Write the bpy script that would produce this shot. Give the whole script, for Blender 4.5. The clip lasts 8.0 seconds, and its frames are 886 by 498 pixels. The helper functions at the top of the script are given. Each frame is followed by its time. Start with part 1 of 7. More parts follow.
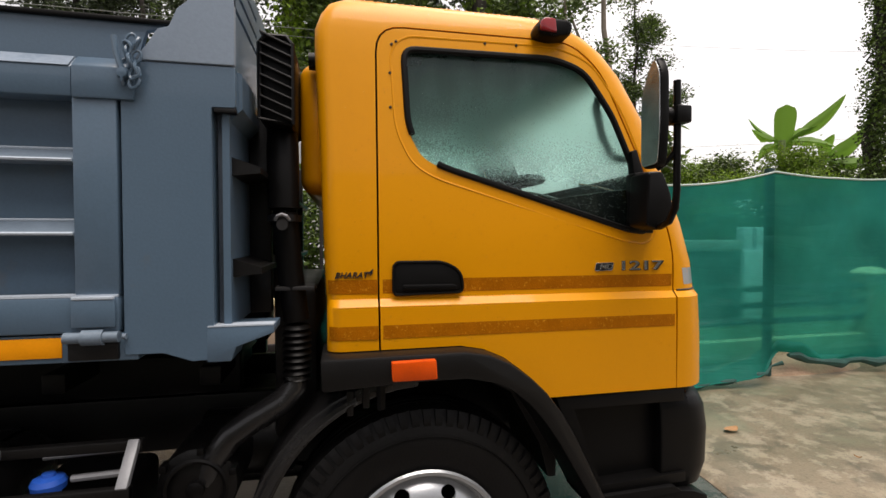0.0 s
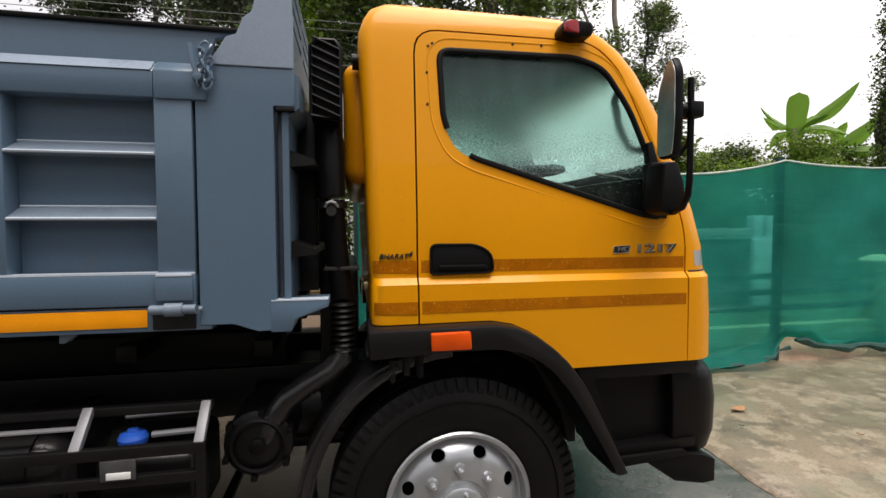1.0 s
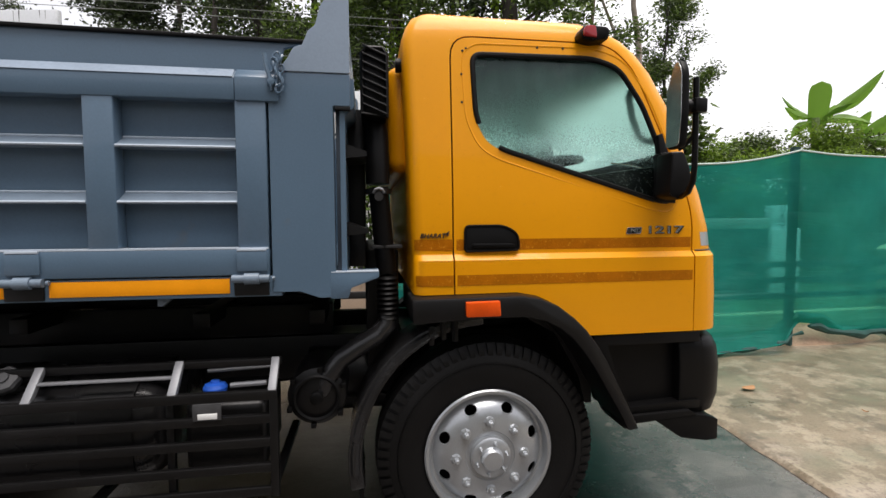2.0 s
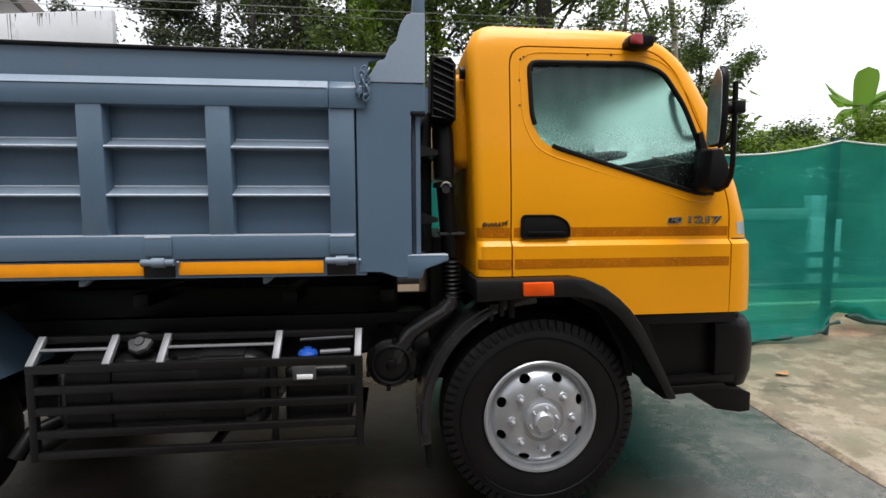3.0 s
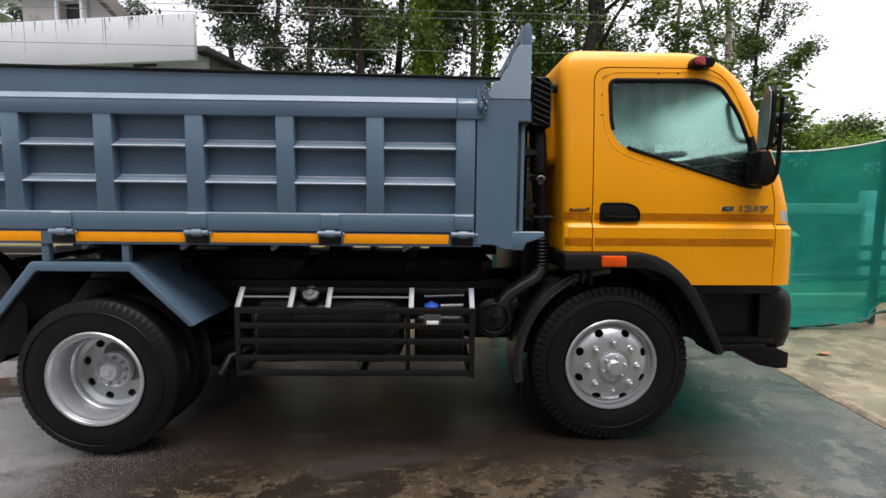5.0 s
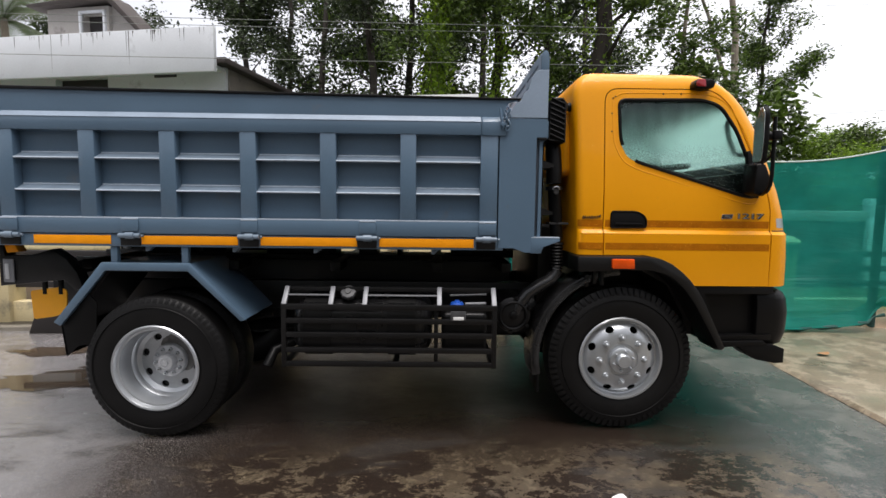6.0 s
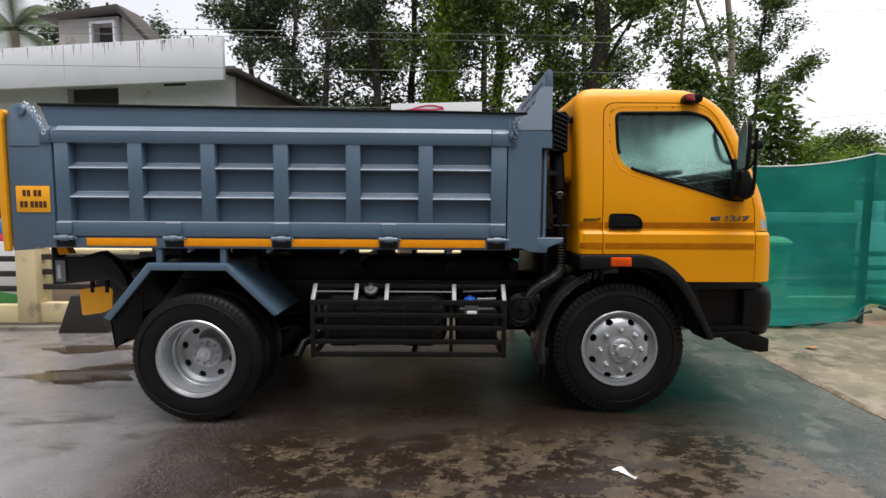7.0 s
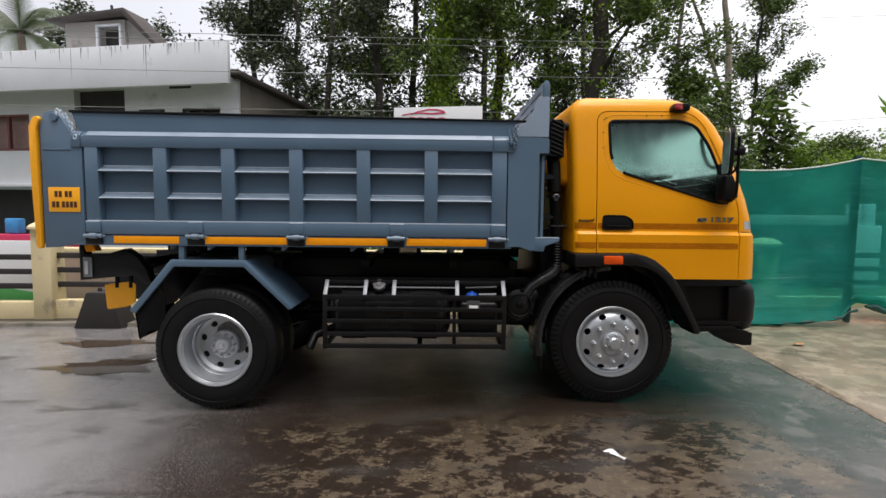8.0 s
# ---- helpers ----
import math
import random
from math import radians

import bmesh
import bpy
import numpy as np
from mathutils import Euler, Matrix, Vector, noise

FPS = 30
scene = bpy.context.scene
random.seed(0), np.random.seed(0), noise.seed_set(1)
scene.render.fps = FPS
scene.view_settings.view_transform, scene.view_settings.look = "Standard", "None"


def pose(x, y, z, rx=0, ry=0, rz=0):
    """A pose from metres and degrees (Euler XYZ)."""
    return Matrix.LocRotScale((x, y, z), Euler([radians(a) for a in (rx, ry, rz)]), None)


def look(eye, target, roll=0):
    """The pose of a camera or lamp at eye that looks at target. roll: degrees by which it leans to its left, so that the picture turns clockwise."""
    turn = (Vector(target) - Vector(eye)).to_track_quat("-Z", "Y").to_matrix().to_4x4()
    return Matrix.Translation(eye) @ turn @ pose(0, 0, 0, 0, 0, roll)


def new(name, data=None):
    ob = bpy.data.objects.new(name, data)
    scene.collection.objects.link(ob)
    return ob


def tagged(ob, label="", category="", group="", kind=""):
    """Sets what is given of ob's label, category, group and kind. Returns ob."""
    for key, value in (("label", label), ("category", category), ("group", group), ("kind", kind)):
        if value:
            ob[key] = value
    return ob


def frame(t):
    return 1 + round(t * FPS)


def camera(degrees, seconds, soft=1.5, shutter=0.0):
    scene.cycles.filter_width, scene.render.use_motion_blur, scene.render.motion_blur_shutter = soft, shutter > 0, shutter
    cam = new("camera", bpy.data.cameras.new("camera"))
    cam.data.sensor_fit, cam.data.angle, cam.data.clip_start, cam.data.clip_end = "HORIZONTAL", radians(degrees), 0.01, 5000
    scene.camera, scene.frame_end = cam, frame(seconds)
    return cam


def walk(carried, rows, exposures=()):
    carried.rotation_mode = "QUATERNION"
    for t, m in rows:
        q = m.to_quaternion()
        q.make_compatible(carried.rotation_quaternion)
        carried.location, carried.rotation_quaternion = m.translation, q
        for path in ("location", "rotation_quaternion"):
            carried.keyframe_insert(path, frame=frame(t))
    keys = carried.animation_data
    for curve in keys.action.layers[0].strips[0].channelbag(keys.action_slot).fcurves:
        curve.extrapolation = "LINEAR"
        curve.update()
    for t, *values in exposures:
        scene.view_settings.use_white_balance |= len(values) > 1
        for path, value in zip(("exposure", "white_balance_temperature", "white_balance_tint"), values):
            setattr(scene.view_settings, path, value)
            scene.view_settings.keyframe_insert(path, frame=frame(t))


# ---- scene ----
cam = camera(85.4, 8.0)
PATH = [
    (0, (3.064, -1.609, 1.725), (3.471, 0.349, 1.681), -0.1),
    (0.5, (3.027, -1.675, 1.718), (3.414, 0.286, 1.655), 0.2),
    (1, (2.927, -1.77, 1.705), (3.303, 0.193, 1.619), -0.2),
    (2.3, (2.764, -2.129, 1.659), (3.044, -0.153, 1.527), -0.2),
    (2.5, (2.734, -2.191, 1.663), (2.991, -0.213, 1.52), -0.2),
    (3, (2.584, -2.312, 1.667), (2.784, -0.328, 1.507), -0.2),
    (3.5, (2.411, -2.443, 1.665), (2.568, -0.457, 1.489), 0.1),
    (4, (2.338, -2.604, 1.65), (2.447, -0.616, 1.459), 0.4),
    (4.5, (2.268, -2.805, 1.639), (2.333, -0.817, 1.435), 0.5),
    (5.8, (1.991, -3.255, 1.644), (2.022, -1.263, 1.468), 0.7),
    (6, (1.997, -3.322, 1.65), (2.018, -1.33, 1.478), 0.7),
    (6.5, (1.965, -3.506, 1.659), (1.979, -1.512, 1.499), 0.7),
    (7, (1.887, -3.663, 1.65), (1.906, -1.669, 1.494), 0.4),
    (7.5, (1.839, -3.828, 1.638), (1.863, -1.834, 1.485), 0.3),
    (8, (1.848, -3.921, 1.644), (1.869, -1.927, 1.495), 0.6),
]
walk(cam, [(t, look(eye, target, roll)) for t, eye, target, roll in PATH], [(0, 0.64, 7000, 15), (1, 0.76, 6850, 14.5), (2.5, 0.88, 6550, 13), (3.5, 0.97, 6450, 12), (4.5, 0.95, 6500, 12.5), (6, 0.80, 6500, 13), (8, 0.66, 6500, 13)])

# ---- world, sun, exposure ----
world = bpy.data.worlds.new("overcast_sky")
scene.world = world
world.use_nodes = True
wn, wl = world.node_tree.nodes, world.node_tree.links
sky = wn.new("ShaderNodeTexSky")
sky.sky_type = "NISHITA"
sky.sun_disc = False
sky.sun_elevation, sky.sun_rotation = radians(66), radians(35)
sky.dust_density, sky.air_density, sky.ozone_density = 4.0, 1.0, 1.0
pale = wn.new("ShaderNodeHueSaturation")
pale.inputs["Saturation"].default_value = 0.22
wl.new(sky.outputs[0], pale.inputs["Color"])
wl.new(pale.outputs[0], wn["Background"].inputs["Color"])
wn["Background"].inputs["Strength"].default_value = 0.135
sun = new("sun", bpy.data.lights.new("sun", "SUN"))
sun.data.energy, sun.data.angle, sun.data.color = 2.2, radians(40), (1.0, 0.97, 0.93)
sun.matrix_world = look((4, -9, 30), (2, 0, 0))


# ---- materials ----
def shade(name, col, rough=0.5, metal=0.0, var=0.12, scale=2.0, fine=60.0, bump=0.1, coat=0.0, rvar=0.08, stain=None, stain_scale=1.5, stain_cut=0.58, spec=0.5):
    """Painted or raw surface: colour drift at two scales, optional stains, fine relief."""
    m = bpy.data.materials.new(name)
    m.use_nodes = True
    n, l = m.node_tree.nodes, m.node_tree.links
    b = n["Principled BSDF"]
    tc = n.new("ShaderNodeTexCoord")
    big, small = n.new("ShaderNodeTexNoise"), n.new("ShaderNodeTexNoise")
    big.inputs["Scale"].default_value, big.inputs["Detail"].default_value = scale, 5
    small.inputs["Scale"].default_value, small.inputs["Detail"].default_value = fine, 3
    for t in (big, small):
        l.new(tc.outputs["Object"], t.inputs["Vector"])
    mixf = n.new("ShaderNodeMix")
    mixf.inputs["Factor"].default_value = 0.35
    l.new(big.outputs["Fac"], mixf.inputs[2]), l.new(small.outputs["Fac"], mixf.inputs[3])
    ramp = n.new("ShaderNodeValToRGB")
    ramp.color_ramp.elements[0].position, ramp.color_ramp.elements[1].position = 0.3, 0.7
    ramp.color_ramp.elements[0].color = (*[c * (1 - var) for c in col], 1)
    ramp.color_ramp.elements[1].color = (*[min(1, c * (1 + var)) for c in col], 1)
    l.new(mixf.outputs[0], ramp.inputs["Fac"])
    out = ramp.outputs["Color"]
    if stain:
        st = n.new("ShaderNodeTexNoise")
        st.inputs["Scale"].default_value, st.inputs["Detail"].default_value, st.inputs["Roughness"].default_value = stain_scale, 8, 0.65
        l.new(tc.outputs["Object"], st.inputs["Vector"])
        sr = n.new("ShaderNodeMapRange")
        sr.inputs["From Min"].default_value, sr.inputs["From Max"].default_value = stain_cut, stain_cut + 0.12
        l.new(st.outputs["Fac"], sr.inputs["Value"])
        mx = n.new("ShaderNodeMix")
        mx.data_type = "RGBA"
        mx.inputs[7].default_value = (*stain, 1)
        l.new(sr.outputs[0], mx.inputs["Factor"]), l.new(out, mx.inputs[6])
        out = mx.outputs[2]
    l.new(out, b.inputs["Base Color"])
    rr = n.new("ShaderNodeMapRange")
    rr.inputs["To Min"].default_value, rr.inputs["To Max"].default_value = max(0.02, rough - rvar), min(1, rough + rvar)
    l.new(big.outputs["Fac"], rr.inputs["Value"]), l.new(rr.outputs[0], b.inputs["Roughness"])
    b.inputs["Metallic"].default_value = metal
    b.inputs["Coat Weight"].default_value = coat
    b.inputs["Coat Roughness"].default_value = 0.06
    b.inputs["Specular IOR Level"].default_value = spec
    if bump:
        bp = n.new("ShaderNodeBump")
        bp.inputs["Strength"].default_value, bp.inputs["Distance"].default_value = bump, 0.004
        l.new(small.outputs["Fac"], bp.inputs["Height"]), l.new(bp.outputs[0], b.inputs["Normal"])
    return m


def leafy(name, col, var=0.45, trans=0.3):
    """Leaf: colour by island, light comes through."""
    m = bpy.data.materials.new(name)
    m.use_nodes = True
    n, l = m.node_tree.nodes, m.node_tree.links
    b = n["Principled BSDF"]
    geo, ramp = n.new("ShaderNodeNewGeometry"), n.new("ShaderNodeValToRGB")
    ramp.color_ramp.elements[0].color = (*[c * (1 - var) for c in col], 1)
    ramp.color_ramp.elements[1].color = (col[0] * (1 + 1.3 * var), col[1] * (1 + var), col[2], 1)
    l.new(geo.outputs["Random Per Island"], ramp.inputs["Fac"])
    l.new(ramp.outputs[0], b.inputs["Base Color"])
    b.inputs["Roughness"].default_value = 0.42
    tr, mx = n.new("ShaderNodeBsdfTranslucent"), n.new("ShaderNodeMixShader")
    l.new(ramp.outputs[0], tr.inputs["Color"])
    mx.inputs[0].default_value = trans
    l.new(b.outputs[0], mx.inputs[1]), l.new(tr.outputs[0], mx.inputs[2])
    l.new(mx.outputs[0], n["Material Output"].inputs["Surface"])
    return m


YELLOW = shade("yellow_paint", (0.77, 0.308, 0.0006), 0.42, var=0.06, scale=1.2, fine=220, bump=0.04, coat=0.22, rvar=0.06, spec=0.2)
# Pale specks stand in for glints of rain drops, in the stripe's colour.
STRIPE = shade("amber_stripe", (0.40, 0.122, 0.001), 0.5, var=0.2, scale=14, fine=160, bump=0.4, coat=0.0, stain=(0.66, 0.28, 0.02), stain_scale=90, stain_cut=0.57, spec=0.1)
GREY = shade("blue_grey_paint", (0.087, 0.141, 0.201), 0.34, var=0.12, scale=1.5, fine=120, bump=0.08, coat=0.3, stain=(0.11, 0.135, 0.165), stain_scale=5, stain_cut=0.62)
# Ribs' sky-lit paleness is put into this colour; also the hinges' own grey.
RIBHINGE = shade("rib_sheen_hinge_paint", (0.165, 0.215, 0.27), 0.35, var=0.2, scale=10, fine=120, bump=0.1)
GREY_DARK = shade("dark_grey_paint", (0.045, 0.06, 0.08), 0.6, var=0.2, scale=5, fine=90, bump=0.2)
# Sky glint on worn edges, put into the colour; also the chain's grey.
GLINT_CHAIN_GREY = shade("glint_edge_and_chain_paint", (0.50, 0.57, 0.65), 0.35, var=0.15, fine=150, bump=0.1)
BLACK = shade("black_plastic", (0.0040, 0.0038, 0.0039), 0.42, var=0.3, scale=3, fine=200, bump=0.12, spec=0.17)
GLOSSBLACK = shade("wet_black_plastic", (0.016, 0.0155, 0.016), 0.26, var=0.3, scale=5, fine=90, bump=0.08, spec=0.6)
ARCHBLACK = shade("grained_arch_plastic", (0.0065, 0.0062, 0.0063), 0.38, var=0.3, scale=3, fine=240, bump=0.18, spec=0.34)
CHASSIS = shade("black_chassis_paint", (0.0050, 0.0046, 0.0047), 0.4, var=0.4, scale=4, fine=60, bump=0.2, stain=(0.006, 0.005, 0.0045), stain_scale=6, stain_cut=0.62, spec=0.38)
RUBBER = shade("tyre_rubber", (0.0040, 0.0037, 0.0037), 0.52, var=0.4, scale=5, fine=90, bump=0.3, stain=(0.011, 0.0095, 0.009), stain_scale=7, stain_cut=0.60, spec=0.26)
SILVER = shade("silver_wheel_paint", (0.50, 0.52, 0.54), 0.33, metal=0.72, var=0.1, scale=6, fine=120, bump=0.08, stain=(0.3, 0.29, 0.28), stain_scale=10, stain_cut=0.66)
BARE = shade("galvanised_bar", (0.26, 0.265, 0.28), 0.5, metal=0.3, var=0.15, scale=8, fine=120)
ORANGE = shade("orange_reflector", (0.94, 0.33, 0.004), 0.5, var=0.08, scale=12, fine=120, bump=0.1, spec=0.2)
PLATE = shade("yellow_plate", (0.92, 0.40, 0.01), 0.4, var=0.06, scale=10, fine=120)
LENS = shade("orange_lens", (0.78, 0.085, 0.004), 0.3, var=0.12, scale=20, fine=120, coat=0.15, spec=0.3)
REDLENS = shade("red_lens", (0.30, 0.012, 0.016), 0.18, var=0.1, scale=20, coat=0.6)
BLUE = shade("blue_cap_plastic", (0.02, 0.11, 0.55), 0.35, var=0.1, scale=20)
CHROME = shade("chrome_badge", (0.60, 0.60, 0.60), 0.22, metal=0.9, var=0.08, scale=30, bump=0)
PRINT = shade("dark_brown_print", (0.07, 0.022, 0.01), 0.5, var=0.2, scale=30, bump=0)
INK = shade("black_lettering", (0.012, 0.012, 0.012), 0.5, var=0.2, scale=30, bump=0)
MIRROR = shade("mirror_glass", (0.50, 0.52, 0.52), 0.16, metal=0.9, var=0.35, scale=14, fine=260, bump=0.5, rvar=0.15)
SEAT = shade("seat_cloth", (0.03, 0.031, 0.033), 0.8, var=0.2, scale=8, fine=200, bump=0.3)
CREAM = shade("cream_wall_paint", (0.60, 0.50, 0.29), 0.7, var=0.12, scale=2.5, fine=50, bump=0.25, stain=(0.28, 0.24, 0.17), stain_scale=2.2, stain_cut=0.58)
WHITEWALL = shade("stained_white_paint", (0.66, 0.68, 0.71), 0.75, var=0.08, scale=0.8, fine=20, bump=0.2, stain=(0.42, 0.43, 0.44), stain_scale=0.8, stain_cut=0.6)
PLASTER = shade("bare_grey_plaster", (0.36, 0.34, 0.32), 0.85, var=0.15, scale=1.2, fine=25, bump=0.3, stain=(0.22, 0.2, 0.19), stain_scale=1.5)
ROOFTILE = shade("weathered_roof", (0.055, 0.045, 0.042), 0.8, var=0.25, scale=2, fine=20, bump=0.4)
# Near-black colour stands in for the shade inside openings.
OPENSHADE = shade("opening_shade", (0.03, 0.028, 0.027), 0.7, var=0.3, scale=2, fine=20)
WINFRAME = shade("red_brown_window_frame", (0.16, 0.05, 0.04), 0.5, var=0.15, scale=4)
CURTAIN = shade("dusty_pink_curtain", (0.34, 0.22, 0.2), 0.85, var=0.2, scale=4, fine=40)
RAIL = shade("dark_painted_rail", (0.022, 0.019, 0.019), 0.5, var=0.3, scale=4, fine=60, bump=0.15)
SIGN = shade("white_sign_board", (0.66, 0.67, 0.68), 0.5, var=0.04, scale=2, fine=50, bump=0.03)
MAGENTA = shade("crimson_sign_print", (0.55, 0.03, 0.10), 0.5, var=0.08, scale=6, bump=0)
BARK = shade("dark_bark", (0.034, 0.027, 0.021), 0.85, var=0.35, scale=3, fine=30, bump=0.7, stain=(0.065, 0.062, 0.052), stain_scale=2.5, stain_cut=0.62)
PALEBARK = shade("pale_bark", (0.22, 0.18, 0.14), 0.8, var=0.25, scale=3, fine=30, bump=0.5, stain=(0.35, 0.33, 0.29), stain_scale=3)
WIRE = shade("grey_cable", (0.20, 0.21, 0.19), 0.6, var=0.1, bump=0)
PAPER = shade("wet_paper", (0.75, 0.75, 0.73), 0.6, var=0.08, scale=20)
DRYLEAF = shade("dry_leaf", (0.30, 0.155, 0.065), 0.7, var=0.2, scale=30)
EARTH = shade("reddish_earth", (0.30, 0.20, 0.13), 0.9, var=0.3, scale=4, fine=40, bump=0.6)
GREENPAINT = shade("green_paint", (0.10, 0.42, 0.12), 0.6, var=0.1, scale=4)
LEAF = leafy("leaf_green", (0.064, 0.115, 0.025), 0.7, 0.30)
LEAF_LIGHT = leafy("leaf_bright", (0.14, 0.24, 0.035), 0.45, 0.5)
LEAF_VINE = leafy("creeper_green", (0.17, 0.29, 0.035), 0.6, 0.45)
LEAF_DARK = leafy("leaf_dark", (0.026, 0.045, 0.018), 0.7, 0.22)
BANANA = leafy("banana_leaf", (0.16, 0.32, 0.045), 0.25, 0.45)
PALM = leafy("palm_leaf", (0.07, 0.10, 0.05), 0.3)


def ground_material():
    """Wet asphalt: dark, muddy brown in the middle of the drive, worn pale patches, glossy film of water. Sky sheen is
    tinted in at both ends and beyond the truck.
    """
    m = shade("wet_asphalt", (0.024, 0.024, 0.024), 0.4, var=0.35, scale=0.7, fine=170, bump=0.0, rvar=0.0)
    n, l = m.node_tree.nodes, m.node_tree.links
    b, tc = n["Principled BSDF"], n["Texture Coordinate"]
    base = b.inputs["Base Color"].links[0].from_socket

    def noisy(sc, det=8, rgh=0.6):
        t = n.new("ShaderNodeTexNoise")
        t.inputs["Scale"].default_value, t.inputs["Detail"].default_value, t.inputs["Roughness"].default_value = sc, det, rgh
        l.new(tc.outputs["Object"], t.inputs["Vector"])
        return t.outputs["Fac"]

    def ramp(src, a, c):
        r = n.new("ShaderNodeMapRange")
        r.interpolation_type = "SMOOTHSTEP"
        r.inputs["From Min"].default_value, r.inputs["From Max"].default_value = a, c
        l.new(src, r.inputs["Value"])
        return r.outputs[0]

    def times(a, c, op="MULTIPLY"):
        x = n.new("ShaderNodeMath")
        x.operation = op
        for i, v in enumerate((a, c)):
            if isinstance(v, (int, float)):
                x.inputs[i].default_value = v
            else:
                l.new(v, x.inputs[i])
        return x.outputs[0]

    def tint(src, fac, col):
        x = n.new("ShaderNodeMix")
        x.data_type = "RGBA"
        x.inputs[7].default_value = (*col, 1)
        l.new(fac, x.inputs["Factor"]), l.new(src, x.inputs[6])
        return x.outputs[2]

    sep = n.new("ShaderNodeSeparateXYZ")
    l.new(tc.outputs["Object"], sep.inputs[0])
    wob = times(noisy(0.9, 4), 1.6)
    xw = times(sep.outputs["X"], wob, "ADD")
    muddy = times(ramp(xw, 5.5, 5.2), ramp(noisy(0.5, 5), 0.20, 0.42))
    col = tint(base, muddy, (0.021, 0.0145, 0.011))
    col = tint(col, times(ramp(xw, 5.15, 5.45), 0.9), (0.034, 0.032, 0.029))
    right = ramp(xw, 5.2, 5.5)
    # Paler further out: sheen of the sky put into the colour.
    col = tint(col, times(ramp(xw, 5.4, 6.0), 0.7), (0.075, 0.070, 0.063))
    col = tint(col, times(right, times(ramp(noisy(2.3, 9, 0.68), 0.50, 0.60), 0.75)), (0.105, 0.096, 0.085))
    col = tint(col, times(right, times(ramp(noisy(3.7, 8, 0.66), 0.54, 0.62), 0.7)), (0.020, 0.019, 0.017))
    # Pale tail end: reflected sky, tinted into the asphalt's colour.
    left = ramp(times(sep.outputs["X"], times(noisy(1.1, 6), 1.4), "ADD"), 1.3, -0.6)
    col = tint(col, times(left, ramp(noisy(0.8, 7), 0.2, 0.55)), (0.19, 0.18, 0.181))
    # Lighter beyond the truck: grazing sheen put into the colour.
    beyond = ramp(times(sep.outputs["Y"], times(noisy(0.9, 4), 0.8), "ADD"), 2.7, 3.6)
    col = tint(col, times(beyond, 0.35), (0.15, 0.14, 0.13))
    flat = n.new("ShaderNodeMapping")
    flat.inputs["Scale"].default_value = (0.62, 1.0, 1)
    l.new(tc.outputs["Object"], flat.inputs["Vector"])
    scab = n.new("ShaderNodeTexNoise")
    scab.inputs["Scale"].default_value, scab.inputs["Detail"].default_value, scab.inputs["Roughness"].default_value = 7.4, 14, 0.78
    l.new(flat.outputs[0], scab.inputs["Vector"])
    more = times(ramp(noisy(1.3, 5, 0.6), 0.32, 0.66), 0.13)
    more = times(more, times(ramp(xw, 1.4, 4.2), 0.07), "ADD")
    patch = times(ramp(times(scab.outputs["Fac"], more, "ADD"), 0.60, 0.655), times(ramp(xw, 0.9, 1.9), ramp(xw, 5.5, 5.0)))
    front = ramp(times(sep.outputs["Y"], times(noisy(1.3), 0.8), "ADD"), 0.55, -0.15)
    patch = times(patch, front)
    col = tint(col, times(patch, 0.68), (0.098, 0.074, 0.047))
    col = tint(col, times(times(patch, ramp(noisy(17, 6, 0.7), 0.5, 0.62)), 0.7), (0.165, 0.132, 0.086))
    col = tint(col, times(times(patch, ramp(noisy(11, 8, 0.7), 0.46, 0.60)), 0.75), (0.050, 0.038, 0.025))
    dots = times(ramp(noisy(60, 3, 0.6), 0.62, 0.70), times(ramp(xw, 4.6, 5.6), 0.45))
    col = tint(col, dots, (0.20, 0.19, 0.175))
    col = tint(col, times(ramp(noisy(14, 5, 0.7), 0.63, 0.70), times(ramp(xw, 4.6, 5.6), 0.7)), (0.022, 0.026, 0.02))
    crumbs = times(ramp(noisy(26, 6, 0.7), 0.60, 0.66), times(front, times(ramp(xw, 0.9, 1.9), ramp(xw, 5.9, 5.3))))
    col = tint(col, times(crumbs, 0.7), (0.13, 0.10, 0.065))
    l.new(col, b.inputs["Base Color"])
    # long damp streaks along the drive, fine stone chips
    mp = n.new("ShaderNodeMapping")
    mp.inputs["Scale"].default_value = (0.55, 1.9, 1)
    l.new(tc.outputs["Object"], mp.inputs["Vector"])
    st = n.new("ShaderNodeTexNoise")
    st.inputs["Scale"].default_value, st.inputs["Detail"].default_value, st.inputs["Roughness"].default_value = 1.5, 9, 0.62
    l.new(mp.outputs[0], st.inputs["Vector"])
    streak = times(ramp(st.outputs["Fac"], 0.53, 0.64), 0.85)
    col = tint(col, streak, (0.035, 0.030, 0.026))
    chips = times(times(ramp(noisy(130, 3, 0.6), 0.54, 0.68), 0.55), times(ramp(xw, 1.9, 0.6), times(ramp(xw, 4.4, 5.0), 0.22), "MAXIMUM"))
    col = tint(col, chips, (0.36, 0.34, 0.32))
    l.new(col, b.inputs["Base Color"])
    b.inputs["Coat Roughness"].default_value, b.inputs["Coat IOR"].default_value = 0.27, 1.6
    wet = ramp(noisy(0.75, 8, 0.6), 0.38, 0.62)
    rg = n.new("ShaderNodeMapRange")
    rg.inputs["To Min"].default_value, rg.inputs["To Max"].default_value = 0.24, 0.05
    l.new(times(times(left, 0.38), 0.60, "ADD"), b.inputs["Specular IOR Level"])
    l.new(wet, rg.inputs["Value"])
    shelter = times(times(ramp(sep.outputs["Y"], 0.15, 0.6), ramp(sep.outputs["Y"], 2.7, 2.1)), times(ramp(xw, -0.9, -0.2), ramp(xw, 5.3, 4.6)))
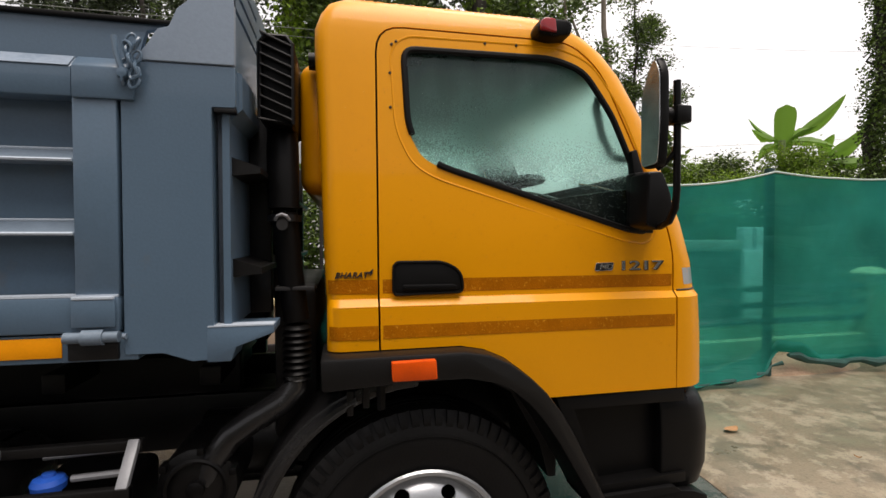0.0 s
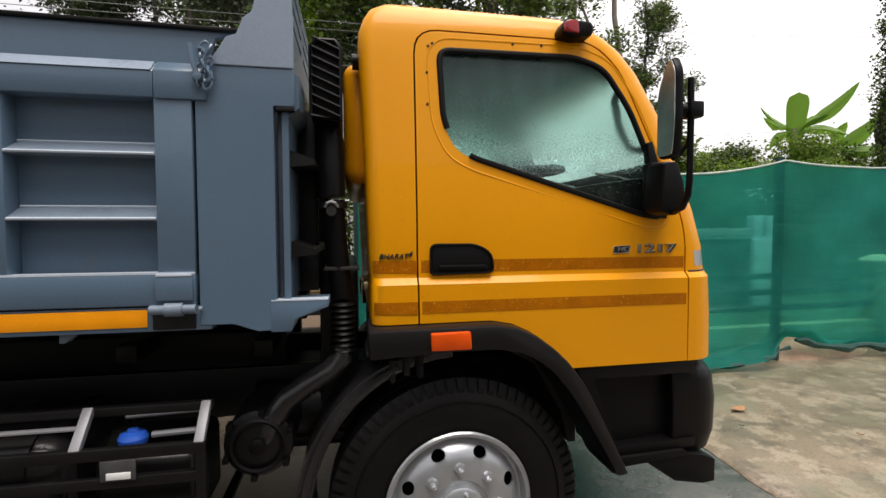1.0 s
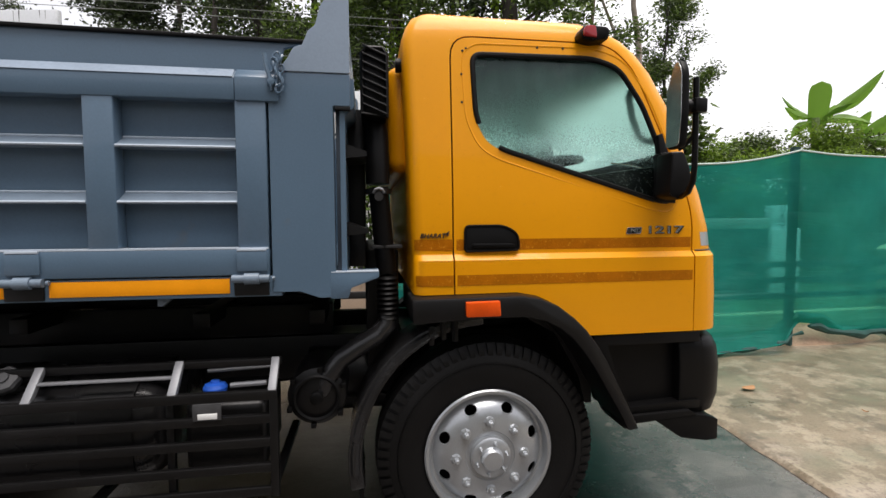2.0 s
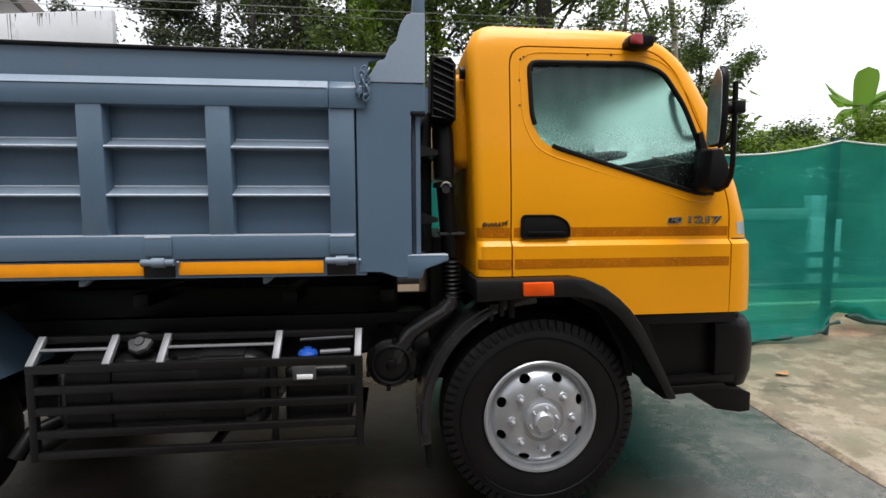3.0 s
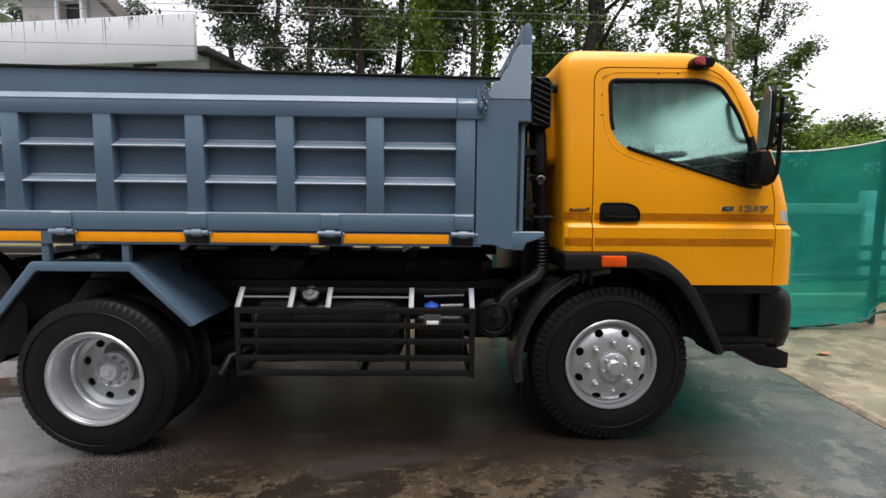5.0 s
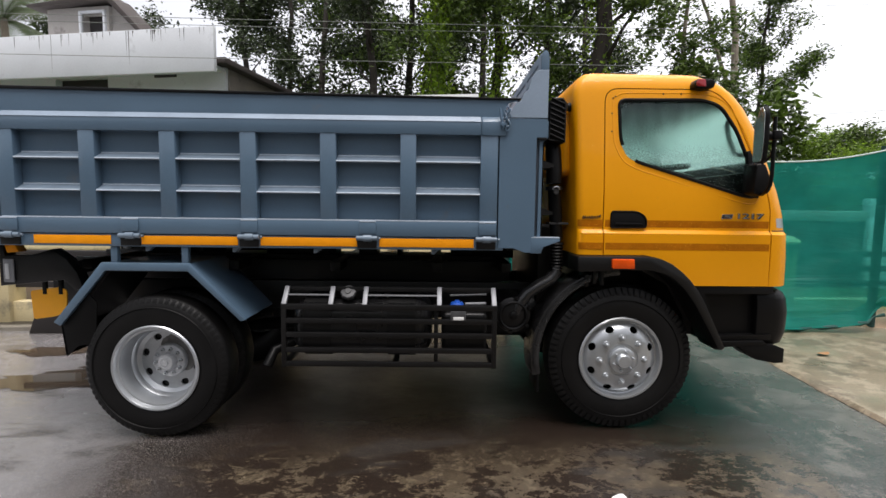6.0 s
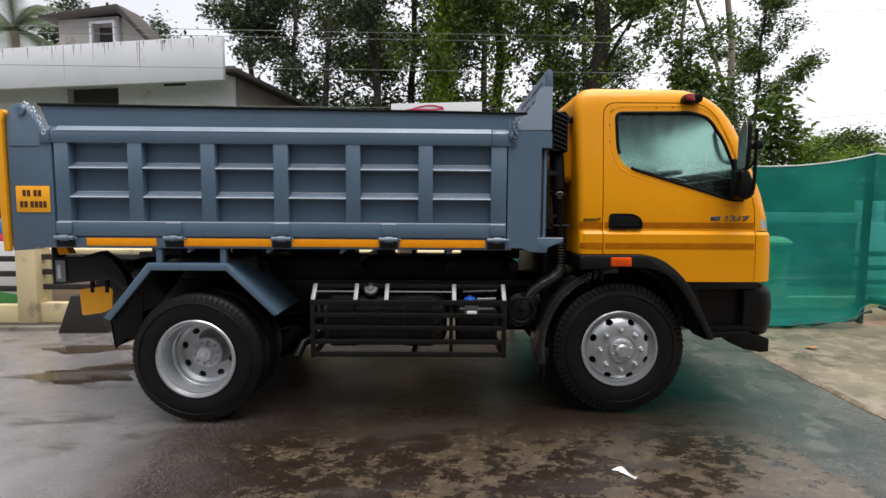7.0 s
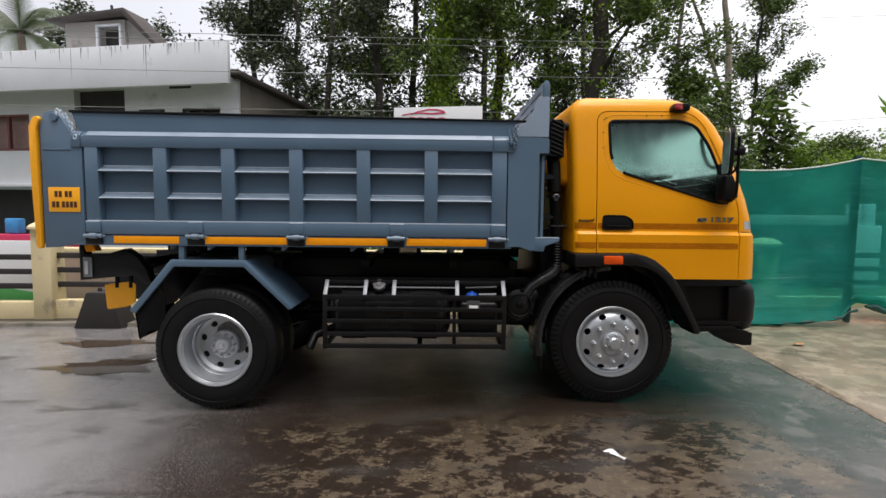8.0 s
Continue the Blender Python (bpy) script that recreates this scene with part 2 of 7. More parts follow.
    dry = times(times(ramp(xw, 4.1, 4.9), 0.13), times(shelter, 0.26), "MAXIMUM")
    l.new(times(times(rg.outputs[0], times(patch, 0.22), "ADD"), dry, "ADD"), b.inputs["Roughness"])
    film = times(ramp(st.outputs["Fac"], 0.62, 0.46), ramp(noisy(1.9, 8, 0.65), 0.34, 0.58))
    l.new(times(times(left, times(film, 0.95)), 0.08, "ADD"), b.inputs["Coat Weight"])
    grit = n.new("ShaderNodeBump")
    grit.inputs["Strength"].default_value, grit.inputs["Distance"].default_value = 0.4, 0.006
    dips = n.new("ShaderNodeBump")
    dips.inputs["Strength"].default_value, dips.inputs["Distance"].default_value = 0.2, 0.03
    l.new(noisy(5, 6), dips.inputs["Height"]), l.new(dips.outputs[0], grit.inputs["Normal"])
    l.new(noisy(85, 3), grit.inputs["Height"]), l.new(grit.outputs[0], b.inputs["Normal"])
    return m


def concrete_material():
    m = shade("stained_wet_concrete", (0.178, 0.139, 0.093), 0.36, var=0.3, scale=1.6, fine=60, bump=0.25, rvar=0.22, stain=(0.105, 0.082, 0.055), stain_scale=2.6, stain_cut=0.50)
    n, l = m.node_tree.nodes, m.node_tree.links
    b, tc = n["Principled BSDF"], n["Texture Coordinate"]
    src = b.inputs["Base Color"].links[0].from_socket
    for sc, lo, hi, col in ((4.2, 0.50, 0.57, (0.30, 0.25, 0.18)), (48.0, 0.55, 0.66, (0.10, 0.08, 0.055)), (9.0, 0.56, 0.68, (0.085, 0.075, 0.05)), (1.1, 0.52, 0.70, (0.15, 0.155, 0.10)), (30.0, 0.62, 0.7, (0.07, 0.055, 0.04))):
        t, r, x = n.new("ShaderNodeTexNoise"), n.new("ShaderNodeMapRange"), n.new("ShaderNodeMix")
        t.inputs["Scale"].default_value, t.inputs["Detail"].default_value, t.inputs["Roughness"].default_value = sc, 8, 0.65
        l.new(tc.outputs["Object"], t.inputs["Vector"])
        r.inputs["From Min"].default_value, r.inputs["From Max"].default_value = lo, hi
        r.inputs["To Max"].default_value = 0.7
        l.new(t.outputs["Fac"], r.inputs["Value"])
        x.data_type = "RGBA"
        x.inputs[7].default_value = (*col, 1)
        l.new(r.outputs[0], x.inputs["Factor"]), l.new(src, x.inputs[6])
        src = x.outputs[2]
    l.new(src, b.inputs["Base Color"])
    return m


def net_material():
    """Green shade net: woven, half see-through."""
    m = bpy.data.materials.new("green_shade_net")
    m.use_nodes = True
    n, l = m.node_tree.nodes, m.node_tree.links
    b = n["Principled BSDF"]
    tc, nz, ramp = n.new("ShaderNodeTexCoord"), n.new("ShaderNodeTexNoise"), n.new("ShaderNodeValToRGB")
    nz.inputs["Scale"].default_value, nz.inputs["Detail"].default_value = 1.3, 6
    l.new(tc.outputs["Object"], nz.inputs["Vector"]), l.new(nz.outputs["Fac"], ramp.inputs["Fac"])
    ramp.color_ramp.elements[0].position, ramp.color_ramp.elements[0].color = 0.3, (0.008, 0.30, 0.25, 1)
    ramp.color_ramp.elements[1].position, ramp.color_ramp.elements[1].color = 0.7, (0.030, 0.52, 0.435, 1)
    l.new(ramp.outputs[0], b.inputs["Base Color"])
    b.inputs["Roughness"].default_value = 0.5
    tl, mx, tp, m2 = n.new("ShaderNodeBsdfTranslucent"), n.new("ShaderNodeMixShader"), n.new("ShaderNodeBsdfTransparent"), n.new("ShaderNodeMixShader")
    l.new(ramp.outputs[0], tl.inputs["Color"])
    mx.inputs[0].default_value = 0.62
    l.new(b.outputs[0], mx.inputs[1]), l.new(tl.outputs[0], mx.inputs[2])
    tp.inputs["Color"].default_value = (0.12, 0.52, 0.445, 1)
    m2.inputs[0].default_value = 0.50
    mp, cr, bp = n.new("ShaderNodeMapping"), n.new("ShaderNodeTexNoise"), n.new("ShaderNodeBump")
    mp.inputs["Scale"].default_value, mp.inputs["Rotation"].default_value = (0.35, 1, 2.6), (0, 0.16, 0)
    cr.inputs["Scale"].default_value, cr.inputs["Detail"].default_value, cr.inputs["Distortion"].default_value = 1.6, 5, 0.6
    bp.inputs["Strength"].default_value, bp.inputs["Distance"].default_value = 0.55, 0.10
    l.new(tc.outputs["Object"], mp.inputs["Vector"]), l.new(mp.outputs[0], cr.inputs["Vector"])
    l.new(cr.outputs["Fac"], bp.inputs["Height"]), l.new(bp.outputs[0], b.inputs["Normal"]), l.new(bp.outputs[0], tl.inputs["Normal"])
    l.new(mx.outputs[0], m2.inputs[1]), l.new(tp.outputs[0], m2.inputs[2])
    l.new(m2.outputs[0], n["Material Output"].inputs["Surface"])
    return m


def glass_material(name, fog, even=False):
    """Window glass; fog: share of it covered with fine condensation, even or running down in beads."""
    m = bpy.data.materials.new(name)
    m.use_nodes = True
    n, l = m.node_tree.nodes, m.node_tree.links
    b = n["Principled BSDF"]
    b.inputs["Base Color"].default_value, b.inputs["Roughness"].default_value = (0.28, 0.50, 0.455, 1), 0.5
    tp, gl, fr, clear, mx = n.new("ShaderNodeBsdfTransparent"), n.new("ShaderNodeBsdfGlossy"), n.new("ShaderNodeFresnel"), n.new("ShaderNodeMixShader"), n.new("ShaderNodeMixShader")
    tp.inputs["Color"].default_value = (0.84, 0.95, 0.93, 1)
    gl.inputs["Roughness"].default_value = 0.03
    fr.inputs["IOR"].default_value = 1.5
    l.new(fr.outputs[0], clear.inputs[0]), l.new(tp.outputs[0], clear.inputs[1]), l.new(gl.outputs[0], clear.inputs[2])
    tc, nz, fine, mr = n.new("ShaderNodeTexCoord"), n.new("ShaderNodeTexNoise"), n.new("ShaderNodeTexNoise"), n.new("ShaderNodeMapRange")
    mp = n.new("ShaderNodeMapping")
    mp.inputs["Scale"].default_value = (6, 1, 1.6)
    l.new(tc.outputs["Object"], mp.inputs["Vector"]), l.new(mp.outputs[0], nz.inputs["Vector"])
    nz.inputs["Scale"].default_value, nz.inputs["Detail"].default_value = 1.6, 6
    fine.inputs["Scale"].default_value = 190
    l.new(tc.outputs["Object"], fine.inputs["Vector"])
    ad = n.new("ShaderNodeMath")
    ad.operation = "MULTIPLY_ADD"
    ad.inputs[1].default_value = 1.5
    l.new(fine.outputs["Fac"], ad.inputs[0]), l.new(nz.outputs["Fac"], ad.inputs[2])
    mr.inputs["From Min"].default_value, mr.inputs["From Max"].default_value = 1.08, 1.50
    mr.inputs["To Min"].default_value, mr.inputs["To Max"].default_value = (fog * 0.8, fog) if even else (fog * 0.55, fog * 0.95)
    l.new(ad.outputs[0], mr.inputs["Value"])
    sep, cl, hi, mu, sm = n.new("ShaderNodeSeparateXYZ"), n.new("ShaderNodeMapRange"), n.new("ShaderNodeMapRange"), n.new("ShaderNodeMath"), n.new("ShaderNodeMath")
    l.new(tc.outputs["Object"], sep.inputs[0])
    # Mist thickened towards the lower front, standing in for light through the cab.
    lean = n.new("ShaderNodeMath")
    lean.operation = "MULTIPLY_ADD"
    lean.inputs[1].default_value = -1.6
    l.new(sep.outputs["Z"], lean.inputs[0]), l.new(sep.outputs["X"], lean.inputs[2])
    cl.interpolation_type = hi.interpolation_type = "SMOOTHSTEP"
    cl.inputs["From Min"].default_value, cl.inputs["From Max"].default_value = -0.06, 0.22
    l.new(lean.outputs[0], cl.inputs["Value"])
    hi.inputs["From Min"].default_value, hi.inputs["From Max"].default_value = 2.06, 2.30
    drip = n.new("ShaderNodeMath")
    drip.operation = "MULTIPLY_ADD"
    drip.inputs[1].default_value = 0.30
    l.new(fine.outputs["Fac"], drip.inputs[0]), l.new(sep.outputs["Z"], drip.inputs[2])
    l.new(drip.outputs[0], hi.inputs["Value"])
    mu.operation = "MULTIPLY"
    l.new(cl.outputs[0], mu.inputs[0]), l.new(hi.outputs[0], mu.inputs[1])
    sm.operation = "MULTIPLY_ADD"
    sm.inputs[1].default_value = fog * 0.5
    l.new(mu.outputs[0], sm.inputs[0]), l.new(mr.outputs[0], sm.inputs[2])
    thin, cut = n.new("ShaderNodeMapRange"), n.new("ShaderNodeMath")
    thin.inputs["To Min"].default_value, thin.inputs["To Max"].default_value = 0.02, 1.0
    cut.operation = "MULTIPLY"
    l.new(hi.outputs[0], thin.inputs["Value"])
    l.new(sm.outputs[0], cut.inputs[0]), l.new(thin.outputs[0], cut.inputs[1])
    # the mist thins out along the upper edge and towards the rear corner
    up, crest, over = n.new("ShaderNodeMath"), n.new("ShaderNodeMapRange"), n.new("ShaderNodeMath")
    up.operation = "MULTIPLY_ADD"
    up.inputs[1].default_value = -0.16
    l.new(sep.outputs["X"], up.inputs[0]), l.new(drip.outputs[0], up.inputs[2])
    crest.interpolation_type = "SMOOTHSTEP"
    crest.inputs["From Min"].default_value, crest.inputs["From Max"].default_value = 1.80, 2.06
    crest.inputs["To Min"].default_value, crest.inputs["To Max"].default_value = 1.0, 0.30
    l.new(up.outputs[0], crest.inputs["Value"])
    over.operation = "MULTIPLY"
    l.new(cut.outputs[0], over.inputs[0]), l.new(crest.outputs[0], over.inputs[1]), l.new(over.outputs[0], mx.inputs[0])
    if even:
        l.new(mr.outputs[0], mx.inputs[0])
    tl, dm = n.new("ShaderNodeBsdfTranslucent"), n.new("ShaderNodeMixShader")
    tl.inputs["Color"].default_value = (0.74, 0.97, 0.93, 1) if even else (0.50, 0.86, 0.79, 1)
    dm.inputs[0].default_value = 0.9 if even else 0.55
    l.new(b.outputs[0], dm.inputs[1]), l.new(tl.outputs[0], dm.inputs[2])
    blur, film = n.new("ShaderNodeBsdfRefraction"), n.new("ShaderNodeMixShader")
    blur.inputs["Color"].default_value, blur.inputs["Roughness"].default_value, blur.inputs["IOR"].default_value = (0.82, 0.94, 0.91, 1), 0.42, 1.35
    film.inputs[0].default_value = 0.0 if even else 0.80
    l.new(dm.outputs[0], film.inputs[1]), l.new(blur.outputs[0], film.inputs[2])
    l.new(clear.outputs[0], mx.inputs[1]), l.new(film.outputs[0], mx.inputs[2])
    l.new(mx.outputs[0], n["Material Output"].inputs["Surface"])
    return m


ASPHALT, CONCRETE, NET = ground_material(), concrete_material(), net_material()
FOGGED, GLASS, MISTED = glass_material("beaded_glass", 1.0), glass_material("misted_windscreen", 0.55, True), glass_material("misted_glass", 0.95, True)


# ---- mesh helpers ----
def part(name, bm, material, parent=None, label="", smooth=35):
    """Link a bmesh (or a mesh) as one object, under a thing or a part."""
    if isinstance(bm, bmesh.types.BMesh):
        me = bpy.data.meshes.new(name)
        bmesh.ops.recalc_face_normals(bm, faces=bm.faces)
        bm.to_mesh(me)
        bm.free()
    else:
        me = bm
    flags = [False] * len(me.polygons)
    me.polygons.foreach_get("use_smooth", flags)
    if smooth:
        if not any(flags) or all(flags):
            me.shade_smooth()
        me.set_sharp_from_angle(angle=radians(smooth))
    me.materials.clear()
    me.materials.append(material)
    ob = new(name, me)
    if parent:
        ob.parent = parent
        chain, p = Matrix.Identity(4), parent
        while p:
            chain = p.matrix_basis @ chain if not p.parent else p.parent.matrix_basis @ p.matrix_parent_inverse @ p.matrix_basis @ chain
            p = None
        ob.matrix_parent_inverse = chain.inverted()
    if label:
        ob["label"] = label
    return ob


def thing(name, x, y, z, label, category, group="", kind=""):
    e = new(name)
    e.empty_display_size = 0.2
    e.matrix_basis = pose(x, y, z)
    return tagged(e, label, category, group, kind)


def sub(name, parent, label=""):
    """An empty part that carries sub-parts."""
    e = new(name)
    e.parent = parent
    e.matrix_parent_inverse = parent.matrix_basis.inverted()
    e.empty_display_size = 0.1
    if label:
        e["label"] = label
    return e


def box(x0, x1, y0, y1, z0, z1, bevel=0.0, bm=None, seg=2):
    own = bmesh.new()
    bmesh.ops.create_cube(own, size=1)
    for v in own.verts:
        v.co = Vector(((x0 + x1) / 2 + v.co.x * (x1 - x0), (y0 + y1) / 2 + v.co.y * (y1 - y0), (z0 + z1) / 2 + v.co.z * (z1 - z0)))
    if bevel:
        soften(own, bevel, seg)
    return merge(bm, own)


def soften(own, bevel, seg):
    """Round the edges; only the rounding is shaded smooth."""
    for f in own.faces:
        f.smooth = False
    made = bmesh.ops.bevel(own, geom=own.edges[:], offset=bevel, segments=seg, profile=0.5, affect="EDGES")
    for f in made["faces"]:
        f.smooth = True


def merge(bm, own):
    if bm is None:
        return own
    me = bpy.data.meshes.new("tmp")
    own.to_mesh(me)
    own.free()
    bm.from_mesh(me)
    bpy.data.meshes.remove(me)
    return bm


def prism(pts, y0, y1, bevel=0.0, bm=None, plane="xz"):
    """A polygon in (x, z) pushed along y; plane "yz" pushes along x, "xy" along z."""
    own = bmesh.new()

    def at(p, d):
        return {"xz": (p[0], d, p[1]), "yz": (d, p[0], p[1]), "xy": (p[0], p[1], d)}[plane]

    a = [own.verts.new(at(p, y0)) for p in pts]
    b = [own.verts.new(at(p, y1)) for p in pts]
    own.faces.new(a), own.faces.new(b[::-1])
    for i in range(len(pts)):
        j = (i + 1) % len(pts)
        own.faces.new((a[j], a[i], b[i], b[j]))
    bmesh.ops.recalc_face_normals(own, faces=own.faces)
    if bevel:
        soften(own, bevel, 2)
    return merge(bm, own)


def lathe(profile, cx, cy, cz, seg=48, bm=None, axis="y"):
    """Spin (radius, offset) round an axis through the centre."""
    own = bmesh.new()
    rings = []
    for r, o in profile:
        ring = []
        for i in range(seg):
            a = 2 * math.pi * i / seg
            u, w = r * math.cos(a), r * math.sin(a)
            ring.append(own.verts.new({"y": (cx + u, cy + o, cz + w), "x": (cx + o, cy + u, cz + w), "z": (cx + u, cy + w, cz + o)}[axis]))
        rings.append(ring)
    for p, q in zip(rings, rings[1:]):
        for i in range(seg):
            j = (i + 1) % seg
            own.faces.new((p[i], p[j], q[j], q[i]))
    for ring, (r, o) in ((rings[0], profile[0]), (rings[-1], profile[-1])):
        if profile[0] != profile[-1]:
            own.faces.new(ring)
    if profile[0] == profile[-1]:
        bmesh.ops.remove_doubles(own, verts=own.verts[:], dist=1e-6)
    for f in own.faces:
        f.smooth = True
    return merge(bm, own)


def tube(pts, r, seg=8, bm=None, closed=False, taper=None):
    """A round bar along points; taper: radius at each point."""
    own = bmesh.new()
    P = [Vector(p) for p in pts]
    n = len(P)
    rings = []
    up = Vector((0.13, 0.21, 0.97))
    for i, p in enumerate(P):
        if closed:
            d = P[(i + 1) % n] - P[i - 1]
        else:
            d = P[min(i + 1, n - 1)] - P[max(i - 1, 0)]
        d.normalize()
        if abs(d.dot(up)) > 0.98:
            up = Vector((1, 0.1, 0.05)).normalized()
        s = d.cross(up).normalized()
        up = s.cross(d).normalized()
        rr = taper[i] if taper else r
        rings.append([own.verts.new(p + (s * math.cos(2 * math.pi * k / seg) + up * math.sin(2 * math.pi * k / seg)) * rr) for k in range(seg)])
    for i in range(n if closed else n - 1):
        a, b = rings[i], rings[(i + 1) % n]
        for k in range(seg):
            j = (k + 1) % seg
            own.faces.new((a[k], a[j], b[j], b[k]))
    if not closed:
        own.faces.new(rings[0]), own.faces.new(rings[-1][::-1])
    for f in own.faces:
        f.smooth = True
    return merge(bm, own)


def rounded(pts, r=0.03, n=4):
    """Round the corners of a polygon; r may be a list."""
    out = []
    for i, p in enumerate(pts):
        rr = r[i] if isinstance(r, (list, tuple)) else r
        a, b, c = Vector(pts[i - 1]), Vector(p), Vector(pts[(i + 1) % len(pts)])
        u, w = (a - b), (c - b)
        rr = min(rr, u.length * 0.45, w.length * 0.45)
        if rr < 1e-4:
            out.append(tuple(b))
            continue
        s, e = b + u.normalized() * rr, b + w.normalized() * rr
        for k in range(n + 1):
            t = k / n
            out.append(tuple(s * (1 - t) ** 2 + b * 2 * t * (1 - t) + e * t * t))
    return out


def carve(bm, cutters, op="DIFFERENCE"):
    """Cut meshes from a mesh; gives a new mesh."""
    def link(b):
        me = bpy.data.meshes.new("tmp")
        bmesh.ops.recalc_face_normals(b, faces=b.faces)
        b.to_mesh(me)
        b.free()
        return new("tmp", me)

    ob, obs = link(bm), [link(c) for c in cutters]
    for c in obs:
        md = ob.modifiers.new("cut", "BOOLEAN")
        md.operation, md.object, md.solver = op, c, "EXACT"
    dg = bpy.context.evaluated_depsgraph_get()
    dg.update()
    me = bpy.data.meshes.new_from_object(ob.evaluated_get(dg))
    for o in (ob, *obs):
        old = o.data
        bpy.data.objects.remove(o)
        bpy.data.meshes.remove(old)
    return me


def as_bm(me):
    b = bmesh.new()
    b.from_mesh(me)
    return b


def smoothstep(a, b, x):
    t = min(1, max(0, (x - a) / (b - a)))
    return t * t * (3 - 2 * t)


def lerp_rows(rows, z):
    for (z0, *a), (z1, *b) in zip(rows, rows[1:]):
        if z <= z1:
            t = max(0, (z - z0) / (z1 - z0))
            return [p + (q - p) * t for p, q in zip(a, b)]
    return list(rows[-1][1:])


def ground_z(x):
    return 0.0119 * min(max(x, -7), 3.2) - 0.036


# ---- ground ----
def ground_sheet():
    bm = bmesh.new()
    xs = [-400, -120, -40, -15, -7] + [-7 + 16 * i / 16 for i in range(1, 17)] + [15, 40, 120, 400]
    ys = [-400, -120, -40, -12, -6, -3, 0, 3, 6, 12, 40, 120, 400]
    rows = [[bm.verts.new((x, y, ground_z(x))) for x in xs] for y in ys]
    for a, b in zip(rows, rows[1:]):
        for i in range(len(xs) - 1):
            bm.faces.new((a[i], a[i + 1], b[i + 1], b[i]))
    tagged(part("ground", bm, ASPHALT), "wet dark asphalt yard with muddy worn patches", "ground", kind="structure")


def apron():
    """Concrete slab beside the asphalt, with a broken edge a few centimetres high."""
    bm = bmesh.new()
    n = 60
    ys = [-7 + 10.6 * i / n for i in range(n + 1)]
    xs = [0, 0.04, 0.6, 1.5, 2.5, 3.6, 8, 30]
    rows = []
    for y in ys:
        e = 5.47 + 0.085 * y + 0.05 * noise.noise((y * 1.7, 3, 0)) + 0.03 * noise.noise((y * 6, 5, 0))
        row = []
        for k, d in enumerate(xs):
            x = e + d
            z = ground_z(x) + (0.004 if k == 0 else 0.03 + 0.008 * noise.noise((x * 1.2, y * 1.2, 0)))
            row.append(bm.verts.new((x, y, z)))
        rows.append(row)
    for a, b in zip(rows, rows[1:]):
        for i in range(len(xs) - 1):
            bm.faces.new((a[i], a[i + 1], b[i + 1], b[i]))
    tagged(part("pavement", bm, CONCRETE), "stained wet concrete slab with a broken edge", "pavement", kind="structure")


def puddle(x, y, rx, ry, seed):
    bm = bmesh.new()
    pts = []
    for i in range(80):
        a = 2 * math.pi * i / 80
        k = 1 + 0.8 * noise.noise((math.cos(a) * 1.6 + seed, math.sin(a) * 1.6, seed)) + 0.3 * noise.noise((math.cos(a) * 5 + seed, math.sin(a) * 5, seed))
        px, py = x + rx * k * math.cos(a), y + ry * k * math.sin(a)
        pts.append(bm.verts.new((px, py, ground_z(px) + 0.004)))
    bm.faces.new(pts)
    tagged(part("puddle", bm, WATER, smooth=0), "shallow muddy rain puddle on the asphalt", "puddle", "rain puddles")


WATER = shade("puddle_water", (0.055, 0.04, 0.028), 0.04, var=0.15, scale=2, fine=20, bump=0.0, rvar=0.02)
ground_sheet()
apron()
puddle(-1.75, 1.2, 0.55, 0.22, 1)
puddle(-1.2, 1.55, 0.5, 0.12, 3)
puddle(-2.4, 2.15, 0.6, 0.13, 5)
puddle(-3.7, 1.55, 0.5, 0.10, 8)

# ---- the truck ----
W = 2.25  # width of the tipper body
truck = thing("tipper_truck", 1.7, 1.125, 0.02, "yellow tipper truck with a blue-grey steel body on wet asphalt", "truck")


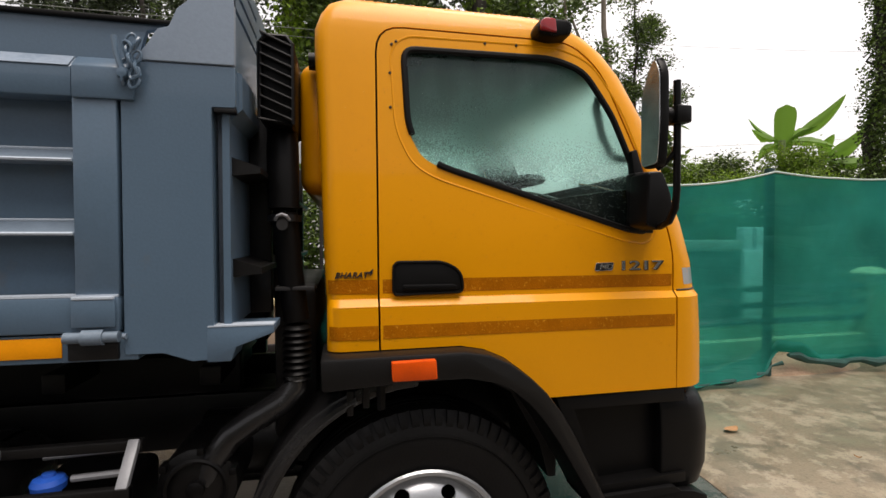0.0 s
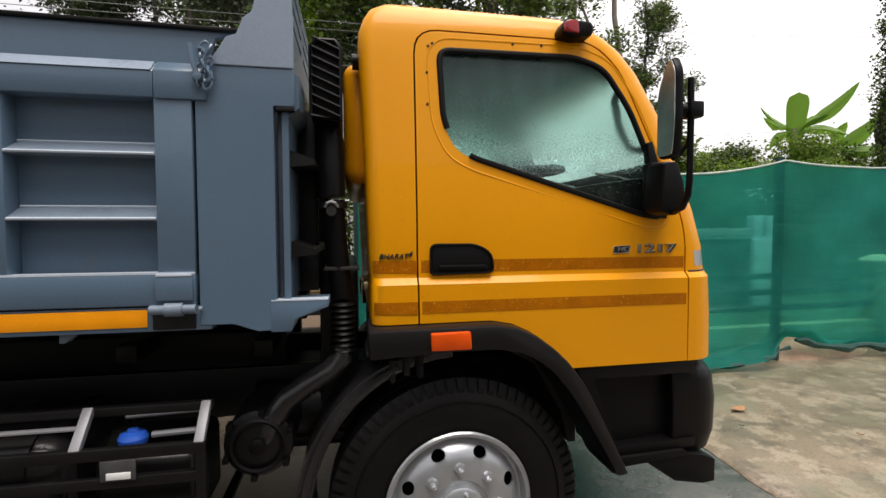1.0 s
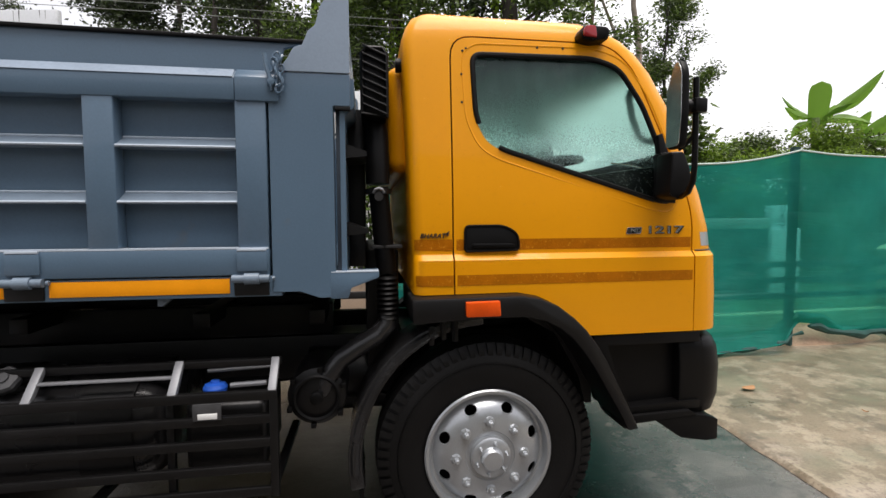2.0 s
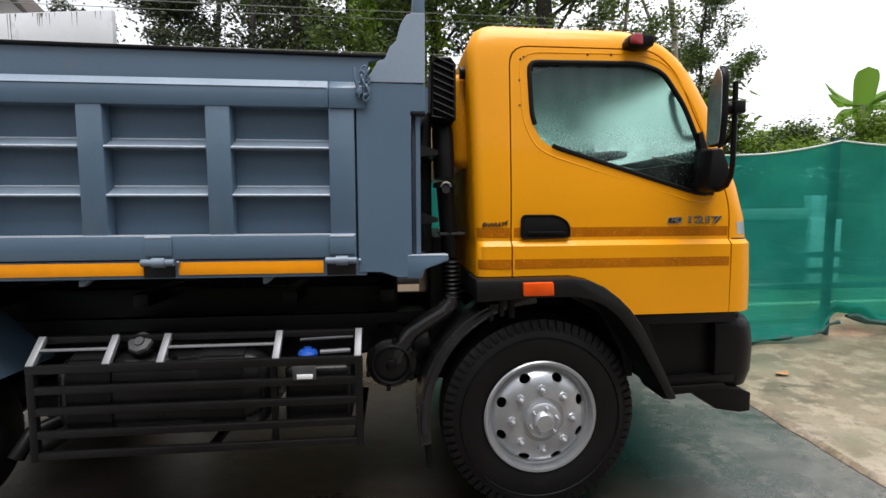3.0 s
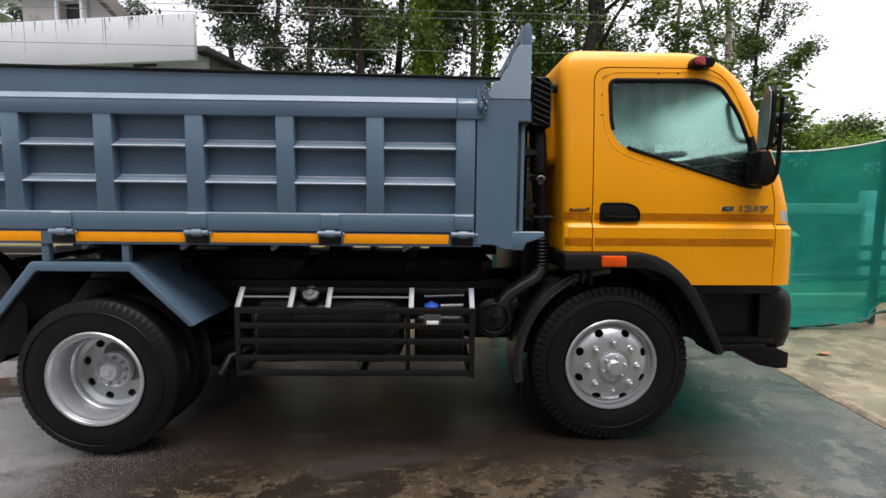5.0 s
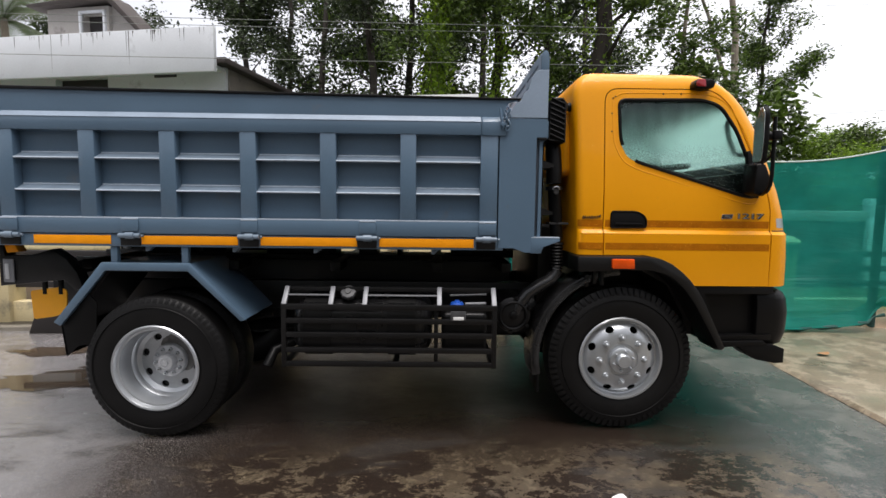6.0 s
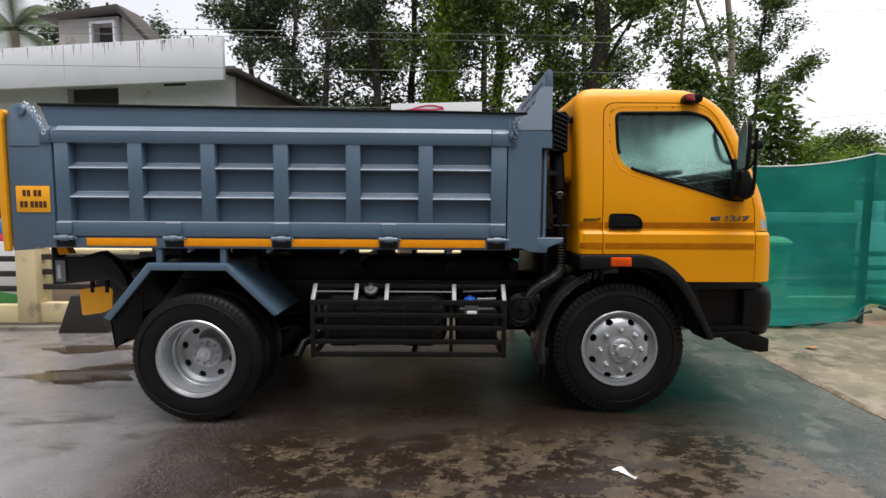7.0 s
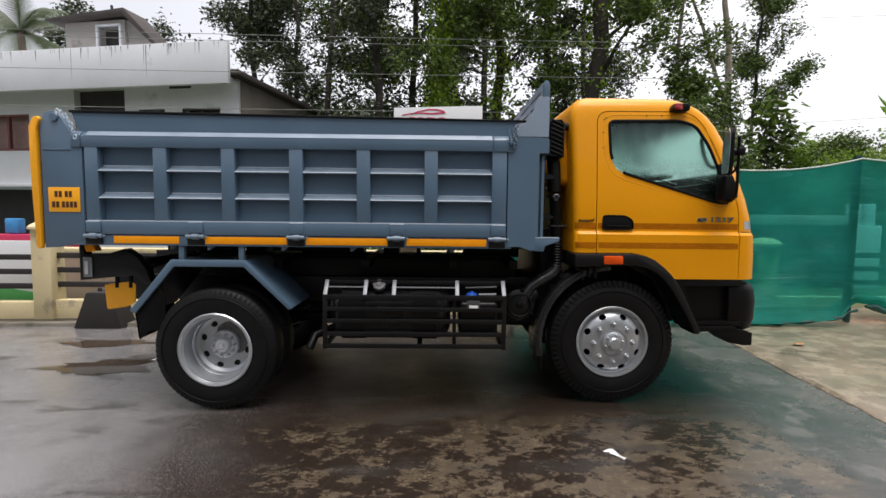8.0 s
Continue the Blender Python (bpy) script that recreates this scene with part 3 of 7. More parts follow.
def dump_side(flip):
    """One long side of the tipper body: posts, framed bays, ribs, rails, hinges."""
    def Y(y):
        return W - y if flip else y

    def bx(x0, x1, y0, y1, z0, z1, bev=0.006):
        return box(x0, x1, min(Y(y0), Y(y1)), max(Y(y0), Y(y1)), z0, z1, bev)

    panel = part("side_panel", bx(-1.02, 2.42, 0.078, 0.096, 1.36, 2.27, 0), GREY, truck, "blue-grey painted steel side panel")
    cols = [(-1.0, -0.895), (-0.454, -0.346), (0.092, 0.2), (0.638, 0.748), (1.183, 1.293), (1.732, 1.841), (2.283, 2.402)]
    for a, b in cols:
        part("upright", bx(a, b, 0.004, 0.078, 1.55, 2.15), GREY, panel)
    for (a, b), (c, d) in zip(cols, cols[1:]):
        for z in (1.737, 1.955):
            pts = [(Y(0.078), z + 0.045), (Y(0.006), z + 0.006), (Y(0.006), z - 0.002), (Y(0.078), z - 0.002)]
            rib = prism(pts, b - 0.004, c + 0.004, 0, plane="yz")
            part("rib", rib, RIBHINGE, panel)
            part("rib_edge", tube([(b + 0.002, Y(0.0055), z + 0.004), (c - 0.002, Y(0.0055), z + 0.004)], 0.0052, 5), GLINT_CHAIN_GREY, panel)
            part("rib_edge", tube([(b + 0.002, Y(0.075), z + 0.0465), (c - 0.002, Y(0.075), z + 0.0465)], 0.0046, 5), GLINT_CHAIN_GREY, panel)
    # top rail: box section, sloping upper face; a pale strip paints its sky sheen
    z0, z1, z2 = 2.145, 2.232, 2.268
    rail = prism([(Y(0.0), z0), (Y(0.0), z1), (Y(0.035), z2), (Y(0.075), z2), (Y(0.075), z0)], -1.02, 2.285, 0.004, plane="yz")
    part("top_rail", rail, GREY, panel)
    part("rail_end", prism([(Y(-0.006), z0 - 0.004), (Y(-0.006), z1 + 0.004), (Y(0.03), z2 + 0.004), (Y(0.075), z2 + 0.004), (Y(0.075), z0 - 0.004)], 2.287, 2.452, 0.006, plane="yz"), GREY, panel)
    part("rail_end", prism([(Y(-0.006), z0 - 0.004), (Y(-0.006), z1 + 0.004), (Y(0.03), z2 + 0.004), (Y(0.075), z2 + 0.004), (Y(0.075), z0 - 0.004)], -1.1, -1.022, 0.006, plane="yz"), GREY, panel)
    part("rail_cap", prism([(Y(-0.0015), 2.2335), (Y(0.034), 2.2705), (Y(0.034), 2.2725), (Y(-0.003), 2.2345)], -0.98, 2.28, 0, plane="yz"), RAILSHEEN, panel, "pale strip painting sky sheen along the rail")
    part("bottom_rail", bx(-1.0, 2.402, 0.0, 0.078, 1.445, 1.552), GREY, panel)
    part("rail_edge", box(-0.99, 2.40, min(Y(0.001), Y(0.05)), max(Y(0.001), Y(0.05)), 1.552, 1.559, 0), GLINT_CHAIN_GREY, panel)
    part("lower_beam", bx(-1.3, 2.45, 0.012, 0.07, 1.355, 1.44), GREY, panel)
    # upper greedy board with a dark rubber top
    zt = 2.425
    up = prism([(-1.06, 2.266), (2.44, 2.266), (2.47, zt - 0.055), (2.55, zt - 0.03), (-1.12, zt)], Y(0.05), Y(0.07), 0)
    part("top_board", up, GREY, panel)
    part("rubber_edge", prism([(-1.13, zt - 0.003), (2.555, zt - 0.036), (2.555, zt - 0.022), (-1.13, zt + 0.017)], Y(0.035), Y(0.085), 0.003), BLACK, panel)
    # hinges and their plates
    for x in (-1.0, -0.178, 0.637, 1.452, 2.278):
        part("hinge_plate", bx(x, x + 0.118, -0.012, 0.0, 1.462, 1.545, 0.004), GREY, panel)
        part("plate_edge", bx(x + 0.003, x + 0.115, -0.0135, -0.002, 1.5452, 1.5545, 0.001), GLINT_CHAIN_GREY, panel)
        h = tube([(x - 0.02, Y(-0.004), 1.432), (x + 0.125, Y(-0.004), 1.432)], 0.017, 12)
        h = tube([(x + 0.028, Y(-0.004), 1.432), (x + 0.085, Y(-0.004), 1.432)], 0.024, 12, h)
        h = tube([(x + 0.135, Y(-0.004), 1.432), (x + 0.145, Y(-0.004), 1.432)], 0.009, 8, h)
        part("hinge", h, RIBHINGE, panel)
        part("hinge_block", bx(x - 0.015, x + 0.12, 0.0, 0.02, 1.362, 1.42, 0.004), CHASSIS, panel)
    for a, b in ((-0.79, -0.262), (-0.052, 0.612), (0.767, 1.435), (1.588, 2.245)):
        part("reflective_strip", bx(a, b, 0.0075, 0.012, 1.372, 1.432, 0.001), ORANGE, panel, "orange reflective tape strip")
    for x in (-0.06, 0.55, 1.12, 1.95):
        part("bracket", prism([(x, 1.356), (x + 0.05, 1.356), (x + 0.05, 1.345), (x + 0.018, 1.318), (x, 1.318)], min(Y(0.06), Y(0.10)), max(Y(0.06), Y(0.10)), 0.002), RIBHINGE, panel)
    # front corner post
    post = rounded([(2.412, 1.372), (2.412, 2.262), (2.735, 2.262), (2.735, 2.135), (2.665, 2.135), (2.665, 1.44), (2.665, 1.345), (2.60, 1.343), (2.52, 1.372)], 0.004, 1)
    fp = part("front_post", prism(post, Y(0.008), Y(0.12), 0.002), GREY, truck, "blue-grey steel corner post", smooth=0)
    part("post_channel", bx(2.672, 2.70, 0.05, 0.16, 1.44, 2.135, 0.004), GREY_DARK, fp)
    part("post_top", prism([(2.672, 2.135), (2.672, 2.12), (2.735, 2.12), (2.735, 2.135)], Y(0.01), Y(0.05), 0.002), CHASSIS, fp)
    foot = [(2.645, 1.448), (2.845, 1.448), (2.845, 1.424), (2.73, 1.382), (2.715, 1.338), (2.645, 1.338)]
    part("foot", prism(foot, Y(0.0065), Y(0.16), 0.002), GREY, fp)
    part("foot_edge", bx(2.647, 2.843, 0.005, 0.06, 1.448, 1.4525, 0), GLINT_CHAIN_GREY, fp)
    # stepped gusset that carries the head board
    g = rounded([(2.452, 2.266), (2.49, 2.318), (2.515, 2.362), (2.548, 2.372), (2.572, 2.43), (2.60, 2.452), (2.622, 2.53), (2.65, 2.575), (2.684, 2.585), (2.735, 2.585), (2.735, 2.266)], 0.006, 2)
    part("gusset", prism(g, Y(0.004), Y(0.03), 0.002), GREY_SHEEN, fp, "pale blue-grey stepped gusset plate", smooth=0)
    cap = rounded([(2.681, 2.45), (2.681, 2.685), (2.70, 2.716), (2.722, 2.712), (2.735, 2.68), (2.735, 2.45)], [0, 0.01, 0.015, 0.012, 0.02, 0], 3)
    part("board_edge", prism(cap, Y(0.0055), Y(0.0315), 0.002), GREY, fp)
    # rear corner post with its rounded head
    rp = rounded([(-1.345, 1.33), (-1.345, 2.33), (-1.30, 2.425), (-1.21, 2.432), (-1.10, 2.24), (-1.02, 2.14), (-1.02, 1.40), (-1.12, 1.375), (-1.20, 1.34)], [0.01, 0.1, 0.06, 0.08, 0.05, 0.01, 0.01, 0.02, 0.01], 4)
    rear = part("rear_post", prism(rp, Y(0.008), Y(0.11), 0.004), GREY, truck, "blue-grey steel rear post")
    part("post_seam", bx(-1.325, -1.105, 0.002, 0.0085, 2.118, 2.128, 0.001), GREY, rear)
    part("pivot_pin", lathe([(0.001, -0.012), (0.03, -0.012), (0.034, -0.004), (0.034, 0.008)] if not flip else [(0.001, 0.012), (0.03, 0.012), (0.034, -0.008)], -1.225, Y(0.004), 2.375, 16), GREY, rear)
    # shackle chain at the rail end
    ch = None
    rng = random.Random(4)
    for i in range(11):
        a, zz, tip = 1.57 * (i % 2) + rng.uniform(-0.3, 0.3), 2.315 - 0.0125 * i, rng.uniform(-0.5, 0.5)
        cx = 2.452 + 0.018 * math.sin(i * 1.9) + rng.uniform(-0.006, 0.006)
        ring = []
        for q in [k * math.pi / 5 for k in range(10)]:
            u, v = 0.012 * math.cos(q), 0.019 * math.sin(q)
            ring.append((cx + (u * math.cos(a)) * math.cos(tip) - v * math.sin(tip), Y(-0.014 - 0.004 * (i % 3) - u * math.sin(a)), zz + v * math.cos(tip) + u * math.cos(a) * math.sin(tip)))
        ch = tube(ring, 0.005, 6, ch, closed=True)
    ch = lathe([(0.001, -0.02), (0.014, -0.018), (0.019, -0.004), (0.016, 0.012), (0.001, 0.014)], 2.430, Y(-0.012), 2.215, 12, ch)
    ch = tube([(2.405, Y(-0.012), 2.325), (2.412, Y(-0.014), 2.27), (2.43, Y(-0.014), 2.215)], 0.009, 8, ch)
    part("shackle_chain", ch, GREY, fp, "grey steel shackle and bunched chain")
    ch = None
    for i in range(7):
        a, t = 1.57 * (i % 2), i / 6
        cx, cz = -1.19 + 0.13 * t + 0.02 * math.sin(3 * t), 2.42 - 0.2 * t ** 1.6
        ring = [(cx + 0.013 * math.cos(q) * math.cos(a), Y(-0.006 - 0.012 * math.cos(q) * math.sin(a)), cz + 0.019 * math.sin(q)) for q in [k * math.pi / 5 for k in range(10)]]
        ch = tube(ring, 0.005, 6, ch, closed=True)
    part("shackle_chain", ch, GLINT_CHAIN_GREY, rear, "galvanised tailgate chain")
    return panel


# Pale tone of the rail's upper face: sky sheen put into the colour.
RAILSHEEN = shade("rail_sheen_paint", (0.25, 0.31, 0.385), 0.35, var=0.2, scale=3, fine=80, bump=0.1, stain=(0.16, 0.22, 0.29), stain_scale=6, stain_cut=0.6)
# Body grey made paler: sky sheen on gusset and inner face, in the colour.
GREY_SHEEN = shade("sheen_grey_paint", (0.235, 0.295, 0.37), 0.30, var=0.1, scale=2, fine=100, bump=0.1)
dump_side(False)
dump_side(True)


def dump_rest():
    floor_p = part("dump_floor", box(-1.34, 2.70, 0.08, W - 0.08, 1.44, 1.47), GREY, truck)
    for i in range(7):
        x = -1.1 + i * 0.6
        part("cross_member", box(x, x + 0.07, 0.1, W - 0.1, 1.35, 1.44), CHASSIS, floor_p)
    # head board with slots above the rim
    slots = [box(2.6, 2.8, y0, y0 + 0.44, z, z + 0.02) for z in (2.49, 2.56, 2.63) for y0 in (0.11, 0.63, 1.18, 1.70)]
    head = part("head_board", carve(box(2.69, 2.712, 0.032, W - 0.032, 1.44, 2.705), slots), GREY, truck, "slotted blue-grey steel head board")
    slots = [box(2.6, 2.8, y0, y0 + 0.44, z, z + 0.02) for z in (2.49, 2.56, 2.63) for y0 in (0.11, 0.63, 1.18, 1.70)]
    part("inner_face", carve(box(2.682, 2.688, 0.034, W - 0.034, 2.28, 2.70), slots), GREY_SHEEN, head, "inner face with sky sheen in its pale colour")
    for z in (1.60, 1.93):
        part("stiffener", prism([(2.712, z), (2.80, z + 0.01), (2.80, z + 0.03), (2.712, z + 0.06)], 0.06, W - 0.06), CHASSIS, head)
    part("stiffener", prism([(2.712, 2.10), (2.75, 2.14), (2.75, 2.25), (2.712, 2.27)], 0.04, W - 0.04), GREY, head)
    for y in (0.35, 0.8, 1.4, 1.85):
        part("stiffener", box(2.712, 2.79, y, y + 0.06, 1.44, 2.2, 0.004), CHASSIS, head)
    # tailgate with its orange flange
    tg = part("tailgate", box(-1.40, -1.365, 0.02, W - 0.02, 1.36, 2.34, 0.006), GREY, truck, "steel tailgate with orange painted edges")
    for y in (-0.012, W - 0.03):
        fl = rounded([(-1.40, 1.325), (-1.362, 1.325), (-1.362, 2.28), (-1.335, 2.36), (-1.35, 2.385), (-1.385, 2.37), (-1.418, 2.30), (-1.42, 1.95)], 0.015, 3)
        part("edge_flange", prism(fl, y, y + 0.04, 0.004), PLATE, tg, "orange painted tailgate edge")
    # number plate on the rear post, lettering left as bars
    pl = part("number_plate", box(-1.297, -1.045, 0.0005, 0.0075, 1.622, 1.82, 0.003), PLATE, truck, "orange-yellow plate with two rows of black bars")
    for a, z in ((-1.245, 1.742), (-1.212, 1.742), (-1.163, 1.742), (-1.131, 1.742), (-1.268, 1.658), (-1.236, 1.658), (-1.19, 1.658), (-1.158, 1.658), (-1.126, 1.658), (-1.094, 1.658)):
        part("lettering_bar", box(a, a + 0.024, -0.0015, 0.0005, z, z + 0.048, 0), PRINT, pl)


dump_rest()


def chassis():
    fr = sub("chassis_frame", truck, "black painted ladder frame")
    for y in (0.72, 1.46):
        part("rail", box(-1.25, 4.35, y, y + 0.07, 0.78, 1.02, 0.008), CHASSIS, fr)
        part("subframe", box(-1.3, 2.6, y - 0.005, y + 0.075, 1.03, 1.2, 0.008), CHASSIS, fr)
    part("subframe_beam", box(-0.6, 2.55, 0.95, 1.3, 1.05, 1.222, 0.01), CHASSIS, fr)
    # Blocks placed to fit the camera's view: light shows only between them.
    for a, b in ((-0.6, -0.22), (-0.12, 0.085), (0.455, 1.08), (1.285, 1.45), (1.628, 1.668), (2.115, 2.68)):
        part("view_block", box(a, b, 1.0, 1.24, 1.20, 1.352, 0.01), CHASSIS, fr)
    for x in (-1.1, -0.3, 0.7, 1.5, 2.3, 3.0, 4.2):
        part("crossbar", box(x, x + 0.09, 0.79, 1.46, 0.82, 0.98, 0.006), CHASSIS, fr)
    for x in (-0.8, 0.35, 1.15, 1.95, 2.5):
        part("body_support", box(x, x + 0.08, 0.45, 1.80, 1.14, 1.215, 0.006), CHASSIS, fr)
    part("tipping_cylinder", tube([(1.6, 1.125, 0.75), (2.35, 1.125, 1.3)], 0.09, 16), CHASSIS, fr)
    part("drive_shaft", tube([(0.1, 1.125, 0.52), (2.6, 1.125, 0.72)], 0.055, 12), CHASSIS, fr)
    part("gearbox", box(2.4, 3.3, 0.9, 1.35, 0.5, 0.95, 0.06, seg=3), CHASSIS, fr)
    part("engine", box(3.2, 4.2, 0.82, 1.43, 0.48, 1.2, 0.05, seg=3), CHASSIS, fr)
    ax = tube([(0, 0.35, 0.5), (0, 1.9, 0.5)], 0.075, 16)
    ax = lathe([(0.01, -0.18), (0.13, -0.15), (0.2, -0.02), (0.2, 0.04), (0.12, 0.16), (0.01, 0.18)], 0, 1.125, 0.5, 24, ax, axis="x")
    part("rear_axle", ax, CHASSIS, fr)
    part("front_axle", tube([(3.36, 0.3, 0.52), (3.36, 0.7, 0.44), (3.36, 1.55, 0.44), (3.36, 1.95, 0.52)], 0.06, 12), CHASSIS, fr)
    for y in (0.62, 1.55):
        for k in range(5):
            L = 0.62 - 0.09 * k
            part("leaf_spring", tube([(-L, y + 0.035, 0.74 - 0.02 * k), (0, y + 0.035, 0.62 - 0.02 * k), (L, y + 0.035, 0.74 - 0.02 * k)], 0.016, 6), CHASSIS, fr)
            part("leaf_spring", tube([(3.36 - L, y + 0.035, 0.72 - 0.02 * k), (3.36, y + 0.035, 0.58 - 0.02 * k), (3.36 + L, y + 0.035, 0.72 - 0.02 * k)], 0.016, 6), CHASSIS, fr)
    # rear under-run beam, lamp, mud flaps
    part("rear_beam", box(-0.98, -0.90, 0.25, 2.0, 1.08, 1.18, 0.01), CHASSIS, fr)
    for y0 in (0.24, 1.6):
        hp = [(-1.25, 1.34), (-1.215, 1.34), (-1.205, 1.255), (-1.0, 1.265), (-0.86, 1.31), (-0.76, 1.24), (-0.68, 1.13), (-0.64, 1.02), (-0.70, 1.0), (-0.78, 1.08), (-1.25, 1.03)]
        part("lamp_housing", prism(hp, y0, y0 + 0.10, 0.006), CHASSIS, fr)
        part("tail_lamp", box(-1.215, -1.135, y0 - 0.012, y0 - 0.001, 1.06, 1.235, 0.008), BARE, fr, "metal framed lamp bracket")
        part("lamp_lens", box(-1.195, -1.165, y0 - 0.02, y0 - 0.012, 1.085, 1.2, 0.006), SIGN, fr, "clear reversing lamp lens")
        part("indicator", prism([(-1.225, 1.36), (-1.15, 1.36), (-1.11, 1.285), (-1.20, 1.275)], y0 + 0.012, y0 + 0.09, 0.006), ORANGE, fr, "amber side indicator")


# Black box added to keep the gap behind the cab dark.
part("cab_gap_block", box(2.785, 2.955, 0.45, 1.75, 0.9, 1.52, 0.02), CHASSIS, truck, "black box added to close the gap behind the cab")
# Cylinder added to block light through the gap by the air cleaner.
part("cleaner_gap_block", tube([(2.46, 0.62, 0.84), (2.48, 0.62, 0.84), (2.84, 0.62, 0.84), (2.86, 0.62, 0.84)], 0.14, 18, None, False, [0.1, 0.14, 0.14, 0.1]), CHASSIS, truck, "black cylinder added to darken the gap by the air cleaner")
chassis()
# Unseen box added on the far rail to block light under the truck.
far_box = part("far_light_block", box(0.95, 2.40, 1.72, 2.16, 0.50, 1.06, 0.03, seg=3), CHASSIS, truck, "black box added on the far rail to block light")
part("lid", box(0.94, 2.41, 1.71, 2.17, 1.06, 1.085, 0.008), CHASSIS, far_box)


def tyre_bm(cx, cy, cz, R, w, flip):
    s = -1 if flip else 1
    prof = [(0.27, 0.05), (0.30, 0.012), (0.335, -0.004), (0.40, -0.012), (0.455, -0.004), (0.488, 0.012), (R - 0.010, 0.03), (R - 0.004, 0.05)]
    half = prof + [(R - 0.003, w / 2)]
    full = half + [(r, w - o) for r, o in reversed(prof)] + [prof[0]]
    return lathe([(r, s * o) for r, o in full], cx, cy, cz, 64)


def tread_bm(cx, cy, cz, R, w, flip, proud=0.0):
    """Raised shoulder lugs and centre ribs, one part of the tyre."""
    s = -1 if flip else 1
    bm = bmesh.new()
    n = 70
    R += proud
    for i in range(n):
        a = 2 * math.pi * i / n
        for side in (0, 1):
            aa = a + side * math.pi / n
            o0, o1, o2 = (0.014, 0.03, 0.088) if not side else (w - 0.014, w - 0.03, w - 0.088)
            d = 0.034
            ring = []
            for o, r0, r1, sk in ((o0 - (0.011 if not side else -0.011), R - 0.062, R - 0.034, 0), (o1 - (0.009 if not side else -0.009), R - 0.02, R - 0.004, 0.004), (o2, R - 0.015, R + 0.003, 0.03)):
                row = []
                for rr in (r0, r1):
                    for q in (aa + sk, aa + sk + d * 1.6):
                        row.append(bm.verts.new((cx + rr * math.cos(q), cy + s * o, cz + rr * math.sin(q))))
                ring.append(row)
            for p, q in zip(ring, ring[1:]):
                bm.faces.new((p[2], p[3], q[3], q[2]))
                bm.faces.new((p[0], p[2], q[2], q[0]))
                bm.faces.new((p[1], q[1], q[3], p[3]))
            bm.faces.new((ring[0][0], ring[0][1], ring[0][3], ring[0][2]))
            bm.faces.new((ring[2][0], ring[2][2], ring[2][3], ring[2][1]))
    for o in (w / 2 - 0.018, w / 2 + 0.018):
        lathe([(R - 0.02, s * (o - 0.012)), (R + 0.003, s * (o - 0.01)), (R + 0.003, s * (o + 0.01)), (R - 0.02, s * (o + 0.012)), (R - 0.02, s * (o - 0.012))], cx, cy, cz, 64, bm)
    return bm


def ovals(cx, cy, cz, r, n, off, a, b, depth):
    """Cutters for the hand holes of a wheel disc."""
    out = []
    for i in range(n):
        t = 2 * math.pi * (i + off) / n
        pts = []
        for k in range(14):
            q = 2 * math.pi * k / 14
            u, w = a * math.cos(q), b * math.sin(q)
            pts.append((cx + (r + w) * math.cos(t) - u * math.sin(t), cz + (r + w) * math.sin(t) + u * math.cos(t)))
        out.append(prism(pts, cy - depth, cy + depth))
    return out


def nut(cx, cy, cz, s, parent, k=1.0):
    bm = lathe([(0.021 * k, s * 0.012), (0.021 * k, -s * 0.004), (0.017 * k, -s * 0.012), (0.011 * k, -s * 0.014), (0.0105 * k, -s * 0.034), (0.006 * k, -s * 0.038), (0.0005, -s * 0.038)], cx, cy, cz, 6 if k == 1 else 8)
    part("lug_nut", bm, SILVER, parent, smooth=30)


def front_wheel(cx, cy, cz, flip):
    s = -1 if flip else 1
    R, w = 0.540, 0.245
    wh = sub("wheel", truck, "front wheel with a silver disc and lugged tyre")
    part("tyre", tyre_bm(cx, cy, cz, R, w, flip), RUBBER, wh, "worn black truck tyre")
    part("tread", tread_bm(cx, cy, cz, R, w, flip, -0.004), RUBBER, wh)
    for rr in (0.435,):
        part("sidewall_ring", lathe([(rr, s * -0.004), (rr + 0.004, s * -0.0145), (rr + 0.009, s * -0.004), (rr, s * -0.004)], cx, cy, cz, 64), RUBBER, wh)
    rim = [(0.27, 0.06), (0.303, 0.012), (0.312, -0.004), (0.305, -0.012), (0.292, -0.010), (0.286, 0.004), (0.280, 0.030), (0.268, 0.036), (0.262, 0.03), (0.250, 0.012), (0.215, -0.012), (0.185, -0.022), (0.150, -0.028),
           (0.120, -0.030), (0.116, -0.024), (0.1, -0.022), (0.05, -0.02), (0.05, -0.008), (0.185, -0.010), (0.215, 0.0), (0.245, 0.024), (0.258, 0.045), (0.27, 0.06)]
    disc = lathe([(r, s * o) for r, o in rim], cx, cy, cz, 72)
    part("rim", carve(disc, ovals(cx, cy, cz, 0.232, 8, 0.5, 0.031, 0.023, 0.08)), SILVER, wh, "silver painted steel wheel disc with oval hand holes", smooth=30)
    part("backing", lathe([(0.275, s * 0.10), (0.04, s * 0.10), (0.04, s * 0.105), (0.275, s * 0.105), (0.275, s * 0.10)], cx, cy, cz, 32), CHASSIS, wh)
    hub = [(0.097, -0.02), (0.095, -0.045), (0.085, -0.052), (0.055, -0.055), (0.052, -0.075), (0.044, -0.084), (0.0005, -0.086)]
    part("hub", lathe([(r, s * o) for r, o in hub], cx, cy, cz, 36), SILVER, wh, smooth=30)
    for i in range(8):
        a = math.pi * i / 4 + 0.02
        nut(cx + 0.165 * math.cos(a), cy - s * 0.026, cz + 0.165 * math.sin(a), s, wh, 1.2)
    for i in range(6):
        a = math.pi * i / 3 + 0.3
        nut(cx + 0.074 * math.cos(a), cy - s * 0.05, cz + 0.074 * math.sin(a), s, wh, 0.42)


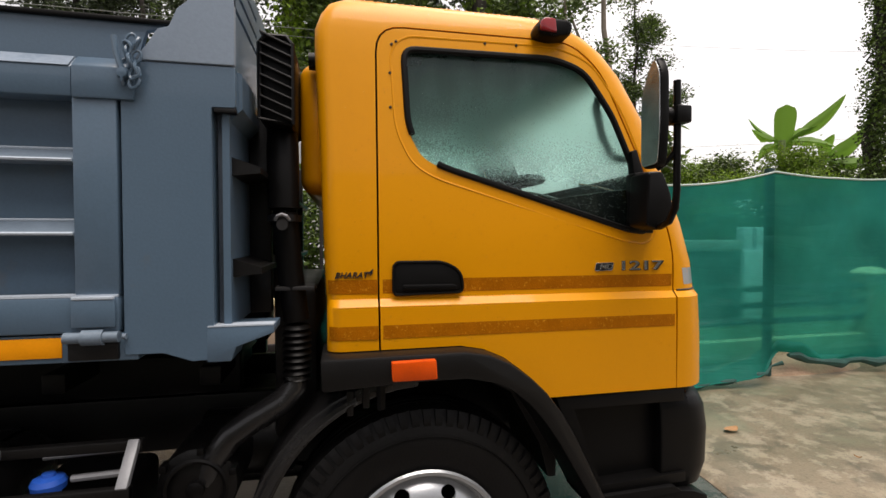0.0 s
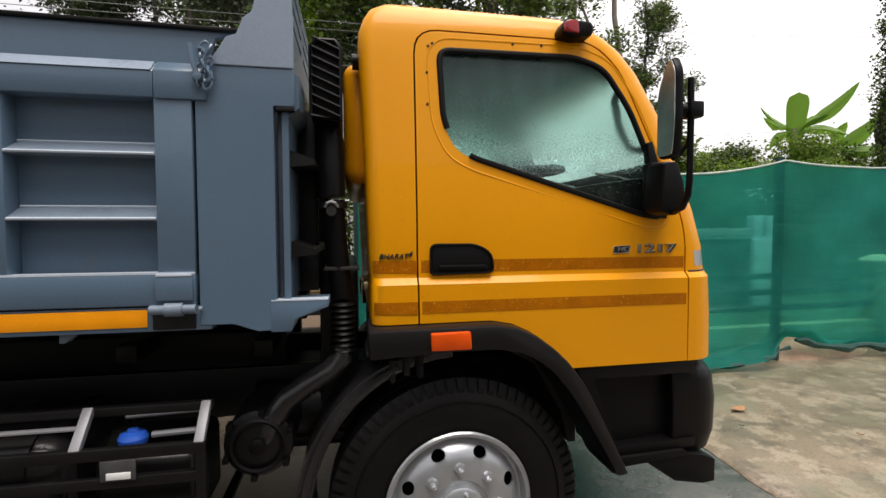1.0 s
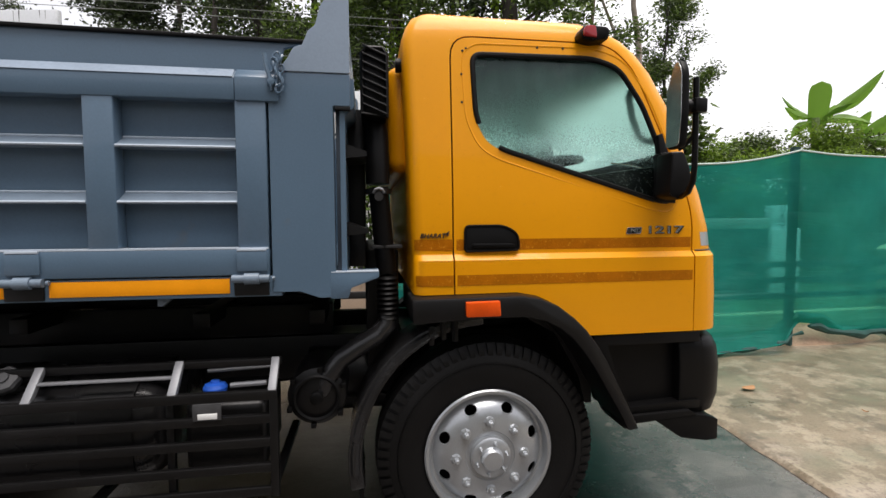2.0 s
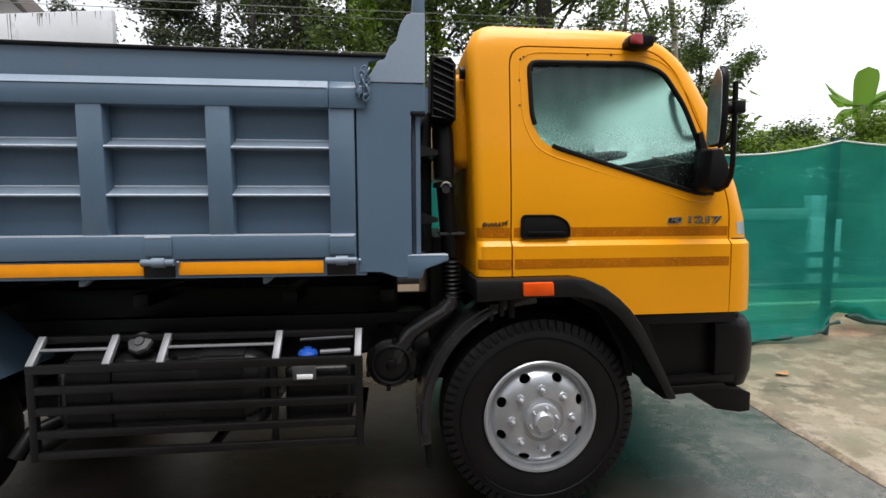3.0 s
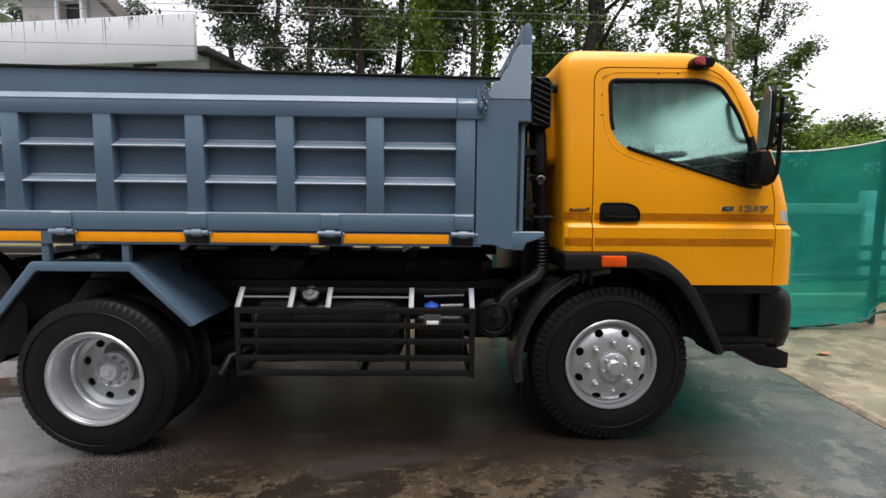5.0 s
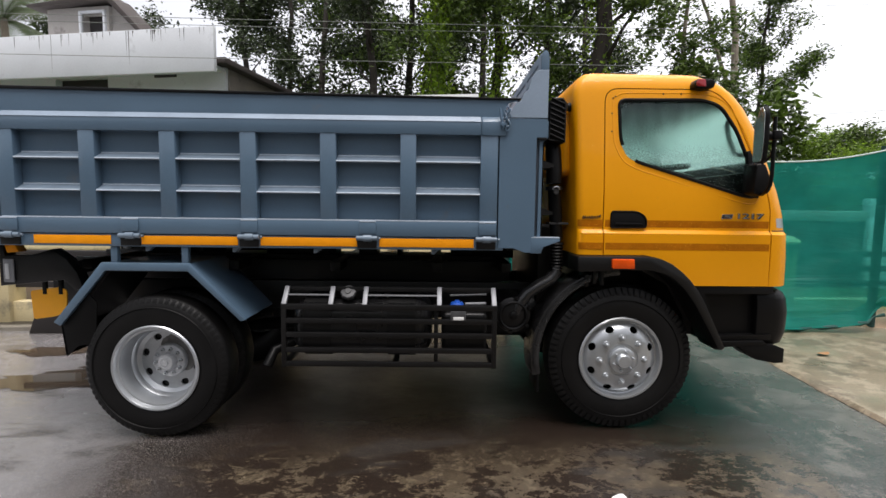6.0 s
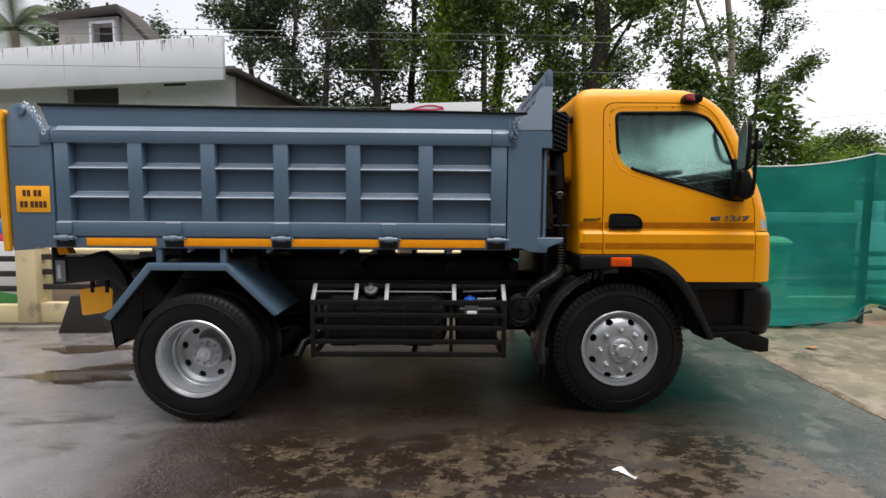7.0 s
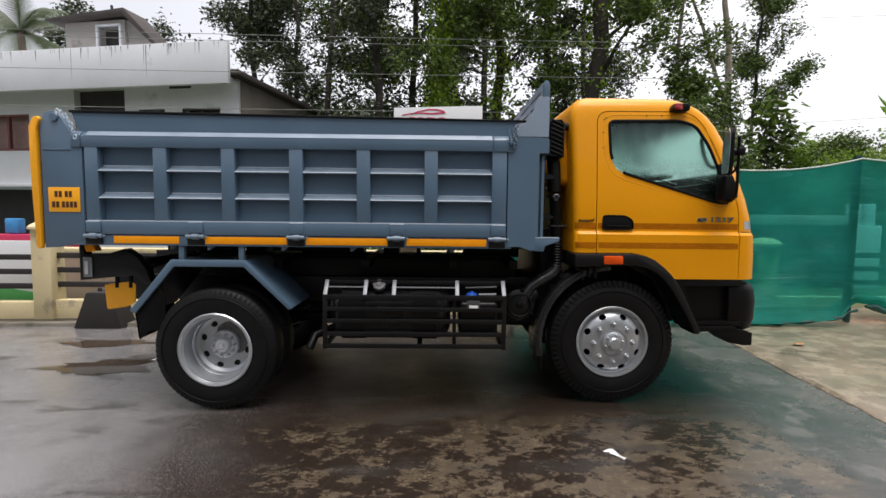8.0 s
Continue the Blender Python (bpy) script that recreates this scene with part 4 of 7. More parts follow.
def rear_wheel(cx, cy, cz, flip):
    """Twin tyres on a deep dished rim."""
    s = -1 if flip else 1
    R, w = 0.519, 0.225
    wh = sub("wheel", truck, "twin rear wheel with a deep silver dish")
    for o in (0, 0.30):
        part("tyre", tyre_bm(cx, cy + s * o, cz, R, w, flip), RUBBER, wh, "worn black truck tyre")
        part("tread", tread_bm(cx, cy + s * o, cz, R, w, flip, -0.010), RUBBER, wh)
    for rr in (0.435,):
        part("sidewall_ring", lathe([(rr, s * -0.004), (rr + 0.004, s * -0.0145), (rr + 0.009, s * -0.004), (rr, s * -0.004)], cx, cy, cz, 64), RUBBER, wh)
    dish = [(0.28, 0.05), (0.303, 0.012), (0.312, -0.004), (0.304, -0.012), (0.293, -0.008), (0.287, 0.004), (0.283, 0.018), (0.271, 0.020), (0.268, 0.034), (0.274, 0.038), (0.268, 0.052), (0.264, 0.15), (0.252, 0.165), (0.248, 0.19), (0.222, 0.208), (0.12, 0.212), (0.05, 0.212), (0.05, 0.225), (0.26, 0.225), (0.28, 0.05)]
    disc = lathe([(r, s * o) for r, o in dish], cx, cy, cz, 72)
    part("rim", carve(disc, ovals(cx, cy + s * 0.21, cz, 0.195, 8, 0.65, 0.030, 0.025, 0.07)), SILVER, wh, "silver painted deep dished rim", smooth=30)
    part("backing", lathe([(0.24, s * 0.235), (0.04, s * 0.235), (0.04, s * 0.24), (0.24, s * 0.24), (0.24, s * 0.235)], cx, cy, cz, 32), CHASSIS, wh)
    hub = [(0.124, 0.212), (0.124, 0.190), (0.118, 0.176), (0.108, 0.170), (0.074, 0.168), (0.072, 0.172), (0.064, 0.172), (0.062, 0.140), (0.052, 0.122), (0.034, 0.118), (0.030, 0.124), (0.022, 0.124), (0.020, 0.110), (0.0005, 0.108)]
    part("hub", lathe([(r, s * o) for r, o in hub], cx, cy, cz, 36), HUBPAINT, wh, "pale grey stepped hub", smooth=30)
    for i in range(10):
        a = math.pi * i / 5 + 0.1
        nut(cx + 0.093 * math.cos(a), cy + s * 0.168, cz + 0.093 * math.sin(a), s, wh, 0.75)
    # Dark sheet on the disc's upper side, standing in for a dark reflection.
    sm = bmesh.new()
    rng = random.Random(3)
    rows = []
    for k in range(40):
        a = radians(-40 + 165 * k / 39)
        edge = 0.132 + 0.086 * max(0, math.sin(math.pi * k / 39)) ** 0.7 * (0.8 + 0.2 * rng.random())
        rr = [0.120 + (edge - 0.120) * j / 4 for j in range(5)]
        rows.append([sm.verts.new((cx + r * math.cos(a), cy + s * (0.2068 + max(0, 0.222 - r) / 0.102 * 0.004), cz + r * math.sin(a))) for r in rr])
    for p, q in zip(rows, rows[1:]):
        for j in range(4):
            sm.faces.new((p[j], p[j + 1], q[j + 1], q[j]))
    part("disc_shade", sm, DISCSHADE, wh, "dark sheet painting a reflection on the disc", smooth=0)


DISCSHADE = shade("disc_reflection_shade", (0.13, 0.125, 0.12), 0.5, var=0.5, scale=20, fine=90)
HUBPAINT = shade("dull_hub_paint", (0.60, 0.61, 0.63), 0.4, metal=0.25, var=0.2, scale=14, fine=120, bump=0.1, stain=(0.22, 0.21, 0.20), stain_scale=16, stain_cut=0.6)
ZF, ZR = 0.549, 0.487
front_wheel(3.36, 0.145, ZF, False)
front_wheel(3.36, W - 0.145, ZF, True)
rear_wheel(0.0, 0.02, ZR, False)
rear_wheel(0.0, W - 0.02, ZR, True)


def fenders():
    """Folded steel mudguards over the twin rear wheels."""
    for flip in (False, True):
        y0, y1 = (0.015, 0.60) if not flip else (W - 0.60, W - 0.015)
        line = [(-0.68, 0.815), (-0.335, 1.235), (0.265, 1.235), (0.64, 0.845)]
        low = [(0.635, 0.838), (0.26, 1.205), (-0.322, 1.205), (-0.655, 0.80)]
        fd = part("mudguard", prism(line + low, y0, y1, 0.003), GREY, truck, "folded blue-grey steel mudguard")
        yl = y0 if not flip else y1 - 0.02
        outer = [(-0.69, 0.815), (-0.34, 1.242), (0.268, 1.242), (0.65, 0.845), (0.615, 0.835), (0.255, 1.185), (-0.315, 1.185), (-0.645, 0.79)]
        part("rolled_edge", prism(outer, yl - 0.006, yl + 0.024, 0.004), GREY, fd)
        for x in (-0.28, 0.21):
            part("bracket", box(x, x + 0.045, yl + 0.01, yl + 0.05, 1.24, 1.37, 0.003), GREY, fd)
        # Black sheet added for the dark space under the mudguard.
        underside_line = [(-0.628, 0.80), (-0.31, 1.196), (0.255, 1.196), (0.615, 0.842), (0.60, 0.826), (0.247, 1.174), (-0.302, 1.174), (-0.612, 0.786)]
        part("dark_underside", prism(underside_line, y0 + 0.03, y1 - 0.01, 0), BLACK, fd, "black sheet added for the dark under the mudguard")
        part("mud_flap", prism([(-0.655, 0.80), (-0.63, 0.56), (-0.55, 0.64), (-0.42, 0.66), (-0.40, 0.95), (-0.46, 1.02)], y0 + 0.02, y0 + 0.032, 0.002), BLACK, fd, "torn black rubber mud flap")
        part("rear_apron", prism([(-0.66, 0.80), (-0.645, 0.80), (-0.62, 0.58), (-0.635, 0.58)], y0 + 0.02, y1, 0), BLACK, fd)


fenders()


def tank_rack():
    """Side guard cage round the fuel and additive tanks."""
    y0 = 0.0
    rk = part("side_guard", box(0.90, 2.42, y0, y0 + 0.03, 0.925, 0.965, 0.004), CHASSIS, truck, "black welded side guard cage")
    for z in (0.845, 0.745, 0.635, 0.535):
        part("rail", box(0.905, 2.415, y0 + 0.002, y0 + 0.03, z - 0.018, z + 0.018, 0.004), CHASSIS, rk)
    for x in (0.90, 2.385):
        part("end_post", box(x, x + 0.035, y0 + 0.001, y0 + 0.032, 0.51, 0.965, 0.004), CHASSIS, rk)
    part("end_post", box(1.975, 2.005, y0 + 0.032, y0 + 0.06, 0.53, 0.965, 0.004), CHASSIS, rk)
    for x in (0.905, 1.232, 1.47, 1.995, 2.382):
        part("strut", prism([(y0 - 0.004, 0.968), (y0 + 0.012, 0.948), (y0 + 0.114, 1.060), (y0 + 0.098, 1.080)], x, x + 0.033, 0.003, plane="yz"), BARE, rk, "bare galvanised flat bar")
    for a, b in ((0.935, 1.232), (1.50, 1.995)):
        part("top_bar", box(a, b, y0 + 0.045, y0 + 0.072, 1.018, 1.026, 0.001), BARE, rk, "bare galvanised flat bar")
    part("inner_rail", box(0.90, 2.42, y0 + 0.102, y0 + 0.135, 1.04, 1.072, 0.004), CHASSIS, rk)
    for x in (0.92, 1.7, 2.39):
        part("floor_bar", box(x - 0.02, x + 0.02, y0 + 0.03, 0.7, 0.525, 0.55, 0.003), CHASSIS, rk)
    tank = part("fuel_tank", box(0.95, 1.96, y0 + 0.05, 0.62, 0.57, 0.985, 0.12, seg=6), TANK, truck, "black fuel tank with strap bands")
    for x in (1.12, 1.72):
        part("strap", box(x, x + 0.04, y0 + 0.044, 0.626, 0.564, 0.992, 0.12, seg=6), CHASSIS, tank)
    neck = lathe([(0.05, -0.02), (0.045, 0.05), (0.001, 0.051)], 1.35, y0 + 0.16, 0.955, 16, axis="z")
    neck.transform(Matrix.Translation((0.006, 0.0, -0.01)))
    part("filler_neck", neck, CHASSIS, tank)
    cap = lathe([(0.045, 0.04), (0.056, 0.046), (0.06, 0.07), (0.052, 0.082), (0.024, 0.085), (0.022, 0.092), (0.0005, 0.092)], 0, 0, 0, 8, axis="z")
    cap.transform(pose(1.356, y0 + 0.155, 0.988, 48, 0, 0))
    part("filler_cap", cap, CAPGREY, tank, "dull grey ribbed fuel filler cap", smooth=25)
    ad = part("additive_tank", box(2.03, 2.36, y0 + 0.07, 0.45, 0.6, 0.90, 0.035, seg=3), CHASSIS, truck, "black additive tank with a blue cap")
    cap = lathe([(0.03, -0.02), (0.036, 0.0), (0.047, 0.004), (0.05, 0.025), (0.042, 0.04), (0.02, 0.046), (0.018, 0.055), (0.0005, 0.056)], 2.14, y0 + 0.13, 0.925, 16, axis="z")
    part("filler_cap", cap, BLUE, ad, "bright blue plastic filler cap")
    part("pipe", tube([(2.2, y0 + 0.14, 0.95), (2.35, y0 + 0.14, 0.955)], 0.012, 8), BARE, ad)
    part("pipe", tube([(2.09, y0 + 0.2, 1.0), (2.36, y0 + 0.2, 1.01)], 0.008, 8), BARE, ad)
    part("label_plate", box(2.09, 2.20, y0 - 0.006, y0 + 0.0, 0.855, 0.925, 0.002), CAPGREY, rk)
    part("sticker", box(2.11, 2.185, y0 - 0.010, y0 - 0.006, 0.862, 0.885, 0.001), PAPER, rk, "small white sticker")
    can = lathe([(0.001, -0.04), (0.10, -0.035), (0.13, -0.02), (0.135, 0.0), (0.135, 0.3), (0.001, 0.3)], 2.56, 0.215, 0.86, 28)
    ai = part("air_cleaner", can, CHASSIS, truck, "black round air cleaner housing")
    part("cover_ring", lathe([(0.09, -0.05), (0.1, -0.055), (0.108, -0.05), (0.1, -0.035), (0.09, -0.05)], 2.56, 0.215, 0.86, 28), BLACK, ai)
    part("cover_knob", lathe([(0.03, -0.03), (0.03, -0.06), (0.018, -0.066), (0.0005, -0.066)], 2.56, 0.215, 0.86, 14), BLACK, ai)
    for i in range(6):
        a = math.pi * i / 3 + 0.4
        cx, cz = 2.56 + 0.13 * math.cos(a), 0.86 + 0.13 * math.sin(a)
        part("clip", box(cx - 0.012, cx + 0.012, 0.165, 0.22, cz - 0.012, cz + 0.012, 0.004), BLACK, ai)
    part("exhaust_tail_pipe", tube([(1.2, 0.5, 0.6), (0.92, 0.3, 0.62), (0.80, 0.16, 0.585), (0.762, 0.10, 0.485)], 0.036, 14), BLACK, truck, "sooty black exhaust tail pipe")


CAPGREY = shade("dull_grey_cap", (0.06, 0.06, 0.062), 0.45, metal=0.2, var=0.25, scale=20, fine=120)
TANK = shade("black_tank_paint", (0.011, 0.0105, 0.011), 0.28, var=0.4, scale=5, fine=90, bump=0.1, spec=0.5)
LOUVREBLACK = shade("lighter_black_plastic", (0.03, 0.029, 0.029), 0.5, var=0.3, scale=8, fine=100)
BARE_DARK = shade("dull_steel", (0.02, 0.019, 0.019), 0.5, metal=0.1, var=0.2, scale=10, fine=100)
tank_rack()


def snorkel():
    """Air intake stack behind the cab: ribbed head, pipe, bellows, elbow."""
    st = sub("intake_stack", truck, "black plastic air intake stack")
    hd = prism(rounded([(2.778, 2.137), (2.898, 2.118), (2.898, 2.415), (2.878, 2.438), (2.80, 2.438), (2.778, 2.415)], 0.018, 3), 0.17, 0.46, 0.01)
    part("intake_head", hd, BLACK, st)
    for i in range(8):
        z = 2.156 + 0.0365 * i
        part("louvre", prism([(2.786, z + 0.026), (2.891, z - 0.018), (2.891, z - 0.012), (2.786, z + 0.032)], 0.150, 0.174, 0.001), LOUVREBLACK, st)
    part("head_frame", tube([(2.783, 0.163, 2.145), (2.893, 0.163, 2.127), (2.893, 0.163, 2.405), (2.873, 0.163, 2.43), (2.803, 0.163, 2.43), (2.783, 0.163, 2.405)], 0.009, 6, None, True), BLACK, st)
    part("funnel", tube([(2.842, 0.30, 2.14), (2.845, 0.28, 2.06), (2.848, 0.26, 1.95), (2.85, 0.255, 1.835)], 0.05, 16, None, False, [0.052, 0.058, 0.057, 0.055]), BLACK, st, "black moulded intake funnel")
    part("clamp", lathe([(0.055, -0.012), (0.062, -0.012), (0.062, 0.012), (0.055, 0.012)], 2.852, 0.255, 1.80, 18, axis="z"), CHASSIS, st)
    part("clamp_bolt", tube([(2.828, 0.186, 1.792), (2.836, 0.176, 1.806), (2.852, 0.174, 1.812), (2.868, 0.176, 1.806), (2.876, 0.186, 1.792)], 0.006, 8), BARE, st, "bright clamp bolt")
    part("clamp_bolt", lathe([(0.001, -0.012), (0.02, -0.012), (0.02, 0.012), (0.001, 0.012)], 2.852, 0.19, 1.775, 12), BARE_DARK, st)
    part("pipe", tube([(2.852, 0.255, 1.82), (2.87, 0.26, 1.6), (2.888, 0.28, 1.42)], 0.047, 16), BLACK, st)
    prof = []
    for i in range(9):
        z = 1.40 - 0.024 * i
        prof += [(0.044, z), (0.055, z - 0.012)]
    part("bellows", lathe([(0.001, 1.41)] + prof + [(0.001, 1.19)], 2.89, 0.28, 0.0, 24, axis="z"), BLACK, st, "ribbed rubber bellows")
    part("elbow", tube([(2.89, 0.28, 1.22), (2.885, 0.27, 1.165), (2.84, 0.255, 1.118), (2.74, 0.23, 1.068), (2.665, 0.215, 1.02), (2.61, 0.21, 0.94), (2.585, 0.22, 0.87)], 0.047, 16), GLOSSBLACK, st)
    part("bracket", box(2.82, 2.96, 0.22, 0.34, 1.535, 1.55, 0.003), BARE_DARK, st)
    # steel inner mudguard edge behind the front wheel
    arc, outer = [], []
    for i in range(15):
        a = radians(192 - 100 * i / 14)
        arc.append((3.36 + 0.60 * math.cos(a), ZF + 0.62 * math.sin(a)))
        outer.append((3.36 + 0.665 * math.cos(a), ZF + 0.675 * math.sin(a)))
    inner = part("inner_mudguard", prism(arc + outer[::-1], 0.16, 0.46, 0.008), GLOSSBLACK, truck, "black plastic rear mudguard of the front wheel")
    for q in (10.6, 11.4):
        a = radians(192 - 100 * q / 14)
        part("guard_clamp", box(3.36 + 0.62 * math.cos(a) - 0.012, 3.36 + 0.62 * math.cos(a) + 0.012, 0.135, 0.30, ZF + 0.62 * math.sin(a) - 0.02, ZF + 0.70 * math.sin(a), 0.004), ARCHBLACK, inner)
    for o, r in ((0.152, 0.020), (0.205, 0.016), (0.26, 0.016)):
        part("moulded_rib", tube([(x, o, z) for x, z in [((p[0] + q[0]) / 2, (p[1] + q[1]) / 2) for p, q in zip(arc, outer)][1:12]], r, 8), GLOSSBLACK, inner)
    part("mud_flap", box(2.745, 2.765, 0.17, 0.45, 0.28, 0.5, 0.004), BLACK, inner)


snorkel()


# ---- cab ----
YC = W / 2
CAB = [  # height, rear x, front x at the corner, side y at the rear
    (1.02, 3.005, 4.636, 0.122), (1.30, 3.005, 4.630, 0.118), (1.480, 3.005, 4.618, 0.117), (1.506, 3.005, 4.612, 0.141), (1.525, 3.002, 4.610, 0.142), (1.62, 2.998, 4.594, 0.138), (1.79, 2.992, 4.545, 0.142), (2.0, 2.985, 4.468, 0.158),
    (2.218, 2.975, 4.388, 0.176), (2.411, 2.965, 4.278, 0.193), (2.50, 2.965, 4.205, 0.203), (2.56, 2.985, 4.135, 0.215), (2.605, 3.010, 4.06, 0.237), (2.635, 3.05, 3.99, 0.270), (2.652, 3.10, 3.93, 0.322), (2.662, 3.20, 3.80, 0.42)]
SLANT = 0.013  # the sides draw in by this much for each metre towards the front


def cab_solid(inset=0.0, z_lo=None, z_hi=None):
    """The cab as a stack of rounded slices."""
    bm = bmesh.new()
    zs = [r[0] for r in CAB]
    rings = []
    for z in zs:
        zz = z
        if inset:
            zz = min(max(z, z_lo), z_hi)
        xb, xf, ys = lerp_rows(CAB, zz)
        xb, xf, ys = xb + inset, xf - inset, ys + inset
        xs, cr, rb = xf - 0.18, 0.27, 0.055
        half = [(xb, YC), (xb, (ys + YC) / 2)]
        for k in range(7):
            a = radians(90 * k / 6)
            half.append((xb + rb - rb * math.cos(a), ys + rb - rb * math.sin(a)))
        for k in range(1, 6):
            half.append((xb + rb + (xs - xb - rb) * k / 6, ys + SLANT * (rb + (xs - xb - rb) * k / 6)))
        for k in range(9):
            a = radians(90 * k / 8)
            half.append((xs + 0.20 * math.sin(a), ys + SLANT * (xs - xb) + cr - cr * math.cos(a)))
        half.append((xs + 0.225, (ys + cr + YC) / 2))
        ring = half + [(xs + 0.235, YC)] + [(x, W - y) for x, y in reversed(half[1:])]
        rings.append([bm.verts.new((x, y, zz + (0 if not inset else 0.0001 * len(rings)))) for x, y in ring])
    for p, q in zip(rings, rings[1:]):
        for i in range(len(p)):
            j = (i + 1) % len(p)
            bm.faces.new((p[i], p[j], q[j], q[i]))
    bm.faces.new(rings[0][::-1]), bm.faces.new(rings[-1])
    bmesh.ops.recalc_face_normals(bm, faces=bm.faces)
    return bm


def cab_y(z, x=3.0):
    return lerp_rows(CAB, z)[2] + SLANT * (x - 3.0)


DOOR = rounded([(3.198, 1.10), (3.192, 1.6), (3.19, 2.515), (3.97, 2.52), (4.10, 2.41), (4.20, 2.19), (4.31, 1.93), (4.405, 1.72), (4.412, 1.5), (4.42, 1.0), (3.198, 1.0)], [0, 0, 0.10, 0.14, 0.1, 0.1, 0.15, 0.12, 0.1, 0, 0], 5)
WINDOW = rounded([(3.280, 2.445), (3.90, 2.455), (4.035, 2.412), (4.156, 2.232), (4.282, 1.925), (4.288, 1.742), (4.20, 1.752), (3.430, 1.985), (3.35, 2.028), (3.295, 2.14)], [0.06, 0.08, 0.08, 0.06, 0.06, 0.03, 0.05, 0.12, 0.08, 0.06], 5)
ARCH = [(2.8, 0.4), (2.8, 1.322), (3.49, 1.325), (3.58, 1.308), (3.66, 1.272), (3.74, 1.212), (3.80, 1.155), (3.86, 1.08), (3.90, 1.02), (3.90, 0.4)]


def grow(poly, d):
    """Move a polygon's outline out by d."""
    n = len(poly)
    area = sum(poly[i][0] * poly[(i + 1) % n][1] - poly[(i + 1) % n][0] * poly[i][1] for i in range(n))
    sg = 1 if area > 0 else -1
    out = []
    for i in range(n):
        a, c = Vector(poly[i - 1]), Vector(poly[(i + 1) % n])
        t = (c - a).normalized()
        out.append((poly[i][0] + sg * d * t.y, poly[i][1] - sg * d * t.x))
    return out


